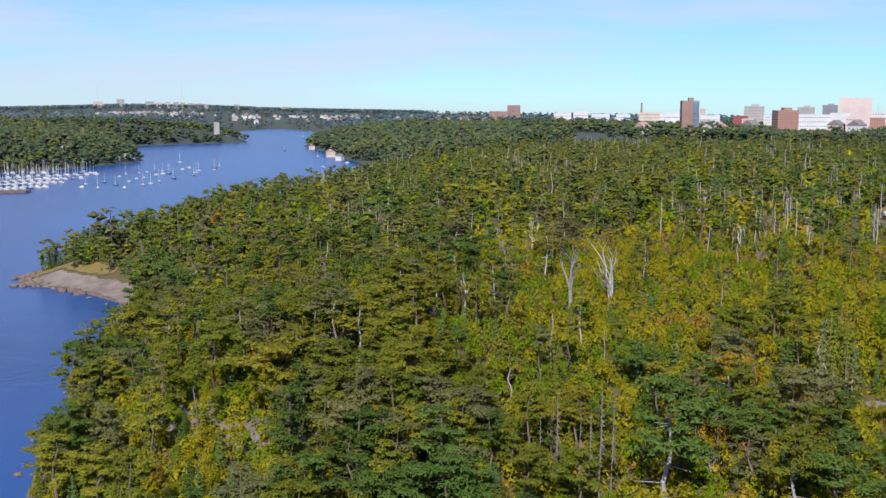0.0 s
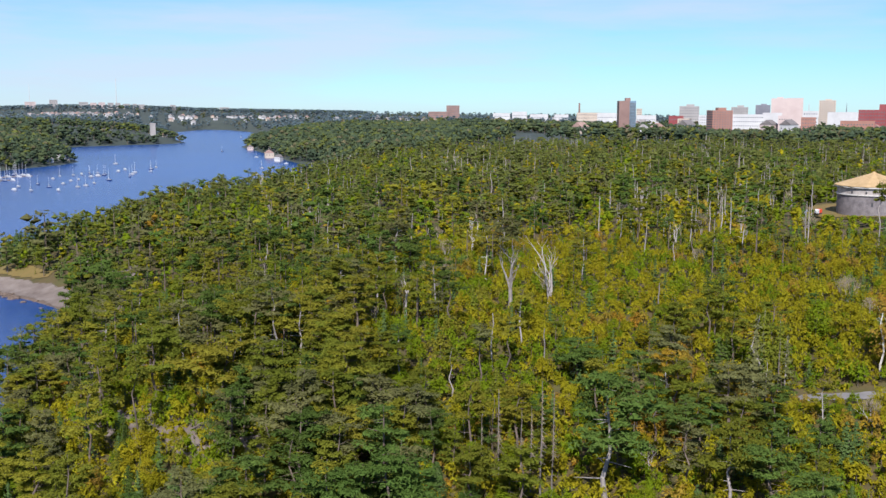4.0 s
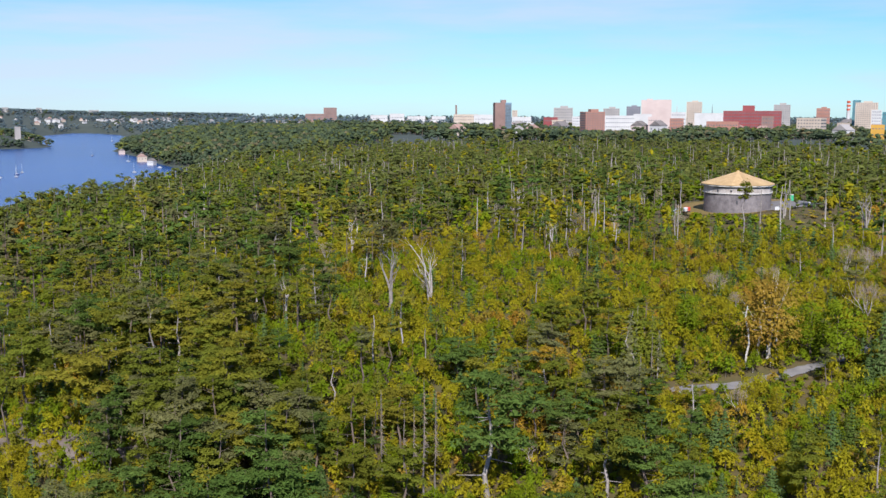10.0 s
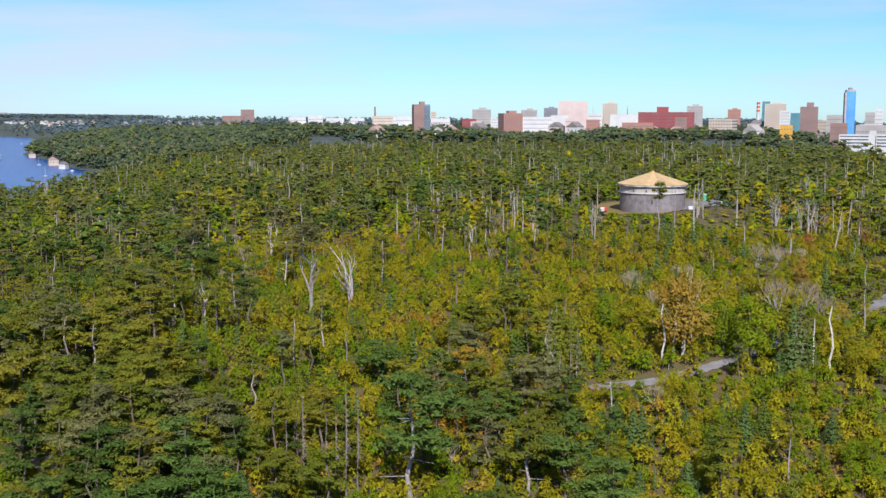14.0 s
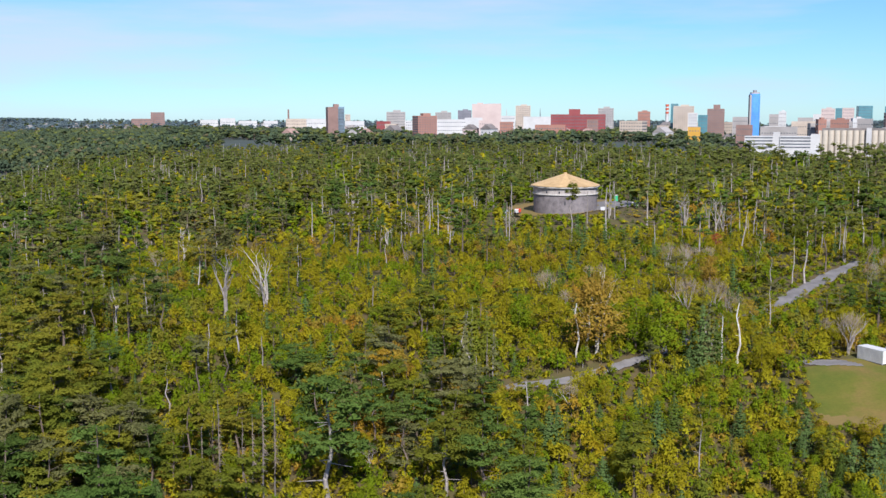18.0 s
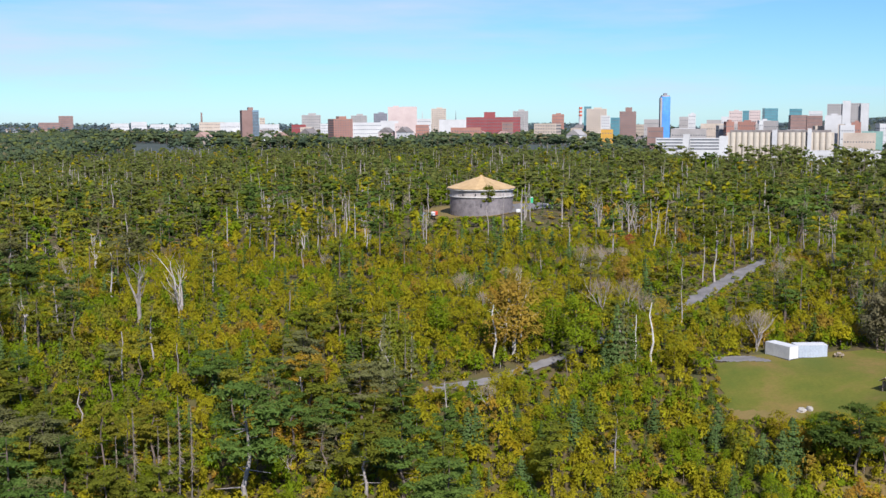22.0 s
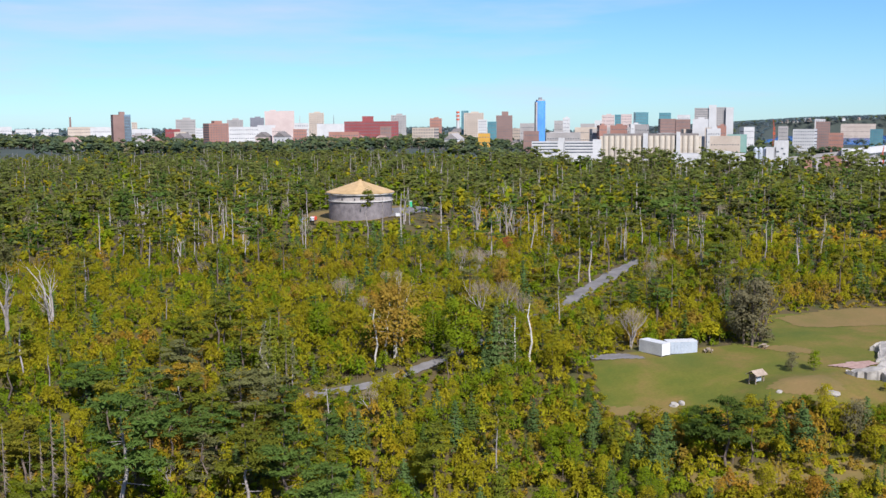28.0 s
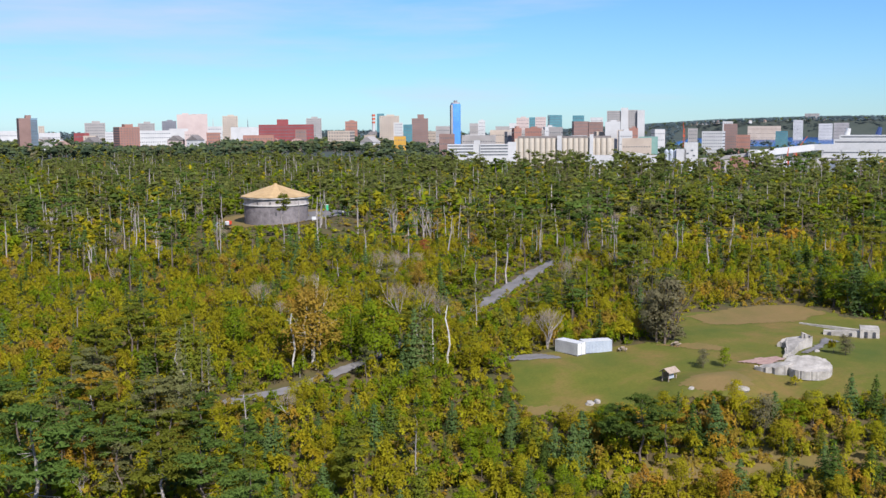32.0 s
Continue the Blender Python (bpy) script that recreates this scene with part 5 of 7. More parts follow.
# low bushes along the lawn's lower and outer edge
r = np.random.RandomState(23)
EDGE = ((49, 200), (45.0, 190), (42.3, 186), (40.1, 184), (38.1, 183), (35.8, 182), (33.4, 182), (31.3, 180), (30.1, 178), (26.2, 179), (25.3, 190), (24.9, 201))
for (a0, d0), (a1, d1) in zip(EDGE, EDGE[1:]):
    for k in range(9):
        f = r.uniform()
        stand("shrub", int(r.randint(6)), (LEAF_OLIVE, LEAF, LEAF_OLIVE, LEAF_RUST, PINE_PALE)[int(r.randint(5))], a0 + (a1 - a0) * f + r.uniform(-0.25, 0.25), d0 + (d1 - d0) * f + r.uniform(-2.5, 1.2),
              float(r.uniform(0.8, 2.0)), float(r.uniform(1.3, 2.0)), BARK, 0.5)
for az, d, h, k in ((26.0, 285, 15, 7), (26.9, 300, 16, 8), (28.1, 292, 14, 7), (29.4, 305, 15, 8), (30.6, 296, 13, 7), (35.8, 290, 14, 8), (38.9, 296, 15, 7), (41.8, 288, 14, 8), (44.0, 280, 15, 7),
                    (-5.5, 205, 13, 8), (-9.4, 212, 14, 7), (-10.3, 230, 14, 8), (-13.0, 222, 13, 7), (-15.2, 238, 14, 8), (-17.0, 205, 13, 7), (-2.2, 262, 13, 8), (3.6, 288, 13, 7), (6.2, 300, 12, 8), (-7.4, 262, 14, 8),
                    (-6.2, 190, 13, 7), (17.2, 300, 12, 8), (24.9, 330, 15, 7), (10.4, 172, 10, 8), (4.2, 168, 11, 7), (-12.2, 188, 12, 8)):
    stand("pine", k, (PINE, PINE_PALE, PINE_DARK)[int(d) % 3], az, d, h, 1.1, BARK_GREY if k == 8 else BARK, 2.5)
for az, d, h, mat in ((33.2, 216.5, 3.5, LEAF_BROWN), (34.5, 216.5, 3.2, LEAF_BROWN), (30.9, 214.5, 4.5, LEAF), (31.5, 215.5, 5.0, LEAF_YELLOW), (28.3, 213, 4.5, LEAF), (29.2, 214.5, 5.0, LEAF_RUST),
                      (11.3, 184.5, 2.4, LEAF_OLIVE), (11.9, 185, 2.6, LEAF), (9.2, 183, 2.2, LEAF_RUST), (15.2, 191.5, 2.2, LEAF), (15.0, 193, 2.6, LEAF_OLIVE)):
    stand("shrub", int(d) % 6, mat, az, d, h, 1.25, BARK, 0.5)
for k, (az, d, h) in enumerate(((40.6, 262, 8), (41.6, 260, 9), (42.3, 256, 10), (43.0, 254, 9), (43.6, 251, 11), (44.2, 250, 10), (44.8, 248, 9), (43.3, 262, 12), (45.4, 246, 10), (42.0, 268, 11))):
    stand(("pine", "spruce", "broadleaf")[k % 3], k % 5, (PINE_DARK, SPRUCE, LEAF)[k % 3], az, d, h, 1.25, BARK, 2)
# ---------------------------------------------------------------- the woods
near_heap, mid_heap, far_heap = Heap(), Heap(), Heap()
fill(101, 118, 215, -38, 47, lambda d: 2.6, MID, near_heap, {"pine": 220, "spruce": 120, "broadleaf": 260, "shrub": 130})
fill(102, 216, 330, -38, 47, lambda d: 2.7 + (d - 216) * 0.006, MID, near_heap)
x, y, r = scatter(120, 118, 330, -37, 46, lambda d: 1.75 + max(0, d - 160) * 0.008)
ok = free_ground(x, y, 0.3) & (land_z(x, y) + 1.0 > EYE_Z - polar(x, y)[1] * math.tan(radians(22.0)))
x, y = x[ok], y[ok]
tone = 0.6 * ripple(x, y, 60, 61) + 0.6 * ripple(x, y, 17, 62) + r.normal(0, 0.35, len(x))
no = np.array([MAT_NO[m.name] for m in (PINE, LEAF, LEAF_OLIVE, LEAF_OLIVE, LEAF_RUST, LEAF_ORANGE)])[np.searchsorted((-0.9, -0.2, 0.35, 0.8, 1.5), tone)]
LOW_COVER = [(limb_quads((0, 0, -0.3), (0, 0, 0.5), 0.03, 0.02), sapling_crown(r, 1.3, r.uniform(1.0, 1.4), 3, 13, 0.36, 0.0)) for _ in range(8)]
for v in range(8):
    near_heap.add(LOW_COVER[v], x[v::8], y[v::8], land_z(x[v::8], y[v::8]) - 0.25, r.uniform(0.6, 1.3, len(x[v::8])), r.uniform(0.9, 1.4, len(x[v::8])), r.uniform(0, 6.28, len(x[v::8])), no[v::8],
                  np.full(len(x[v::8]), MAT_NO["bark"]))
near_heap.done("undergrowth", "dense mixed saplings, shrubs and young pines covering the slope", "woodland")
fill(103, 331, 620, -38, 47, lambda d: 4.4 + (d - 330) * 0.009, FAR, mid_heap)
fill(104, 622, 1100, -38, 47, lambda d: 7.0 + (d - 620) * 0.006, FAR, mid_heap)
x, y, r = scatter(109, 290, 1000, -20, 47, lambda d: 5.0 + d * 0.008)
ok = free_ground(x, y, 4) & (ripple(x, y, 110, 51) + ripple(x, y, 33, 52) > r.uniform(0.38, 1.3, len(x))) & (polar(x, y)[1] < np.interp(polar(x, y)[0], [0, 15, 25, 32, 47], [1000, 1000, 850, 750, 700]))
x, y = x[ok], y[ok]
order = np.argsort(np.hypot(x, y) + r.uniform(0, 250, len(x)))
for j in order[:320]:
    ob = new("dead_tree", SNAG_DATA[r.choice((0, 1, 2, 3, 4, 5), p=(0.26, 0.2, 0.2, 0.14, 0.12, 0.08))])
    k = r.uniform(6, 13) / 10
    ob.matrix_world = pose(x[j], y[j], float(land_z(x[j], y[j])), r.normal(0, 3), r.normal(0, 3), r.uniform(0, 360)) @ Matrix.Diagonal((k * 0.85, k * 0.85, k, 1))
    tagged(ob, "bare grey dead tree trunk with stubs of broken limbs", "dead tree", "standing dead trees")
for v in range(5):
    j = order[320:][v::5]
    if len(j):
        mid_heap.add((SNAG_MESH[v], lay(SNAG_MESH[v][:1], (0, 0, 0), (0, 0, 0))), x[j], y[j], land_z(x[j], y[j]), r.uniform(0.7, 1.4, len(j)), np.full(len(j), 0.9), r.uniform(0, 6.28, len(j)),
                     np.full(len(j), MAT_NO["bark_weathered"]), np.full(len(j), MAT_NO["bark_weathered"]))
mid_heap.done("woods", "mixed pine and broadleaf woods with dead grey stems", "woodland")


def far_wood(seed, d0, d1, a0, a1, spacing, keep):
    x, y, r = scatter(seed, d0, d1, a0, a1, spacing)
    az, d = polar(x, y)
    ok = (edge_distance(PARK, x, y) > 3) & (edge_distance(HARBOUR, x, y) < -10) & keep(az, d, ripple(x, y, 420, 41) + ripple(x, y, 150, 42) * 0.6)
    x, y, d = x[ok], y[ok], d[ok]
    var = r.randint(0, len(CANOPY), len(x))
    # these crown colours hold painted haze, apart from the grey-brown leaves
    no = np.array([MAT_NO[n] for n in ("crowns_far_dark_hazed", "crowns_far_hazed", "needles_pine_hazed", "leaves_grey_brown")])[pick(r, len(x), (0.44, 0.38, 0.12, 0.06))]
    # beyond 2300 m most crowns take the colour with haze painted in
    no = np.where((d > 2300) & (r.uniform(0, 1, len(x)) < 0.85), MAT_NO["needles_distant_hazed"], no)
    k = np.clip(spacing(d) / 7.4, 0.7, 2.2) * r.uniform(0.75, 1.2, len(x))
    for v in range(len(CANOPY)):
        j = np.where(var == v)[0]
        if len(j):
            tall = np.minimum(k[j], 1.35)
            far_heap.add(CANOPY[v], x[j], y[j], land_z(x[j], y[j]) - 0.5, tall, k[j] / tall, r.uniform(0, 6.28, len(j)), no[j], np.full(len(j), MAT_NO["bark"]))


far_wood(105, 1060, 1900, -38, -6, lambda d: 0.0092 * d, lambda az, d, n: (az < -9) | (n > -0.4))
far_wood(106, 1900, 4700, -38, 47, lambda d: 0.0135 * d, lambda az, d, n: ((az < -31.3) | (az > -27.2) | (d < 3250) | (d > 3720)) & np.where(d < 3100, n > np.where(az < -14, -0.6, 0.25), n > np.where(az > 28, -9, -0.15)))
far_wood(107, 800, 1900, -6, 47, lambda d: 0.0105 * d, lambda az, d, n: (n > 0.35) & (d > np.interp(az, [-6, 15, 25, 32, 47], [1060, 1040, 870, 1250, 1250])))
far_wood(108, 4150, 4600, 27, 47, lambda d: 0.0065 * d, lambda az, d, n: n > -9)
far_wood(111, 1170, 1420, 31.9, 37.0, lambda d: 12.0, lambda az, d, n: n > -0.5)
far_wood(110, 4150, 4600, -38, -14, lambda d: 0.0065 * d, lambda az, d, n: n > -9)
far_heap.done("far_woods", "distant woods beyond the park, their greens tinted with haze", "woodland")

# ---------------------------------------------------------------- the round stone tower
def round_wall(r0, r1, z0, z1, sides=72, a0=0.0, a1=360.0):
    """A ring wall between two radii, whole or over a stretch of bearings."""
    bm = bmesh.new()
    whole = a1 - a0 >= 360
    n = sides if whole else sides + 1
    rings = []
    for rr, zz in ((r1, z0), (r1, z1), (r0, z1), (r0, z0)):
        rings.append([bm.verts.new((rr * math.cos(radians(a0 + (a1 - a0) * k / sides)), rr * math.sin(radians(a0 + (a1 - a0) * k / sides)), zz)) for k in range(n)])
    for k in range(sides):
        m = (k + 1) % n
        for i in range(4):
            bm.faces.new((rings[i][k], rings[i][m], rings[(i + 1) % 4][m], rings[(i + 1) % 4][k]))
    if not whole:
        bm.faces.new([rings[i][0] for i in range(4)]), bm.faces.new([rings[i][-1] for i in (3, 2, 1, 0)])
    return bm


TX = at(12.42, 380)
TOWER_Z = float(land_z(TX.x, TX.y))
tower = thing("stone_tower", "squat round stone fort tower with a shallow pale timber roof", "fort tower", (TX.x, TX.y, TOWER_Z), 0)
part("wall", round_wall(8.6, 11.35, -1.5, 5.9), STONE, tower, "grey rubble stone wall")
part("string_course", round_wall(10.9, 11.75, 5.9, 6.25), TRIM, tower, "pale stone string course")
part("parapet", round_wall(9.0, 11.4, 6.25, 8.4), RENDER, tower, "pale streaked upper wall under the eaves")
part("eaves_board", round_wall(10.2, 12.2, 8.4, 8.95), TRIM, tower, "white eaves board")
for k in range(16):  # roof: boarded panels that rise to a low point, each lapped over the eaves
    bm = bmesh.new()
    c = [Vector((12.5 * math.cos(radians(22.5 * q)), 12.5 * math.sin(radians(22.5 * q)), 8.8)) for q in (k, k + 1)]
    tip = [Vector((0.5 * math.cos(radians(22.5 * q)), 0.5 * math.sin(radians(22.5 * q)), 12.75)) for q in (k, k + 1)]
    lo = [bm.verts.new(v) for v in (c[0], c[1], tip[1], tip[0])]
    hi = [bm.verts.new(v + Vector((0, 0, 0.22))) for v in (c[0], c[1], tip[1], tip[0])]
    bm.faces.new(lo[::-1]), bm.faces.new(hi)
    for i in range(4):
        bm.faces.new((lo[i], lo[(i + 1) % 4], hi[(i + 1) % 4], hi[i]))
    part("roof_panel", bm, SHAKES, tower)
bm = bmesh.new()
tube(bm, (0, 0, 12.8), (0, 0, 13.35), 0.7, 0.5, 16)
part("roof_cap", bm, SHAKES, tower)
for ang, zz in ((-100, 6.6), (-76, 6.6), (-124, 6.6), (-90, 2.6)):  # small loopholes, their inner shade put in as dark boxes
    bm = bmesh.new()
    rr = 11.3
    box(bm, rr * math.cos(radians(ang - 12.4)), rr * math.sin(radians(ang - 12.4)), zz, 0.5, 0.5, 0.7 if zz > 6 else 1.2, ang - 12.4)
    part("loophole", bm, DARK, tower)


def on_land(az, d):
    p = at(az, d)
    return (p.x, p.y, float(land_z(p.x, p.y)) + 0.12)


# ---- what stands round the tower
def truck(az, d, turn):
    ob = thing("utility_truck", "small red utility truck with a white cab on the gravel", "truck", on_land(az, d), turn)
    bm = bmesh.new()
    box(bm, 0.5, 0, 0.75, 3.2, 1.9, 1.5)
    bmesh.ops.bevel(bm, geom=bm.edges[:], offset=0.1, segments=2)
    body = part("body", bm, RED, ob)
    bm = bmesh.new()
    prism(bm, [(-2.4, -0.9), (-1.15, -0.9), (-1.15, 0.9), (-2.4, 0.9)], 0.7, [1.7, 2.3, 2.3, 1.7])
    part("cab", bm, WHITE, ob, "white cab")
    bm = bmesh.new()
    box(bm, -2.05, 0, 1.5, 0.5, 1.82, 0.35)
    part("windscreen", bm, GLASS, ob)
    for x in (-1.7, 1.4):
        for y in (-0.85, 0.85):
            bm = bmesh.new()
            tube(bm, (x, y - 0.12, 0.42), (x, y + 0.12, 0.42), 0.42, 0.42, 14)
            part("wheel", bm, DARK, ob)
    ob.scale = (0.75, 0.75, 0.8)


truck(9.85, 374, 60)


def board(az, d, w, h, zlow, label, material=WHITE):
    ob = thing("sign_board", label, "sign", on_land(az, d), -az)
    for x in (-w * 0.4, w * 0.4):
        bm = bmesh.new()
        tube(bm, (x, 0.06, -0.3), (x, 0.06, zlow + h * 0.7), 0.06, 0.06, 8)
        part("post", bm, WOOD, ob)
    bm = bmesh.new()
    box(bm, 0, 0, zlow, w, 0.06, h)
    bmesh.ops.bevel(bm, geom=bm.edges[:], offset=0.02)
    part("panel", bm, material, ob)


board(14.45, 371, 1.5, 1.2, 0.5, "white notice board beside the stone tower")
board(16.15, 383, 2.2, 1.3, 0.4, "white notice board on the gravel forecourt")
board(9.3, 366, 1.9, 1.9, 0.9, "pale blue-white sign board on posts", PALE_BLUE)

toilet = thing("portable_toilet", "green plastic portable toilet on the gravel", "portable toilet", on_land(15.15, 402), -15)
bm = bmesh.new()
box(bm, 0, 0, 0.1, 1.25, 1.25, 2.1)
bmesh.ops.bevel(bm, geom=bm.edges[:], offset=0.07, segments=2)
part("cabin", bm, GREEN, toilet)
bm = bmesh.new()
box(bm, 0, -0.64, 0.25, 0.8, 0.04, 1.8)
part("door", bm, GREEN, toilet)
bm = bmesh.new()
prism(bm, [(-0.66, -0.66), (0.66, -0.66), (0.66, 0.66), (-0.66, 0.66)], 2.2, 2.4)
part("roof", bm, TRIM, toilet, "pale roof")


# ---------------------------------------------------------------- two steel containers on the lawn
def ribbed(bm, x0, x1, y, z0, z1, out, ribs):
    """A corrugated sheet along x."""
    pts, step = [], (x1 - x0) / (ribs * 4)
    for k in range(ribs * 4 + 1):
        pts.append((x0 + k * step, y + out * (0.0 if k % 4 in (0, 1) else 0.045)))
    lo = [bm.verts.new((x, yy, z0)) for x, yy in pts]
    hi = [bm.verts.new((x, yy, z1)) for x, yy in pts]
    for k in range(len(pts) - 1):
        f = (lo[k], lo[k + 1], hi[k + 1], hi[k])
        bm.faces.new(f if out < 0 else f[::-1])


def container(place, turn, paint, door_paint, label, length=6.06, height=2.59, width=2.44):
    """Its doors are on the -x end."""
    ob = thing("shipping_container", label, "container", place, turn, "containers on the lawn")
    L, W, H = length / 2, width / 2, height
    for y, out in ((-W + 0.03, -1), (W - 0.03, 1)):
        bm = bmesh.new()
        ribbed(bm, -L + 0.1, L - 0.1, y, 0.15, H - 0.1, out, 20)
        part("side_panel", bm, paint, ob)
    bm = bmesh.new()
    box(bm, L - 0.05, 0, 0.15, 0.08, width - 0.2, H - 0.25)
    part("end_panel", bm, paint, ob)
    for y in (-W / 2, W / 2):
        bm = bmesh.new()
        box(bm, -L + 0.04, y, 0.18, 0.07, W - 0.12, H - 0.3)
        bmesh.ops.bevel(bm, geom=bm.edges[:], offset=0.02)
        door = part("door", bm, door_paint, ob, "bright white door leaf")
        for dy in (-0.28, 0.28):
            bm = bmesh.new()
            tube(bm, (-L - 0.03, y + dy, 0.22), (-L - 0.03, y + dy, H - 0.16), 0.022, 0.022, 6)
            part("locking_bar", bm, STEEL, door)
    bm = bmesh.new()
    box(bm, 0, 0, H - 0.1, length, width, 0.1)
    part("roof", bm, WHITE, ob)
    bm = bmesh.new()
    box(bm, 0, 0, 0, length, width, 0.16)
    part("base_frame", bm, DARK, ob)
    for x in (-L + 0.07, L - 0.07):
        for y in (-W + 0.07, W - 0.07):
            bm = bmesh.new()
            box(bm, x, y, 0, 0.16, 0.16, H)
            part("corner_post", bm, paint, ob)
    return ob


def beside(az, d, dx, dy):
    x, y, z = on_land(az, d)
    return (x + dx, y + dy, z)


container(beside(29.2, 205.5, -1.0, 2.86), 109.5, CONTAINER_GREY, DOOR_WHITE, "grey-white steel shipping container with bright white doors on the lawn")
container(beside(29.55, 206.5, 2.3, 1.1), -8.5, PALE_BLUE, PALE_BLUE, "pale blue-white ribbed steel container beside another on the lawn", length=6.06)


# ---------------------------------------------------------------- picnic tables and the little roofed notice stand
def picnic_table(az, d, turn):
    ob = thing("picnic_table", "weathered grey wooden picnic table on the grass", "picnic table", on_land(az, d), turn, "picnic tables")
    for y in (-0.3, -0.1, 0.1, 0.3):
        bm = bmesh.new()
        box(bm, 0, y, 0.72, 1.9, 0.18, 0.045)
        part("tabletop_plank", bm, WOOD, ob)
    for y in (-0.75, 0.75):
        bm = bmesh.new()
        box(bm, 0, y, 0.43, 1.9, 0.26, 0.045)
        part("bench_plank", bm, WOOD, ob)
    for x in (-0.65, 0.65):
        for s in (-1, 1):
            bm = bmesh.new()
            tube(bm, (x, s * 0.3, 0.73), (x, s * 0.62, -0.03), 0.05, 0.05, 6)
            part("leg", bm, WOOD, ob)
        bm = bmesh.new()
        box(bm, x, 0, 0.37, 0.05, 1.7, 0.09)
        part("crossbar", bm, WOOD, ob)


picnic_table(31.45, 208.5, 62)
picnic_table(34.3, 213.0, 40)

hut = thing("notice_hut", "small wooden notice hut with a grey-brown pitched roof", "notice hut", on_land(34.0, 192), 20)
for x in (-1.1, 1.1):
    for y in (-0.7, 0.7):
        bm = bmesh.new()
        box(bm, x, y, -0.2, 0.14, 0.14, 1.9)
        part("post", bm, WOOD, hut)
bm = bmesh.new()
box(bm, -0.25, -0.62, 0.45, 1.6, 0.06, 1.0)
part("panel", bm, PALE_BLUE, hut, "blue-grey notice panel")
bm = bmesh.new()
box(bm, 0, 0.62, 0.3, 2.2, 0.06, 1.3)
part("back_board", bm, WOOD, hut)
for s in (-1, 1):
    bm = bmesh.new()
    v = [bm.verts.new(p) for p in ((-1.6, s * 1.25, 1.5), (1.6, s * 1.25, 1.5), (1.6, 0, 2.3), (-1.6, 0, 2.3))]
    w = [bm.verts.new(p.co + Vector((0, 0, 0.1))) for p in v]
    bm.faces.new(v[::-1]), bm.faces.new(w)
    for i in range(4):
        bm.faces.new((v[i], v[(i + 1) % 4], w[(i + 1) % 4], w[i]))
    bmesh.ops.recalc_face_normals(bm, faces=bm.faces[:])
    part("roof_slope", bm, WOOD, hut)


# ---------------------------------------------------------------- concrete battery ruins
def rough_block(bm, ring, z0, tops, seed, jag=0.12):
    """A worn slab: its outline cut finer and its corners knocked about."""
    r = random.Random(seed)
    fine, zs, n = [], [], len(ring)
    tops = tops if isinstance(tops, (list, tuple)) else [tops] * n
    for i in range(n):
        (ax, ay), (bx, by), za, zb = ring[i], ring[(i + 1) % n], tops[i], tops[(i + 1) % n]
        for k in range(4):
            u = k / 4
            fine.append((ax + (bx - ax) * u + r.uniform(-jag, jag), ay + (by - ay) * u + r.uniform(-jag, jag)))
            zs.append(za + (zb - za) * u + r.uniform(-jag, jag))
    prism(bm, fine, z0, zs)


BX = on_land(39.85, 200)
battery = thing("gun_battery", "ruined pale concrete gun battery with a curved apron on the lawn", "concrete ruin", BX, -40.6)
bm = bmesh.new()
ring = [(6.8 + 5.2 * math.cos(radians(q)), -3.0 + 4.6 * math.sin(radians(q))) for q in range(-150, 91, 20)] + [(1.5, 1.0), (0.6, -1.0)]
rough_block(bm, ring, -0.8, [1.5 + 1.9 * max(0, math.sin(radians(q)) + 0.25) for q in range(-150, 91, 20)] + [3.4, 2.2], 1, 0.12)
part("apron", bm, CONCRETE, battery, "rounded concrete apron")
bm = bmesh.new()
rough_block(bm, [(-6.5, -2.2), (-3.5, -4.2), (0.8, -5.0), (2.4, -3.6), (1.2, -1.6), (-2.0, -0.8), (-5.0, -0.9)], -0.8, [0.6, 1.0, 1.9, 2.6, 2.4, 1.3, 0.7], 2, 0.38)
part("broken_slab", bm, CONCRETE, battery, "broken concrete slab")
bm = bmesh.new()
rough_block(bm, [(1.2, 1.6), (5.0, 0.6), (8.5, 1.8), (8.0, 3.4), (4.5, 3.0), (1.5, 3.0)], -0.6, [3.4, 3.3, 2.9, 2.6, 3.0, 3.5], 3, 0.2)
part("rear_wall", bm, CONCRETE, battery)
# solid dark boxes stand in for the shade inside two recesses
for x, y in ((2.9, 0.7), (4.2, 0.4)):
    bm = bmesh.new()
    box(bm, x, y, 0.5, 0.9, 0.5, 1.2)
    part("recess", bm, DARK, battery, "dark box for the shade of a recess")
battery.scale = (0.74, 0.74, 0.68)

wing = thing("battery_wing", "tilted broken concrete wing of the ruined battery", "concrete ruin", on_land(40.6, 217.5), -36)
bm = bmesh.new()
rough_block(bm, [(-4.5, -10), (-2.6, -9.0), (0.8, -2.5), (4.0, 0.5), (3.5, 3.5), (-2.5, 3.0), (-5.6, -0.5), (-3.4, -1.5)], -1.0, [0.3, 0.6, 1.9, 2.6, 2.4, 1.6, 1.0, 1.4], 4, 0.3)
part("slab", bm, CONCRETE, wing)
bm = bmesh.new()
rough_block(bm, [(1.2, 1.0), (3.6, 0.6), (3.8, 2.4), (1.4, 2.6)], 1.3, [2.9, 2.8, 2.5, 3.0], 5, 0.25)
part("broken_block", bm, CONCRETE, wing)
wing.scale = (0.68, 1.0, 0.8)

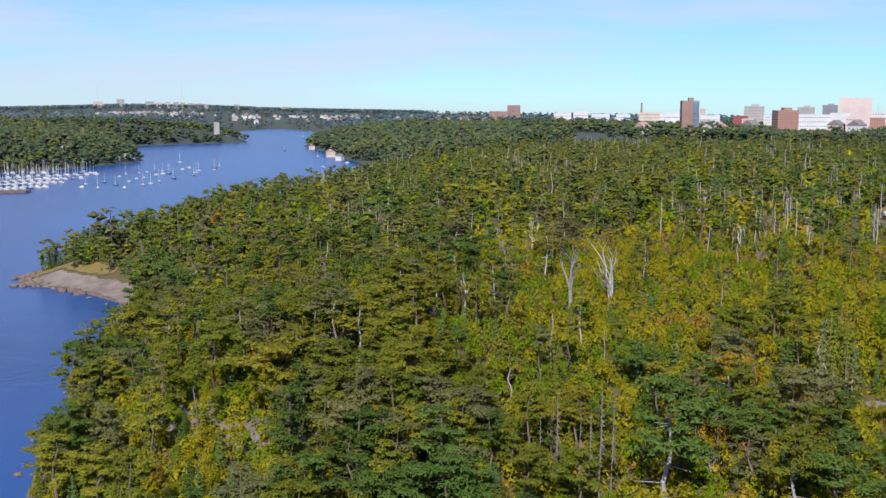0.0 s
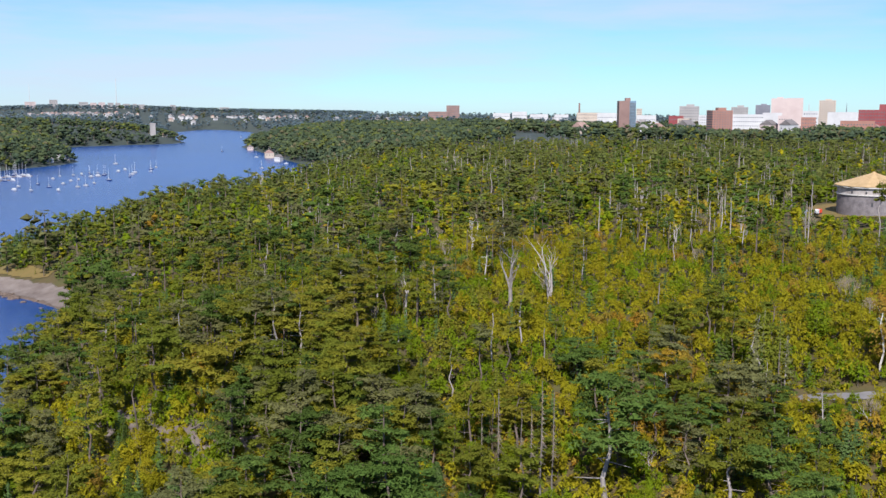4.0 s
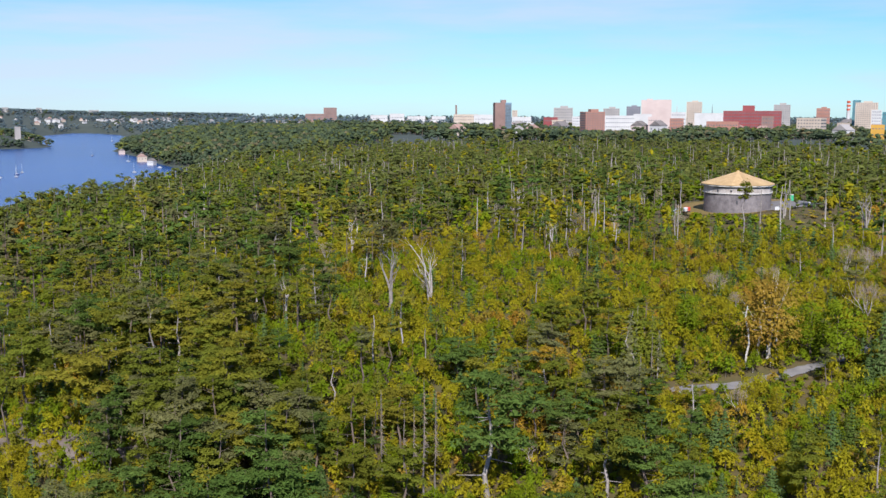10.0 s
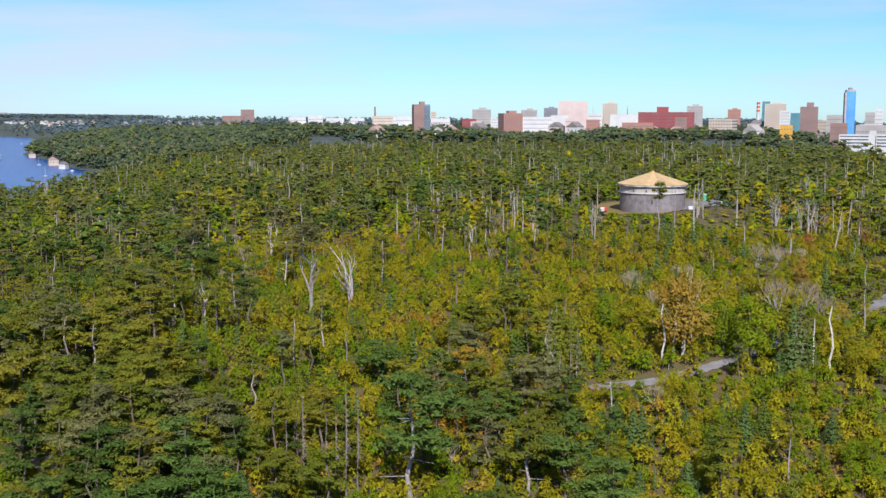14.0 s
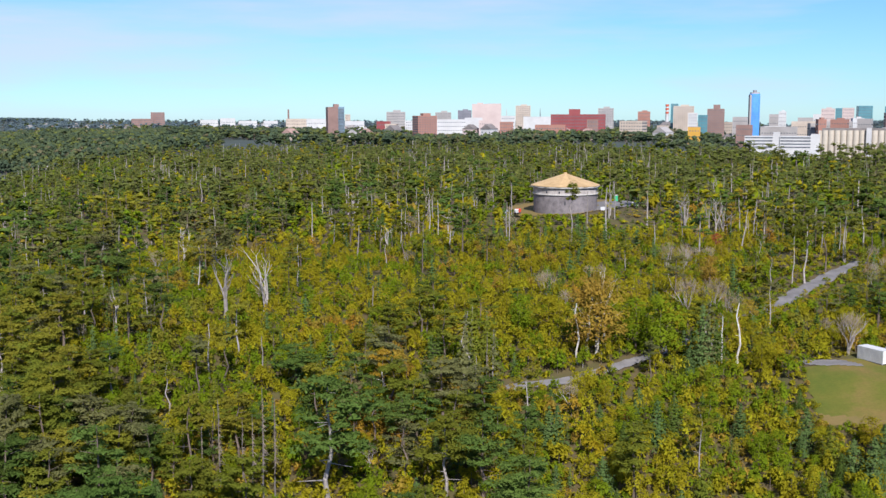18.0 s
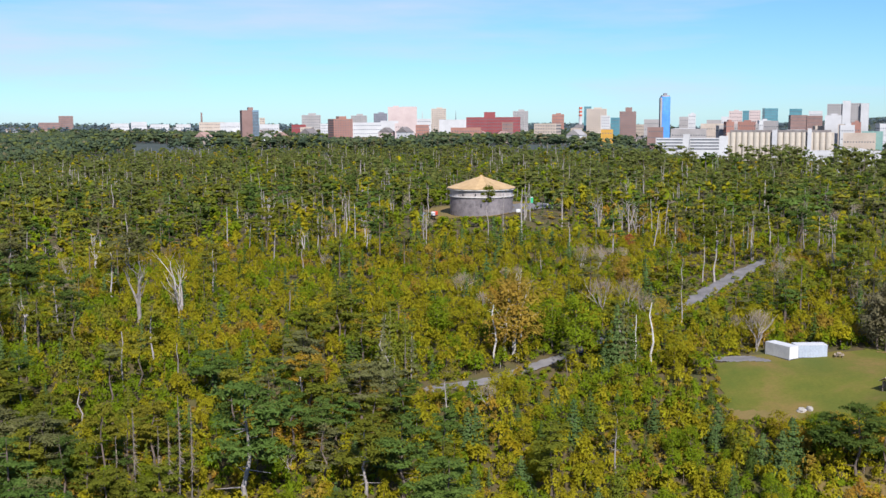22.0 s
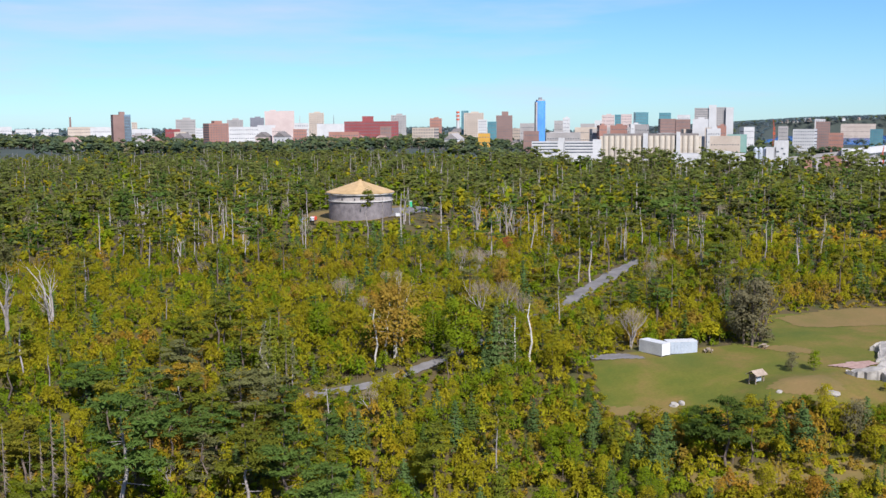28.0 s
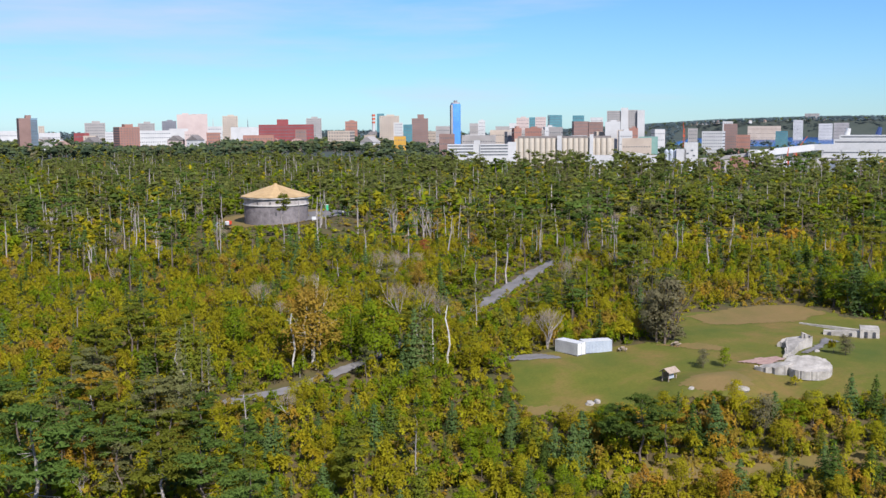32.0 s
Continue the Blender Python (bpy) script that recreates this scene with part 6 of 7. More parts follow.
store = thing("battery_store", "low concrete wall and blockhouse of the old battery", "concrete ruin", on_land(43.1, 230), -38)
bm = bmesh.new()
rough_block(bm, [(-7.0, -1.0), (3.2, -1.4), (3.4, 0.4), (-6.8, 1.0)], -0.8, [1.3, 1.6, 1.6, 1.3], 6, 0.1)
part("wall", bm, CONCRETE, store)
bm = bmesh.new()
rough_block(bm, [(3.0, -2.2), (8.2, -2.2), (8.2, 2.4), (3.0, 2.4)], -0.8, [2.6, 2.5, 2.9, 3.0], 7, 0.08)
part("blockhouse", bm, CONCRETE, store)
# the shade within the openings is drawn as dark blocks
for x in (-5.2, 0.5, 4.6, 6.8):
    bm = bmesh.new()
    box(bm, x, -1.32 if x < 3 else -2.26, 0.1, 0.8, 0.3, 1.0 if x < 3 else 1.7)
    part("opening", bm, DARK, store, "dark box for the shade of an opening")
store.scale = (0.72, 0.72, 0.72)

kerb = thing("concrete_kerb", "thin straight concrete kerb running from the battery", "kerb", on_land(42.0, 236), -62)
bm = bmesh.new()
rough_block(bm, [(-6, -0.35), (8, -0.35), (8, 0.35), (-6, 0.35)], -0.5, 0.5, 8, 0.05)
part("beam", bm, CONCRETE, kerb)
patch("battery_path", outline((40.6, 211), (41.2, 211), (42.6, 224), (41.9, 226)), 0.6, 0.3, GRAVEL, "grey gravel path between the concrete ruins", "path")
patch("earth_patch", EARTH, 0.6, 0.28, ROOF_BROWN, "reddish bare earth before the battery", "ground")


def lump(az, d, w, h, seed, label, name="concrete_lump", material=CONCRETE):
    r = random.Random(seed)
    bm = bmesh.new()
    bmesh.ops.create_icosphere(bm, subdivisions=2, radius=1)
    for v in bm.verts:
        k = 1 + r.uniform(-0.18, 0.18)
        v.co = Vector((v.co.x * w * 0.5 * k, v.co.y * w * 0.4 * k, v.co.z * h * 0.7 * k + h * 0.25))
    me = bpy.data.meshes.new(name)
    bm.to_mesh(me), bm.free()
    me.materials.append(material)
    ob = new(name, me)
    x, y, z = on_land(az, d)
    ob.matrix_world = pose(x, y, z - 0.25, 0, 0, seed * 37)
    return tagged(ob, label, "rock", "lumps of concrete and rock")


lump(29.7, 184, 2.2, 0.8, 1, "pale broken concrete lump in the grass")
lump(30.1, 184.5, 1.5, 0.9, 2, "pale broken concrete lump in the grass")
lump(37.9, 187, 2.4, 0.9, 3, "pale broken concrete lump in the grass")
lump(37.5, 188.5, 1.6, 0.7, 4, "pale broken concrete lump in the grass")
lump(35.2, 186, 1.3, 0.6, 5, "pale broken concrete lump in the grass")
lump(41.6, 214, 1.4, 0.7, 6, "pale broken concrete lump in the grass")
lump(40.2, 214, 1.0, 0.5, 7, "pale broken concrete lump in the grass")

# ---------------------------------------------------------------- shore rocks
r = random.Random(12)
SHORE = [at(-35.3, 186), at(-34.5, 202), at(-32.9, 240), at(-31.4, 285), at(-30.0, 345), at(-31.4, 374), at(-33.2, 393), at(-35.3, 406), at(-35.1, 424)]
for i in range(len(SHORE) - 1):
    for k in range(4 if i < 5 else 12):
        p = SHORE[i].lerp(SHORE[i + 1], r.random()) + Vector((r.uniform(-4, 2), r.uniform(-4, 3), 0))
        if i >= 6:
            p += Vector((r.uniform(-2, 4), r.uniform(0, 6), 0))
        z = float(land_z(p.x, p.y))
        bm = bmesh.new()
        bmesh.ops.create_icosphere(bm, subdivisions=2, radius=1)
        size = r.uniform(0.5, 1.3) if i < 5 else r.uniform(0.7, 2.2)
        for v in bm.verts:
            q = 1 + r.uniform(-0.25, 0.2)
            v.co = Vector((v.co.x * size * q, v.co.y * size * 0.8 * q, v.co.z * size * 0.5 * q))
        me = bpy.data.meshes.new("boulder")
        bm.to_mesh(me), bm.free()
        me.materials.append(ROCK)
        ob = new("boulder", me)
        ob.matrix_world = pose(p.x, p.y, max(z, -0.2) + 0.1, 0, 0, r.uniform(0, 360))
        tagged(ob, "reddish-brown shore boulder at the water's edge", "boulder", "shore boulders")

# ---------------------------------------------------------------- the town beyond the park
def band_mesh(w, dep, h, key={}):
    """A strip of glazing round the front and both sides of a block, shared by its storeys."""
    bm = bmesh.new()
    for x, y, sx, sy in ((0, -dep / 2, w - 1.2, 0.16), (-w / 2, 0, 0.16, dep - 1.2), (w / 2, 0, 0.16, dep - 1.2)):
        box(bm, x, y, 0, sx, sy, h)
    me = bpy.data.meshes.new("window_band")
    bm.to_mesh(me), bm.free()
    me.materials.append(GLASS)
    return me


def block(name, label, az, d, w, dep, h, wall, floors, pent, turn):
    """A building with its front towards the park: walls, parapet, roof, rows of windows, and a plant room where it has one."""
    p = at(az, d)
    z = max(0.5, float(land_z(p.x, p.y)))
    if len(label.split()) < 5:
        label += " in the town"
    ob = thing(name, label, "building", (p.x, p.y, z), -az + turn)
    bm = bmesh.new()
    box(bm, 0, 0, -4, w, dep, h + 4)
    part("wall", bm, wall, ob)
    bm = bmesh.new()
    for x, y, sx, sy in ((0, -dep / 2 + 0.2, w + 0.3, 0.5), (0, dep / 2 - 0.2, w + 0.3, 0.5), (-w / 2 + 0.2, 0, 0.5, dep - 0.9), (w / 2 - 0.2, 0, 0.5, dep - 0.9)):
        box(bm, x, y, h + 0.004, sx, sy, 0.8)
    part("parapet", bm, wall, ob)
    bm = bmesh.new()
    box(bm, 0, 0, h + 0.002, w - 1.4, dep - 1.4, 0.25)
    part("roof", bm, ROOF_DARK, ob)
    if pent:
        bm = bmesh.new()
        box(bm, w * 0.05, 0, h + 0.2, w * 0.4, dep * 0.5, pent)
        part("plant_room", bm, wall, ob)
    if floors:
        step = h / floors
        me = band_mesh(w, dep, min(1.5, step * 0.42))
        for k in range(floors):
            b_ = part("window_band", me, GLASS, ob)
            b_.location = (0, 0, step * (k + 0.32))
        bm = bmesh.new()  # a ribbed front whose piers part the windows
        n, front = max(3, int(w / 3.6)), -dep / 2
        xs = [-w / 2 + 0.02 + k * (w - 0.04) / (n * 2 + 1) for k in range(n * 2 + 2)]
        line = []
        for k in range(n * 2 + 1):
            out = front - (0.2 if k % 2 == 0 else 0.02)
            line += [(xs[k], out), (xs[k + 1], out)]
        lo = [bm.verts.new((x, y, 0.3)) for x, y in line]
        hi = [bm.verts.new((x, y, h - 0.3)) for x, y in line]
        for k in range(len(line) - 1):
            bm.faces.new((lo[k], lo[k + 1], hi[k + 1], hi[k]))
        part("facade", bm, wall, ob)
    return ob


block("apartment_block", "beige apartment block among trees", 0.63, 2200, 11.0, 10, 34.7, BEIGE, 8, 0, 0)
block("office_building", "long low white campus building", -1.01, 2200, 42.7, 30, 25.8, CITY_WHITE, 2, 0, 0)
block("sports_hall", "low white hall with a shallow roof", 1.00, 2000, 36.1, 25, 24.1, CITY_WHITE, 2, 0, 0)
block("office_building", "grey and white mid-rise block with a rooftop plant room", 3.23, 2000, 35.3, 25, 40.0, CITY_GREY, 8, 4, 0)
block("office_building", "low dark red brick building", 2.56, 1700, 22.4, 16, 24.3, RED_BRICK, 3, 0, 0)
block("office_building", "small white office building", 3.96, 1900, 15.5, 11, 24.6, CITY_WHITE, 5, 0, 0)
block("apartment_block", "orange-red brick apartment block with small windows", 4.78, 1400, 26.9, 19, 34.0, BRICK, 11, 4, 24)
block("office_building", "grey-brown tower block", 5.79, 2300, 34.0, 24, 39.5, CITY_GREY, 12, 4, 0)
block("office_building", "dark grey office block", 6.95, 2350, 30.0, 21, 44.4, CITY_DARK, 12, 3, 0)
block("office_building", "white modern building with large square windows", 6.19, 1800, 51.9, 36, 27.4, CITY_WHITE, 4, 0, 0)
block("office_building", "plain white windowless box building", 7.43, 1850, 30.6, 21, 30.3, CITY_WHITE, 0, 0, 0)
block("office_building", "tall pale pink hospital tower wing", 7.75, 2100, 29.0, 20, 56.3, PINK, 0, 3, 0)
block("office_building", "tall pale pink tower wing with ribbed walls", 8.53, 2101, 28.6, 20, 56.9, PINK, 0, 0, 0)
block("office_building", "lower pink annex", 8.09, 1750, 22.4, 16, 25.7, PINK, 3, 0, 0)
block("apartment_tower", "beige apartment tower", 10.10, 2200, 30.5, 21, 53.3, BEIGE, 14, 3, 0)
block("office_building", "white slab building", 9.30, 1800, 24.2, 17, 33.2, CITY_WHITE, 5, 0, 0)
block("apartment_block", "small brick apartment house with white bands", 9.21, 1600, 19.9, 14, 24.2, BRICK, 5, 0, 0)
block("office_building", "long windowless white building", 10.87, 1900, 48.9, 34, 31.5, CITY_WHITE, 0, 0, 0)
block("office_building", "long deep red brick hospital block", 13.05, 1700, 85.6, 30, 35.5, RED_BRICK, 7, 0, 0)
block("office_building", "red rooftop plant block", 12.86, 1715, 18.1, 14, 44.0, RED_BRICK, 0, 0, 0)
block("terrace_houses", "low reddish brick row of houses", 11.56, 1500, 42.1, 29, 21.5, BRICK, 3, 0, 0)
block("office_building", "grey high-rise tower", 14.52, 2300, 32.8, 23, 48.8, CITY_GREY, 13, 4, 0)
block("office_building", "dark red brick block", 13.82, 1600, 16.6, 12, 29.0, BRICK_DARK, 5, 0, 0)
block("apartment_block", "beige ribbed apartment block", 15.98, 1500, 32.2, 23, 25.8, BEIGE, 6, 0, -18)
block("office_building", "reddish brick high block", 16.53, 2300, 26.0, 18, 41.2, BRICK, 6, 3, 0)
block("apartment_tower", "teal glass apartment tower", 18.11, 2100, 14.1, 10, 58.0, TEAL, 14, 0, 0)
block("apartment_tower", "cream apartment tower with balconies", 18.59, 2050, 37.8, 26, 54.7, BEIGE, 15, 3, 0)
block("apartment_block", "white apartment block", 19.06, 1950, 16.3, 11, 41.8, CITY_WHITE, 8, 0, 0)
block("office_building", "small orange-yellow building", 19.15, 1500, 16.7, 12, 22.7, YELLOW_WALL, 3, 0, 0)
block("apartment_tower", "stepped red-brown apartment tower", 20.24, 2000, 30.4, 21, 53.8, BRICK_DARK, 12, 8, 0)
block("office_building", "low teal glass building", 19.58, 1950, 16.3, 11, 39.3, TEAL, 6, 0, 0)
block("office_building", "grey low office building", 21.48, 1900, 25.5, 18, 42.7, CITY_GREY, 4, 0, 0)
block("office_building", "brown brick block", 21.70, 1500, 21.7, 15, 33.8, BRICK_DARK, 4, 0, 0)
block("office_building", "long brown-grey low building", 23.43, 1480, 46.9, 33, 36.2, CITY_GREY, 3, 0, 0)
block("office_building", "pale banded office building", 24.74, 1650, 40.0, 28, 44.6, BEIGE, 4, 0, 0)
block("office_building", "brownish-pink office block", 25.80, 2300, 26.7, 19, 66.8, PINK, 9, 3, 0)
block("office_building", "teal glass office block", 26.44, 2450, 24.4, 17, 68.0, TEAL, 11, 0, 0)
block("office_building", "pink and white office block", 26.76, 2350, 23.3, 16, 68.7, PINK, 11, 0, 0)
block("office_building", "dark teal glass office tower", 27.52, 2250, 26.6, 19, 71.8, TEAL, 13, 0, 15)
block("office_building", "broad brown-grey building", 26.29, 1800, 43.1, 30, 44.6, CITY_GREY, 4, 0, 0)
block("office_building", "white cube-shaped building", 27.53, 1700, 20.8, 15, 45.4, CITY_WHITE, 3, 0, 0)
block("office_building", "pale glass office tower", 28.78, 2400, 25.6, 18, 71.4, TEAL, 8, 0, 0)
block("office_building", "brown brick office block", 28.90, 2200, 32.0, 22, 57.9, BRICK_DARK, 9, 0, 12)
block("office_building", "grey-brown office block", 29.72, 2200, 28.8, 20, 56.7, BRICK_DARK, 7, 0, 0)
block("office_building", "white office block with a curved top", 29.75, 2450, 28.2, 20, 66.6, CITY_WHITE, 6, 0, 0)
block("office_building", "plain white mill tower", 30.62, 1600, 22.2, 16, 57.5, CITY_WHITE, 0, 3, 0)
block("office_building", "slab tower with dark and pale window stripes", 30.69, 1900, 25.3, 18, 76.4, CITY_GREY, 19, 0, 0)
block("office_building", "white lift core of the slab tower", 31.23, 1896, 12.5, 16, 81.2, CITY_WHITE, 0, 0, 0)
block("office_building", "slab tower with dark and pale window stripes", 31.67, 1900, 17.5, 12, 77.4, CITY_GREY, 19, 0, 0)
block("office_building", "white end wall of the slab tower", 32.10, 1898, 12.4, 20, 76.9, CITY_WHITE, 0, 0, 0)
block("office_building", "long low building with a pale green roof", 32.5, 1500, 26.0, 17, 36.4, GREEN_ROOF, 0, 0, 0)
block("office_building", "brown low building", 31.9, 1485, 40.0, 12, 34.6, BEIGE, 2, 0, 0)
block("office_building", "white office block", 23.58, 2500, 16.3, 11, 58.6, CITY_WHITE, 7, 3, 0)
block("office_building", "low white building", 25.34, 2400, 21.7, 15, 55.2, CITY_WHITE, 3, 0, 0)
block("office_building", "low grey building", 23.16, 2600, 21.3, 15, 50.7, CITY_GREY, 4, 0, 0)
block("office_building", "low dark roofed building", 24.71, 2300, 30.2, 21, 47.6, CITY_GREY, 3, 0, 0)
block("office_building", "white office building with dark window bands", 35.87, 1900, 35.2, 25, 39.6, CITY_WHITE, 7, 0, -10)
block("office_building", "white topped office tower", 36.58, 2000, 17.9, 13, 56.4, CITY_WHITE, 12, 0, 0)
block("office_building", "dark brown office tower", 36.73, 1960, 23.3, 16, 51.9, BRICK_DARK, 11, 0, 0)
block("office_building", "red-brown brick office block", 37.38, 1800, 22.1, 15, 34.5, BRICK, 5, 0, 0)
block("apartment_tower", "white far apartment tower", 40.08, 3600, 29.6, 21, 62.9, CITY_WHITE, 14, 0, 0)
block("office_building", "glass office block", 39.29, 2300, 24.1, 17, 36.7, TEAL, 8, 0, 0)
block("office_building", "grey block under construction", 34.80, 1900, 16.0, 11, 44.3, CITY_GREY, 7, 0, 0)
block("office_building", "distant waterside buildings", 38.41, 3700, 106.0, 40, 44.0, BEIGE, 3, 0, 0)
block("apartment_block", "distant white apartment blocks", 41.42, 3700, 43.3, 30, 50.9, CITY_WHITE, 5, 0, 0)
block("apartment_block", "distant grey apartment blocks", 42.17, 3700, 46.7, 33, 53.2, CITY_GREY, 5, 0, 0)
block("apartment_block", "distant hilltop apartment block", 40.74, 4400, 54.7, 38, 23.3, CITY_GREY, 8, 0, 0)
block("apartment_block", "distant hilltop apartment block", -31.17, 4250, 38.3, 18, 26.1, PINK, 6, 0, 0)
block("apartment_block", "distant hilltop apartment block", -30.06, 4250, 29.1, 18, 28.8, CITY_GREY, 6, 0, 0)
block("apartment_block", "distant hilltop apartment block", -28.61, 4250, 34.1, 18, 23.0, CITY_GREY, 6, 0, 0)
block("apartment_block", "distant hilltop apartment block", -28.13, 4250, 22.8, 18, 21.8, PINK, 6, 0, 0)
block("apartment_block", "distant hilltop apartment block", -27.72, 4250, 23.7, 18, 22.4, PINK, 6, 0, 0)
block("apartment_block", "distant hilltop apartment block", -27.28, 4250, 21.4, 18, 21.0, CITY_GREY, 6, 0, 0)
block("apartment_block", "distant hilltop apartment block", -26.92, 4250, 18.5, 18, 21.6, CITY_GREY, 6, 0, 0)
block("apartment_block", "distant hilltop apartment block", -26.49, 4250, 27.0, 18, 18.8, CITY_GREY, 6, 0, 0)
block("apartment_block", "distant hilltop apartment block", -26.08, 4250, 13.9, 18, 18.8, CITY_GREY, 6, 0, 0)
block("apartment_block", "distant hilltop apartment block", -25.74, 4250, 23.3, 18, 16.9, CITY_GREY, 6, 0, 0)
block("apartment_block", "distant hilltop apartment block", -24.16, 4250, 19.7, 18, 18.8, CITY_GREY, 6, 0, 0)
block("apartment_block", "distant hilltop apartment block", -21.51, 4250, 37.5, 18, 17.7, CITY_GREY, 6, 0, 0)
block("office_building", "broad brown brick residence", -10.11, 2900, 53.9, 38, 24.5, BRICK_DARK, 4, 0, 0)
block("office_building", "brown brick tower block", -9.32, 2900, 35.3, 25, 41.4, BRICK_DARK, 8, 0, 0)
block("office_building", "grey power house with a tall stack", -2.00, 2300, 53.1, 37, 26.7, BEIGE, 4, 0, 0)
block("office_building", "low white building among trees", -6.70, 2500, 39.5, 28, 22.7, CITY_WHITE, 2, 0, 0)
block("office_building", "low white building among trees", -5.73, 2500, 34.1, 24, 27.2, CITY_WHITE, 2, 0, 0)
block("office_building", "low white building among trees", -4.68, 2500, 41.7, 29, 20.5, CITY_WHITE, 2, 0, 0)
block("office_building", "low white building among trees", -3.48, 2500, 32.4, 23, 21.1, CITY_WHITE, 2, 0, 0)
block("office_building", "low white building among trees", -0.96, 2500, 25.5, 18, 24.1, CITY_WHITE, 2, 0, 0)
block("office_building", "low white building among trees", -13.84, 3400, 65.2, 40, 4.0, CITY_WHITE, 2, 0, 0)
block("office_building", "low white building among trees", -12.54, 3400, 45.3, 32, 4.0, CITY_WHITE, 2, 0, 0)
block("office_building", "low white building among trees", -18.61, 3400, 66.5, 40, 4.0, CITY_WHITE, 2, 0, 0)
block("office_building", "low white building among trees", -21.04, 3400, 44.4, 31, 4.1, CITY_WHITE, 2, 0, 0)

# brick tower: two wings, one of brick and one glazed
p = at(-0.05, 1500)
z = float(land_z(p.x, p.y))
tower_block = thing("residence_tower", "tall brick residence tower with a blue glazed flank", "tower block", (p.x, p.y, z), 8)
top = 74.6 - z
bm = bmesh.new()
box(bm, -4.2, 0, -3, 14.5, 22, top + 3)
part("brick_wing", bm, BRICK_DARK, tower_block, "brown brick wing")
bm = bmesh.new()
box(bm, 7.6, 1.5, -3, 9.0, 19, top + 3)
part("glazed_wing", bm, BLUE_STEEL, tower_block, "blue-grey glazed wing")
bm = bmesh.new()
box(bm, 1.5, 0, top - 2, 7, 9, 6)
part("lift_house", bm, BRICK_DARK, tower_block)
for k in range(21):
    bm = bmesh.new()
    box(bm, 7.6, -8.05, 2 + k * (top - 4) / 21, 8.2, 0.2, 1.3)
    part("window_band", bm, GLASS, tower_block)

# blue curtain-wall tower with rounded ends
p = at(22.17, 2000)
z = float(land_z(p.x, p.y))
blue = thing("glass_tower", "tall slender rounded tower of bright blue glass", "tower block", (p.x, p.y, z), -22 + 12)
top = 99.5 - z
bm = bmesh.new()
ring = [(9.2 * math.copysign(abs(math.cos(radians(q))) ** 0.6, math.cos(radians(q))), 8.5 * math.copysign(abs(math.sin(radians(q))) ** 0.6, math.sin(radians(q)))) for q in range(0, 360, 12)]
prism(bm, ring, -3, top)
part("curtain_wall", bm, BLUE_GLASS, blue)
bm = bmesh.new()
prism(bm, [(x * 0.86, y * 0.86) for x, y in ring], top, top + 2.5)
part("crown_ring", bm, CITY_GREY, blue)
bm = bmesh.new()
box(bm, 0, 0, top + 2.5, 6, 6, 4)
part("plant_room", bm, CITY_DARK, blue)
bm = bmesh.new()
box(bm, -8.3, -1.5, -3, 3.2, 12, top + 1)
part("grey_flank", bm, CITY_GREY, blue, "grey metal flank")
for k in range(24):
    bm = bmesh.new()
    prism(bm, [(x * 1.006, y * 1.006) for x, y in ring], 2 + k * (top - 3) / 24, 2.45 + k * (top - 3) / 24)
    part("floor_line", bm, BLUE_STEEL, blue)

# long white shed with bands of windows
p = at(23.4, 1250)
z = float(land_z(p.x, p.y))
shed = thing("pier_building", "long white three-storey building with dark window bands", "building", (p.x, p.y, z), -23.4)
for x, w in ((-20.5, 31), (20.5, 37)):
    bm = bmesh.new()
    box(bm, x, 0, -4, w, 18, 39.3 - z + 4)
    part("wall", bm, CITY_WHITE, shed)
    for k in range(4):
        bm = bmesh.new()
        box(bm, x, -9, 39.3 - z - 2.6 - k * 3.5, w - 1.5, 0.2, 1.5)
        part("window_band", bm, GLASS, shed)
bm = bmesh.new()
box(bm, -1.6, 0.5, -4, 7, 16, 43.5 - z + 4)
part("stair_tower", bm, CITY_WHITE, shed)

# grain elevator: rows of tall round bins under a gallery
p = at(28.0, 1150)
z = float(land_z(p.x, p.y))
elevator = thing("grain_elevator", "long stained concrete grain elevator of tall round bins", "grain elevator", (p.x, p.y, z), -28.0)
top = 47.5 - z
bm = bmesh.new()
tube(bm, (0, 0, -3), (0, 0, top), 3.1, 3.1, 16)
bin_mesh = bpy.data.meshes.new("bin")
bm.to_mesh(bin_mesh), bm.free()
bin_mesh.materials.append(SILO)
for k in range(17):
    b_ = part("bin", bin_mesh, SILO, elevator)
    b_.location = (-46 + k * 5.9, -6, 0)
bm = bmesh.new()
box(bm, 1, 3, -3, 106, 20, top + 2.5)
part("house", bm, SILO, elevator)
bm = bmesh.new()
box(bm, 1, 0, top, 100, 8, 2.2)
part("gallery", bm, ROOF_DARK, elevator, "dark roof gallery")
for x, w, h in ((-4, 5, 5.5), (30, 4, 7)):
    bm = bmesh.new()
    box(bm, x, -9.6, -3, w, 4, top + h)
    part("head_house", bm, CITY_WHITE, elevator, "pale lift tower")
bm = bmesh.new()
box(bm, -55, 0, -3, 9, 18, top - 1)
part("end_bay", bm, CITY_WHITE, elevator, "white end bay")

# low warehouses and the cement works
for az, d, w, dep, h, lab in ((31.1, 1100, 72, 22, 29.5, "long low white transit shed"), (30.2, 1080, 38, 12, 27.5, "low white shed")):
    block("warehouse", lab, az, d, w, dep, h - max(0.5, ground_at(az, d)), CITY_WHITE, 0, 0, 0)
p = at(31.6, 1085)
dome = thing("storage_shed", "white storage shed with an arched roof", "storage shed", (p.x, p.y, float(land_z(p.x, p.y))), -31.6)
bm = bmesh.new()
box(bm, 0, 0, -2, 30, 16, 30 - p.z - float(land_z(p.x, p.y)) + 2)
part("wall", bm, CITY_WHITE, dome)
bm = bmesh.new()
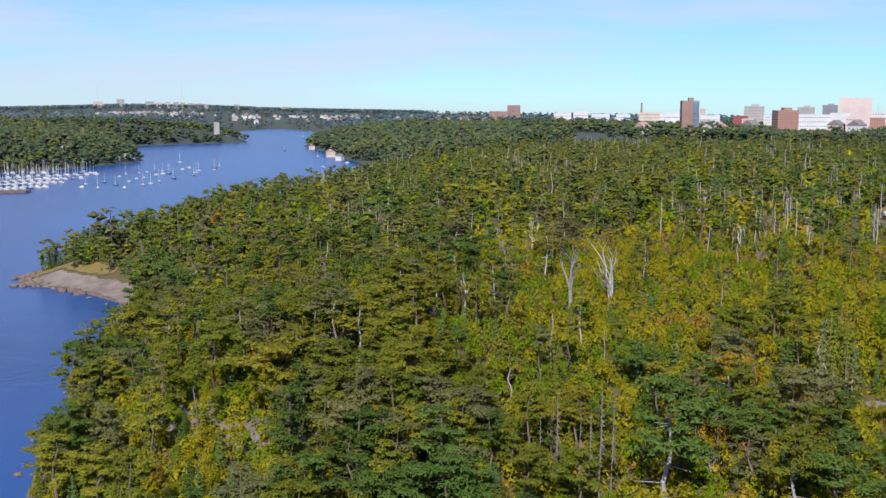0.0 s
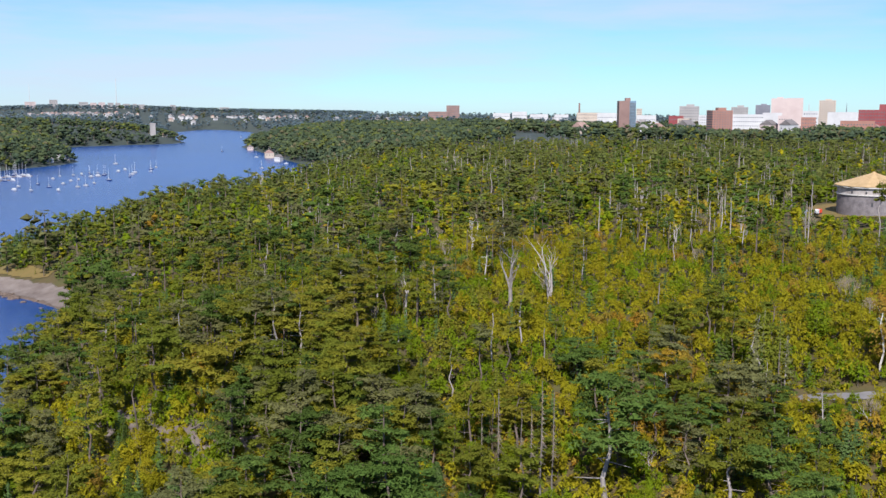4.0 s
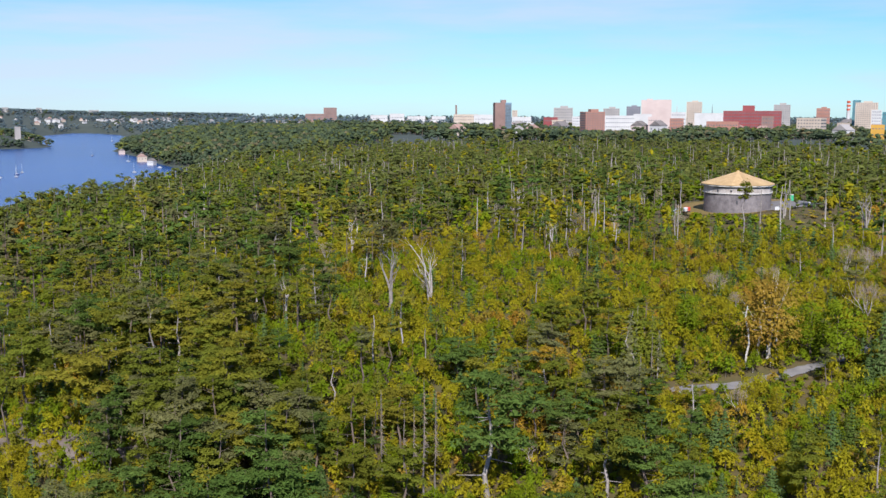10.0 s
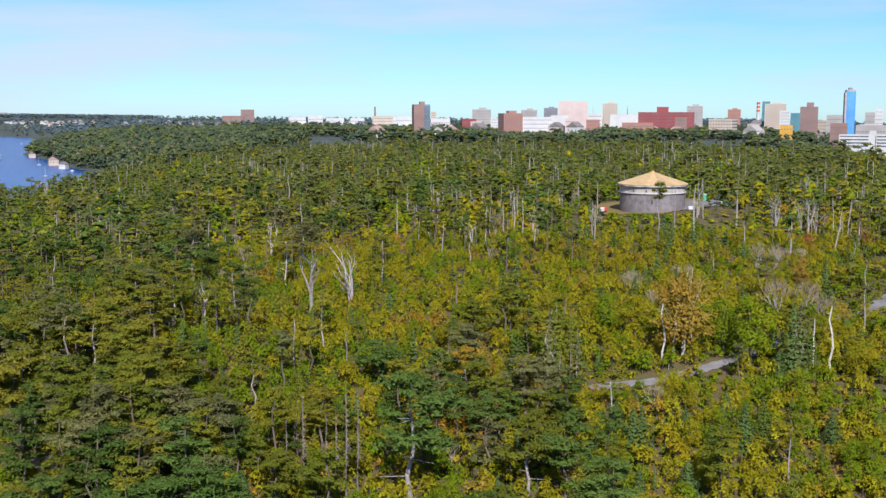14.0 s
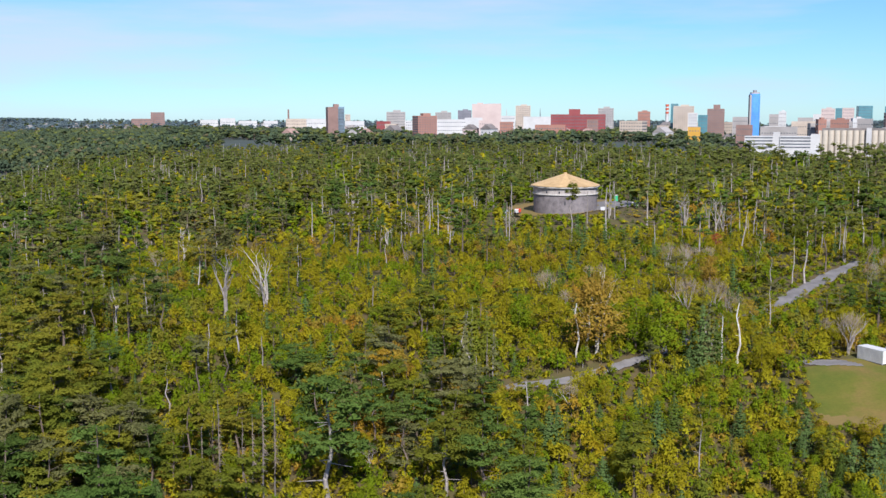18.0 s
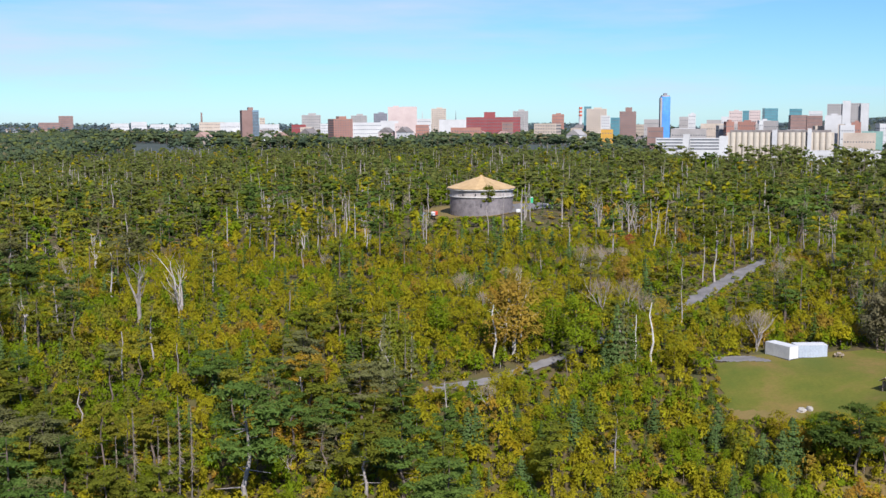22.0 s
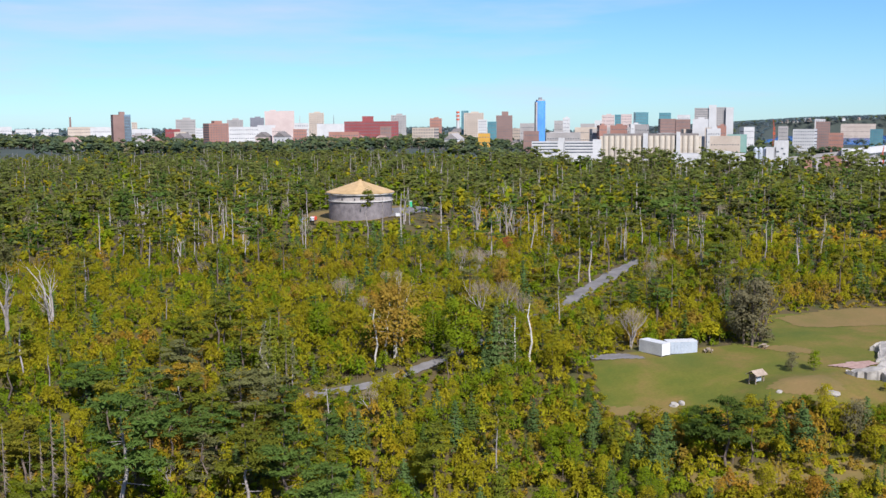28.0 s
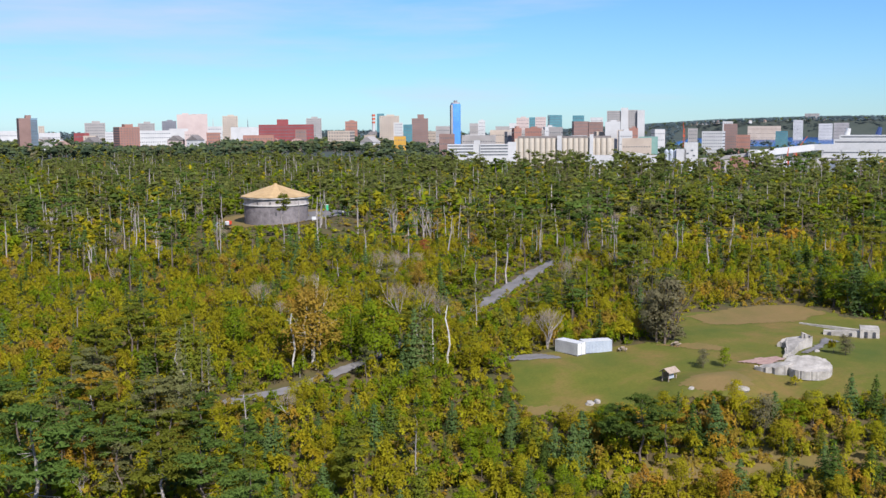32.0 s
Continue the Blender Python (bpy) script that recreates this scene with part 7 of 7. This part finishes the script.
base = 30.02 - float(land_z(p.x, p.y))
f = [[bm.verts.new((15.4 * math.cos(radians(q)), y, base + 3.2 * math.sin(radians(q)))) for q in range(0, 181, 15)] for y in (-8.4, 8.4)]
bm.faces.new(f[0][::-1]), bm.faces.new(f[1])
for i in range(12):
    bm.faces.new((f[0][i], f[0][i + 1], f[1][i + 1], f[1][i]))
bm.faces.new((f[0][0], f[1][0], f[1][-1], f[0][-1]))
part("arched_roof", bm, CITY_WHITE, dome)
p = at(34.3, 1050)
z = max(0.5, float(land_z(p.x, p.y)))
works = thing("cement_works", "white cement works with steel silos and a tall block", "industrial works", (p.x, p.y, z), -34.3)
bm = bmesh.new()
box(bm, 8.2, 0, -2, 13, 14, 44 - z + 2)
part("tall_block", bm, CITY_WHITE, works)
bm = bmesh.new()
box(bm, -1, -2, -2, 9, 10, 38 - z + 2)
part("low_block", bm, CITY_WHITE, works)
for x in (-15, -10.5, -6.2):
    bm = bmesh.new()
    tube(bm, (x, -3, -2), (x, -3, 36 - z), 2.1, 2.1, 16)
    tube(bm, (x, -3, 36 - z), (x, -3, 38 - z), 2.1, 0.4, 16)
    part("silo", bm, PALE_BLUE, works, "round steel silo")
for k, (x, h) in enumerate(((5, 33), (9, 36), (11, 31))):
    bm = bmesh.new()
    box(bm, x, -7.02, h - z, 2.2, 0.3, 1.5)
    part("window", bm, GLASS, works)

# conveyor gallery on trestles
gallery = thing("conveyor_gallery", "long inclined grey conveyor gallery on steel trestles", "conveyor", (0, 0, 0))
LINE = ((35.1, 1100, 25.0), (37.7, 1100, 31.0), (40.9, 1150, 37.0), (44.4, 1150, 38.0), (49, 1150, 38.5))
for (a0, d0, z0), (a1, d1, z1) in zip(LINE, LINE[1:]):
    A0, A1 = at(a0, d0, z0), at(a1, d1, z1)
    bm = bmesh.new()
    way = A1 - A0
    turn = math.degrees(math.atan2(way.y, way.x))
    m = Matrix.Translation((A0 + A1) / 2) @ pose(0, 0, 0, 0, 0, turn) @ pose(0, 0, 0, 0, -math.degrees(math.atan2(way.z, Vector((way.x, way.y)).length)), 0) @ Matrix.Diagonal((way.length, 4.5, 3.4 if a0 < 37 else 6.2, 1))
    bmesh.ops.create_cube(bm, size=1, matrix=m)
    part("gallery_box", bm, CITY_GREY if a0 < 37 else CITY_WHITE, gallery)
    n = max(2, int(way.length / 16))
    for k in range(n):
        c = A0.lerp(A1, (k + 0.5) / n)
        for dx in (-2, 2):
            bm = bmesh.new()
            tube(bm, (c.x + dx * 1.6, c.y + dx, 0.5), (c.x + dx * 0.7, c.y + dx * 0.4, c.z - 1.5), 0.35, 0.3, 6)
            part("trestle_leg", bm, STEEL, gallery)
p = at(37.95, 1098)
block("transfer_tower", "white conveyor transfer tower", 37.9, 1096, 8, 8, 35 - ground_at(37.9, 1096), CITY_WHITE, 0, 0, 0)

# cruise ship at the quay, its upper decks over the gallery
p = at(43.6, 1330)
ship = thing("cruise_ship", "white cruise ship with a dark blue hull at the quay", "ship", (p.x, p.y, 0), -45)
bm = bmesh.new()
prism(bm, [(-62, 0), (-50, -11), (60, -11), (66, -6), (66, 6), (60, 11), (-50, 11)], 0.2, 10)
part("hull", bm, HULL_BLUE, ship, "dark blue hull")
for k, (x0, x1, z0, z1) in enumerate(((-54, 63, 10.05, 16.8), (-53, 62, 17, 23.8), (-52, 62, 24, 30), (-46, 58, 30.2, 36), (-40, 55, 36.2, 42), (-34, 50, 42.2, 47))):
    bm = bmesh.new()
    box(bm, (x0 + x1) / 2, 0, z0, x1 - x0, 22 - 2 * k, z1 - z0)
    part("deck", bm, HULL, ship, "white deck")
    bm = bmesh.new()
    box(bm, (x0 + x1) / 2, -(11 - k), z0 + 2, x1 - x0 - 3, 0.3, 1.4)
    part("window_band", bm, GLASS, ship)
for x, h in ((-26, 8), (8, 9), (30, 7)):
    bm = bmesh.new()
    tube(bm, (x, 0, 47), (x + 2, 0, 47 + h), 3.5, 2.2, 12)
    part("funnel", bm, HULL if h != 9 else HULL_BLUE, ship)


def harbour_crane(az, d, top, reach, label, paint):
    p = at(az, d)
    z = max(0.5, float(land_z(p.x, p.y)))
    ob = thing("harbour_crane", label, "crane", (p.x, p.y, z), -az)
    h = top - z
    for x, y in ((-1.6, -1.6), (1.6, -1.6), (1.6, 1.6), (-1.6, 1.6)):
        bm = bmesh.new()
        tube(bm, (x, y, -1), (x * 0.6, y * 0.6, h * 0.8), 0.5, 0.4, 6)
        part("leg", bm, paint, ob)
    bm = bmesh.new()
    box(bm, 0, 0, h * 0.55, 4, 4, 4)
    part("cab", bm, paint, ob)
    bm = bmesh.new()
    tube(bm, (0, 0, h * 0.7), (reach, 0, h + abs(reach) * 0.5), 0.7, 0.3, 6)
    part("jib", bm, paint, ob)


harbour_crane(39.6, 1000, 40, 1.5, "orange-red mobile harbour crane", CRANE_RED)
harbour_crane(40.0, 1180, 42, 12, "red lattice crane with a raised jib", CRANE_RED)
harbour_crane(34.35, 1900, 62, -2, "slim red construction crane", CRANE_RED)
p = at(44.2, 1000)
block("dock_machine", "yellow dockside machine hall", 44.1, 1000, 8, 8, 30 - ground_at(44.1, 1000), YELLOW, 0, 0, 0)

# stacks, spires and masts on the skyline
def stack(name, label, az, d, top, radius, material, tip=None):
    p = at(az, d)
    z = float(land_z(p.x, p.y))
    ob = thing(name, label, name.replace("_", " "), (p.x, p.y, z), 0)
    bm = bmesh.new()
    tube(bm, (0, 0, -2), (0, 0, top - z), radius, tip if tip is not None else radius * 0.75, 14)
    part("shaft", bm, material, ob)
    bm = bmesh.new()
    tube(bm, (0, 0, -2), (0, 0, 4), radius * 1.5, radius * 1.3, 14)
    part("base", bm, CITY_GREY, ob)
    return ob


chim = stack("striped_chimney", "tall chimney with red and white bands", 17.73, 2400, 85, 4.2, CITY_WHITE)
for k in range(3):
    bm = bmesh.new()
    zz = 38 + k * 8
    tube(bm, (0, 0, zz), (0, 0, zz + 4), 3.9, 3.8, 14)
    part("red_band", bm, CRANE_RED, chim)
stack("brick_chimney", "tall dark brick chimney", -2.53, 2300, 75, 2.3, BRICK_DARK)
stack("church_spire", "slim dark church spire", 11.02, 2300, 77, 2.4, CITY_DARK, 0.2)
stack("radio_mast", "slim red and white lattice radio mast on the hill", -26.99, 4300, 169, 1.6, STEEL, 0.9)
stack("radio_mast", "slim pale radio mast on the hill", -31.19, 4300, 145, 1.0, STEEL, 0.6)
stack("white_spire", "small white spire above the town", 9.21, 2300, 76, 2.0, CITY_WHITE, 0.4)

# memorial tower on the wooded point across the water
p = at(-25.21, 1955)
z = float(land_z(p.x, p.y))
mem = thing("memorial_tower", "square pale stone memorial tower above the trees", "memorial tower", (p.x, p.y, z - 2), -12)
bm = bmesh.new()
tube(bm, (0, 0, 0), (0, 0, 34.5 - z), 6.6, 6.0, 4)
part("shaft", bm, CITY_GREY, mem)
bm = bmesh.new()
tube(bm, (0, 0, 34.5 - z), (0, 0, 36.8 - z), 6.5, 6.5, 4)
part("parapet", bm, CITY_GREY, mem)
for k in range(3):
    bm = bmesh.new()
    box(bm, 0, -4.4, 6 + k * 9, 1.6, 0.5, 3)
    part("window", bm, GLASS, mem)


# ---------------------------------------------------------------- houses among the trees
def house_parts(ob, w, dep, h, roof_h, wall, roof):
    bm = bmesh.new()
    box(bm, 0, 0, -2, w, dep, h + 2)
    part("wall", bm, wall, ob)
    bm = bmesh.new()
    prof = [(-w / 2 - 0.4, h), (w / 2 + 0.4, h), (0, h + roof_h)]
    f = [bm.verts.new((x, -dep / 2 - 0.4, z)) for x, z in prof]
    b = [bm.verts.new((x, dep / 2 + 0.4, z)) for x, z in prof]
    bm.faces.new(f), bm.faces.new(b[::-1])
    for i in range(3):
        bm.faces.new((f[i], b[i], b[(i + 1) % 3], f[(i + 1) % 3]))
    part("roof", bm, roof, ob)
    for k in range(3):
        bm = bmesh.new()
        box(bm, -w / 2 + (k + 0.5) * w / 3, -dep / 2, h * 0.45, 1.3, 0.16, 1.4)
        part("window", bm, GLASS, ob)


HOUSE_KINDS = []
for wall, roof, words in ((CITY_WHITE, ROOF_DARK, "white house with a dark pitched roof"), (CITY_WHITE, CITY_GREY, "white house with a pale grey roof"),
                          (BEIGE, ROOF_BROWN, "cream house with a brown roof"), (PINK, ROOF_DARK, "pinkish house with a dark roof")):
    ob = thing("house", words + " among trees", "house", (0, 0, -300), 0, "houses round the inlet")
    house_parts(ob, 13, 10, 7, 4.5, wall, roof)
    HOUSE_KINDS.append(ob)


def house(kind, az, d, size=1.0, turn=None):
    p = at(az, d)
    z = max(0.6, float(land_z(p.x, p.y)))
    ob = copy_thing(HOUSE_KINDS[kind], pose(p.x, p.y, z, 0, 0, -az + (az * 991 % 90 - 45 if turn is None else turn)))
    ob.scale = (size, size, size)
    return ob


for az, d, k, s in ((-14.45, 1066, 3, 1.1), (-14.9, 1075, 1, 1.0), (-15.4, 1095, 1, 0.9), (-14.0, 1080, 3, 1.0), (-12.3, 1114, 1, 0.9), (-18.7, 1500, 1, 1.2), (-18.3, 1520, 0, 1.3),
                    (-19.2, 1360, 2, 1.3), (-18.7, 1275, 0, 1.0), (-20.2, 1600, 3, 1.0), (-19.1, 1560, 0, 1.1), (-32.9, 1230, 1, 1.0), (-31.7, 1500, 2, 1.0), (-31.3, 1520, 1, 0.9),
                    (-29.8, 1275, 1, 1.0), (-29.5, 1290, 0, 0.8), (-30.3, 1240, 1, 0.8), (-24.6, 2000, 2, 1.0)):
    house(k, az, d, s * 0.66)
r = random.Random(3)
for k in range(95):  # the hillside suburb and the far shore
    house(r.choice((0, 0, 1, 1, 2, 3)), r.gauss(-28.8, 1.7), r.uniform(3300, 3650), r.uniform(0.6, 1.0))
for k in range(45):
    house(r.choice((0, 1, 1, 2)), r.uniform(-24.5, -17), r.uniform(3060, 3400), r.uniform(0.6, 1.1))
for k in range(45):
    house(r.choice((0, 1, 1, 2)), r.uniform(-16, -3), r.uniform(2300, 3300), r.uniform(0.7, 1.2))
LOW = random.Random(77)
for k in range(46):  # low town buildings between the tall ones
    az, d = LOW.uniform(0, 33), LOW.uniform(1480, 2300)
    paint, words = LOW.choice(((CITY_WHITE, "low white town building with rows of windows"), (BRICK, "low red brick town building with rows of windows"), (CITY_GREY, "low grey town building with rows of windows"),
                               (BEIGE, "low cream town building with rows of windows"), (CITY_WHITE, "low white town building with rows of windows")))
    top = 65 - d * math.tan(radians(np.interp(az, [0, 10, 20, 26, 33], [0.75, 0.75, 0.75, 0.55, 0.55]) + LOW.uniform(-0.3, 0.25)))
    block("town_building", words, az, d, LOW.uniform(10, 26), LOW.uniform(10, 18), max(6, top - ground_at(az, d)), paint, LOW.choice((3, 4, 5)), LOW.choice((0, 0, 3)), LOW.uniform(-25, 25))
for k in range(22):  # sheds and stacked boxes of the dock yard
    az, d = LOW.uniform(35.6, 45.5), LOW.uniform(880, 1080)
    paint, words = LOW.choice(((CITY_WHITE, "low white dock shed in the port yard"), (BRICK, "low rust-red dock shed in the port yard"), (CITY_GREY, "low grey dock shed in the port yard"), (PALE_BLUE, "low pale blue dock shed in the port yard")))
    block("dock_shed", words, az, d, LOW.uniform(6, 16), LOW.uniform(5, 9), max(3.5, 65 - d * math.tan(radians(LOW.uniform(1.95, 2.25))) - ground_at(az, d)), paint, 0, 0, LOW.uniform(-30, 30))
for k in range(50):
    house(r.choice((0, 1, 2, 3)), r.uniform(-3, 30), r.uniform(1450, 2700), r.uniform(1.0, 1.9))
for k in range(24):
    house(r.choice((0, 1, 1, 2)), r.uniform(31, 47), r.uniform(4250, 4350), r.uniform(0.6, 1.0))
for k in range(26):
    house(r.choice((1, 2, 3)), r.uniform(33, 46), r.uniform(1050, 1500), r.uniform(0.9, 1.5))
for ob in HOUSE_KINDS:
    for o in (*ob.children_recursive, ob):
        bpy.data.objects.remove(o)

# ---------------------------------------------------------------- boats
def boat_proto(hull_mat, label, sail=True):
    ob = thing("sailboat" if sail else "motorboat", label, "boat", (0, 0, -300), 0, "boats on the inlet")
    bm = bmesh.new()
    ring = [(-4.6, -1.0), (-4.6, 1.0), (-1.5, 1.55), (2.0, 1.3), (4.0, 0.6), (5.0, 0), (4.0, -0.6), (2.0, -1.3), (-1.5, -1.55)]
    prism(bm, ring[::-1], -0.4, 1.05)
    for v in bm.verts:
        if v.co.z < 0:
            v.co.x, v.co.y = v.co.x * 0.82, v.co.y * 0.55
    part("hull", bm, hull_mat, ob)
    bm = bmesh.new()
    prism(bm, [(-2.0, -0.9), (1.8, -0.75), (1.8, 0.75), (-2.0, 0.9)], 1.05, [1.75, 1.5, 1.5, 1.75] if sail else [2.6, 2.1, 2.1, 2.6])
    part("cabin", bm, HULL, ob)
    if sail:
        bm = bmesh.new()
        tube(bm, (0.5, 0, 1.0), (0.5, 0, 13.0), 0.16, 0.11, 6)
        part("mast", bm, MAST, ob)
        bm = bmesh.new()
        tube(bm, (0.5, 0, 2.4), (-3.8, 0, 2.3), 0.17, 0.17, 6)
        part("boom", bm, HULL_BLUE, ob, "furled sail in a dark cover")
    return ob


BOATS = [boat_proto(HULL, "white sailing boat with bare mast at its mooring"), boat_proto(HULL_BLUE, "dark-hulled sailing boat with bare mast at its mooring"),
         boat_proto(HULL, "white motorboat at its mooring", False)]


def boat(kind, az, d, turn, s=1.0):
    p = at(az, d)
    ob = copy_thing(BOATS[kind], pose(p.x, p.y, 0.05, 0, 0, turn))
    ob.scale = (s, s, s)


MOORED_A = ((-31.88, 908), (-31.29, 864), (-30.95, 930), (-30.40, 897), (-30.22, 994), (-29.98, 858), (-29.88, 1034), (-29.73, 931), (-29.35, 965), (-28.97, 981), (-29.03, 891),
            (-28.62, 905), (-28.21, 930), (-29.22, 1045), (-28.82, 1058), (-28.43, 1071), (-28.36, 1013), (-28.03, 1079), (-27.72, 1039), (-32.07, 873))
MOORED_B = ((-27.47, 967), (-27.64, 1053), (-26.43, 1010), (-26.29, 1045), (-26.16, 1076), (-26.67, 1122), (-27.00, 1096), (-25.37, 1090), (-25.34, 1128), (-25.08, 1161),
            (-27.12, 1241), (-21.67, 1549), (-19.89, 1024), (-19.60, 1130), (-19.88, 1375), (-20.68, 2266), (-18.3, 1216), (-28.40, 1017), (-28.00, 1030))
r = random.Random(8)
for k in range(16):
    boat(r.choice((0, 0, 1)), r.uniform(-36, -31.6), r.uniform(1055, 1085), 150 + r.uniform(-30, 30), r.uniform(0.8, 1.05))
for az, d in MOORED_A + MOORED_B:
    boat(r.choice((0, 0, 0, 1, 2)), az, d, 150 + r.uniform(-20, 20), r.uniform(0.6, 0.85))
for row, (az0, d0, az1, d1, n) in enumerate(((-36.8, 862, -34.0, 890, 15), (-36.8, 905, -33.2, 940, 19), (-36.8, 950, -32.2, 990, 23), (-36.8, 1000, -31.2, 1045, 24))):
    A0, A1 = at(az0, d0), at(az1, d1)
    way = A1 - A0
    pier = thing("pontoon", "floating grey marina pontoon", "pontoon", ((A0.x + A1.x) / 2, (A0.y + A1.y) / 2, 0), math.degrees(math.atan2(way.y, way.x)), "marina pontoons")
    bm = bmesh.new()
    box(bm, 0, 0, -0.3, way.length, 2.4, 0.9)
    part("deck", bm, WOOD, pier)
    for k in range(n):
        q = A0.lerp(A1, (k + 0.5) / n)
        side = 1 if k % 2 else -1
        nrm = Vector((-way.y, way.x, 0)).normalized() * 6.6 * side
        ob = copy_thing(BOATS[r.choice((0, 0, 0, 1, 2))], pose(q.x + nrm.x, q.y + nrm.y, 0.05, 0, 0, math.degrees(math.atan2(way.y, way.x)) + 90 * side))
        s = r.uniform(0.75, 1.0)
        ob.scale = (s, s, s)
for ob in BOATS:
    for o in (*ob.children_recursive, ob):
        bpy.data.objects.remove(o)
jetty = thing("breakwater", "low stone and timber breakwater of the marina", "breakwater", (*at(-35.6, 838).xy, 0), 35)
bm = bmesh.new()
rough_block(bm, [(-30, -4), (12, -4), (16, 0), (12, 4), (-30, 4)], -2, 1.8, 9, 0.4)
part("mound", bm, ROCK, jetty)
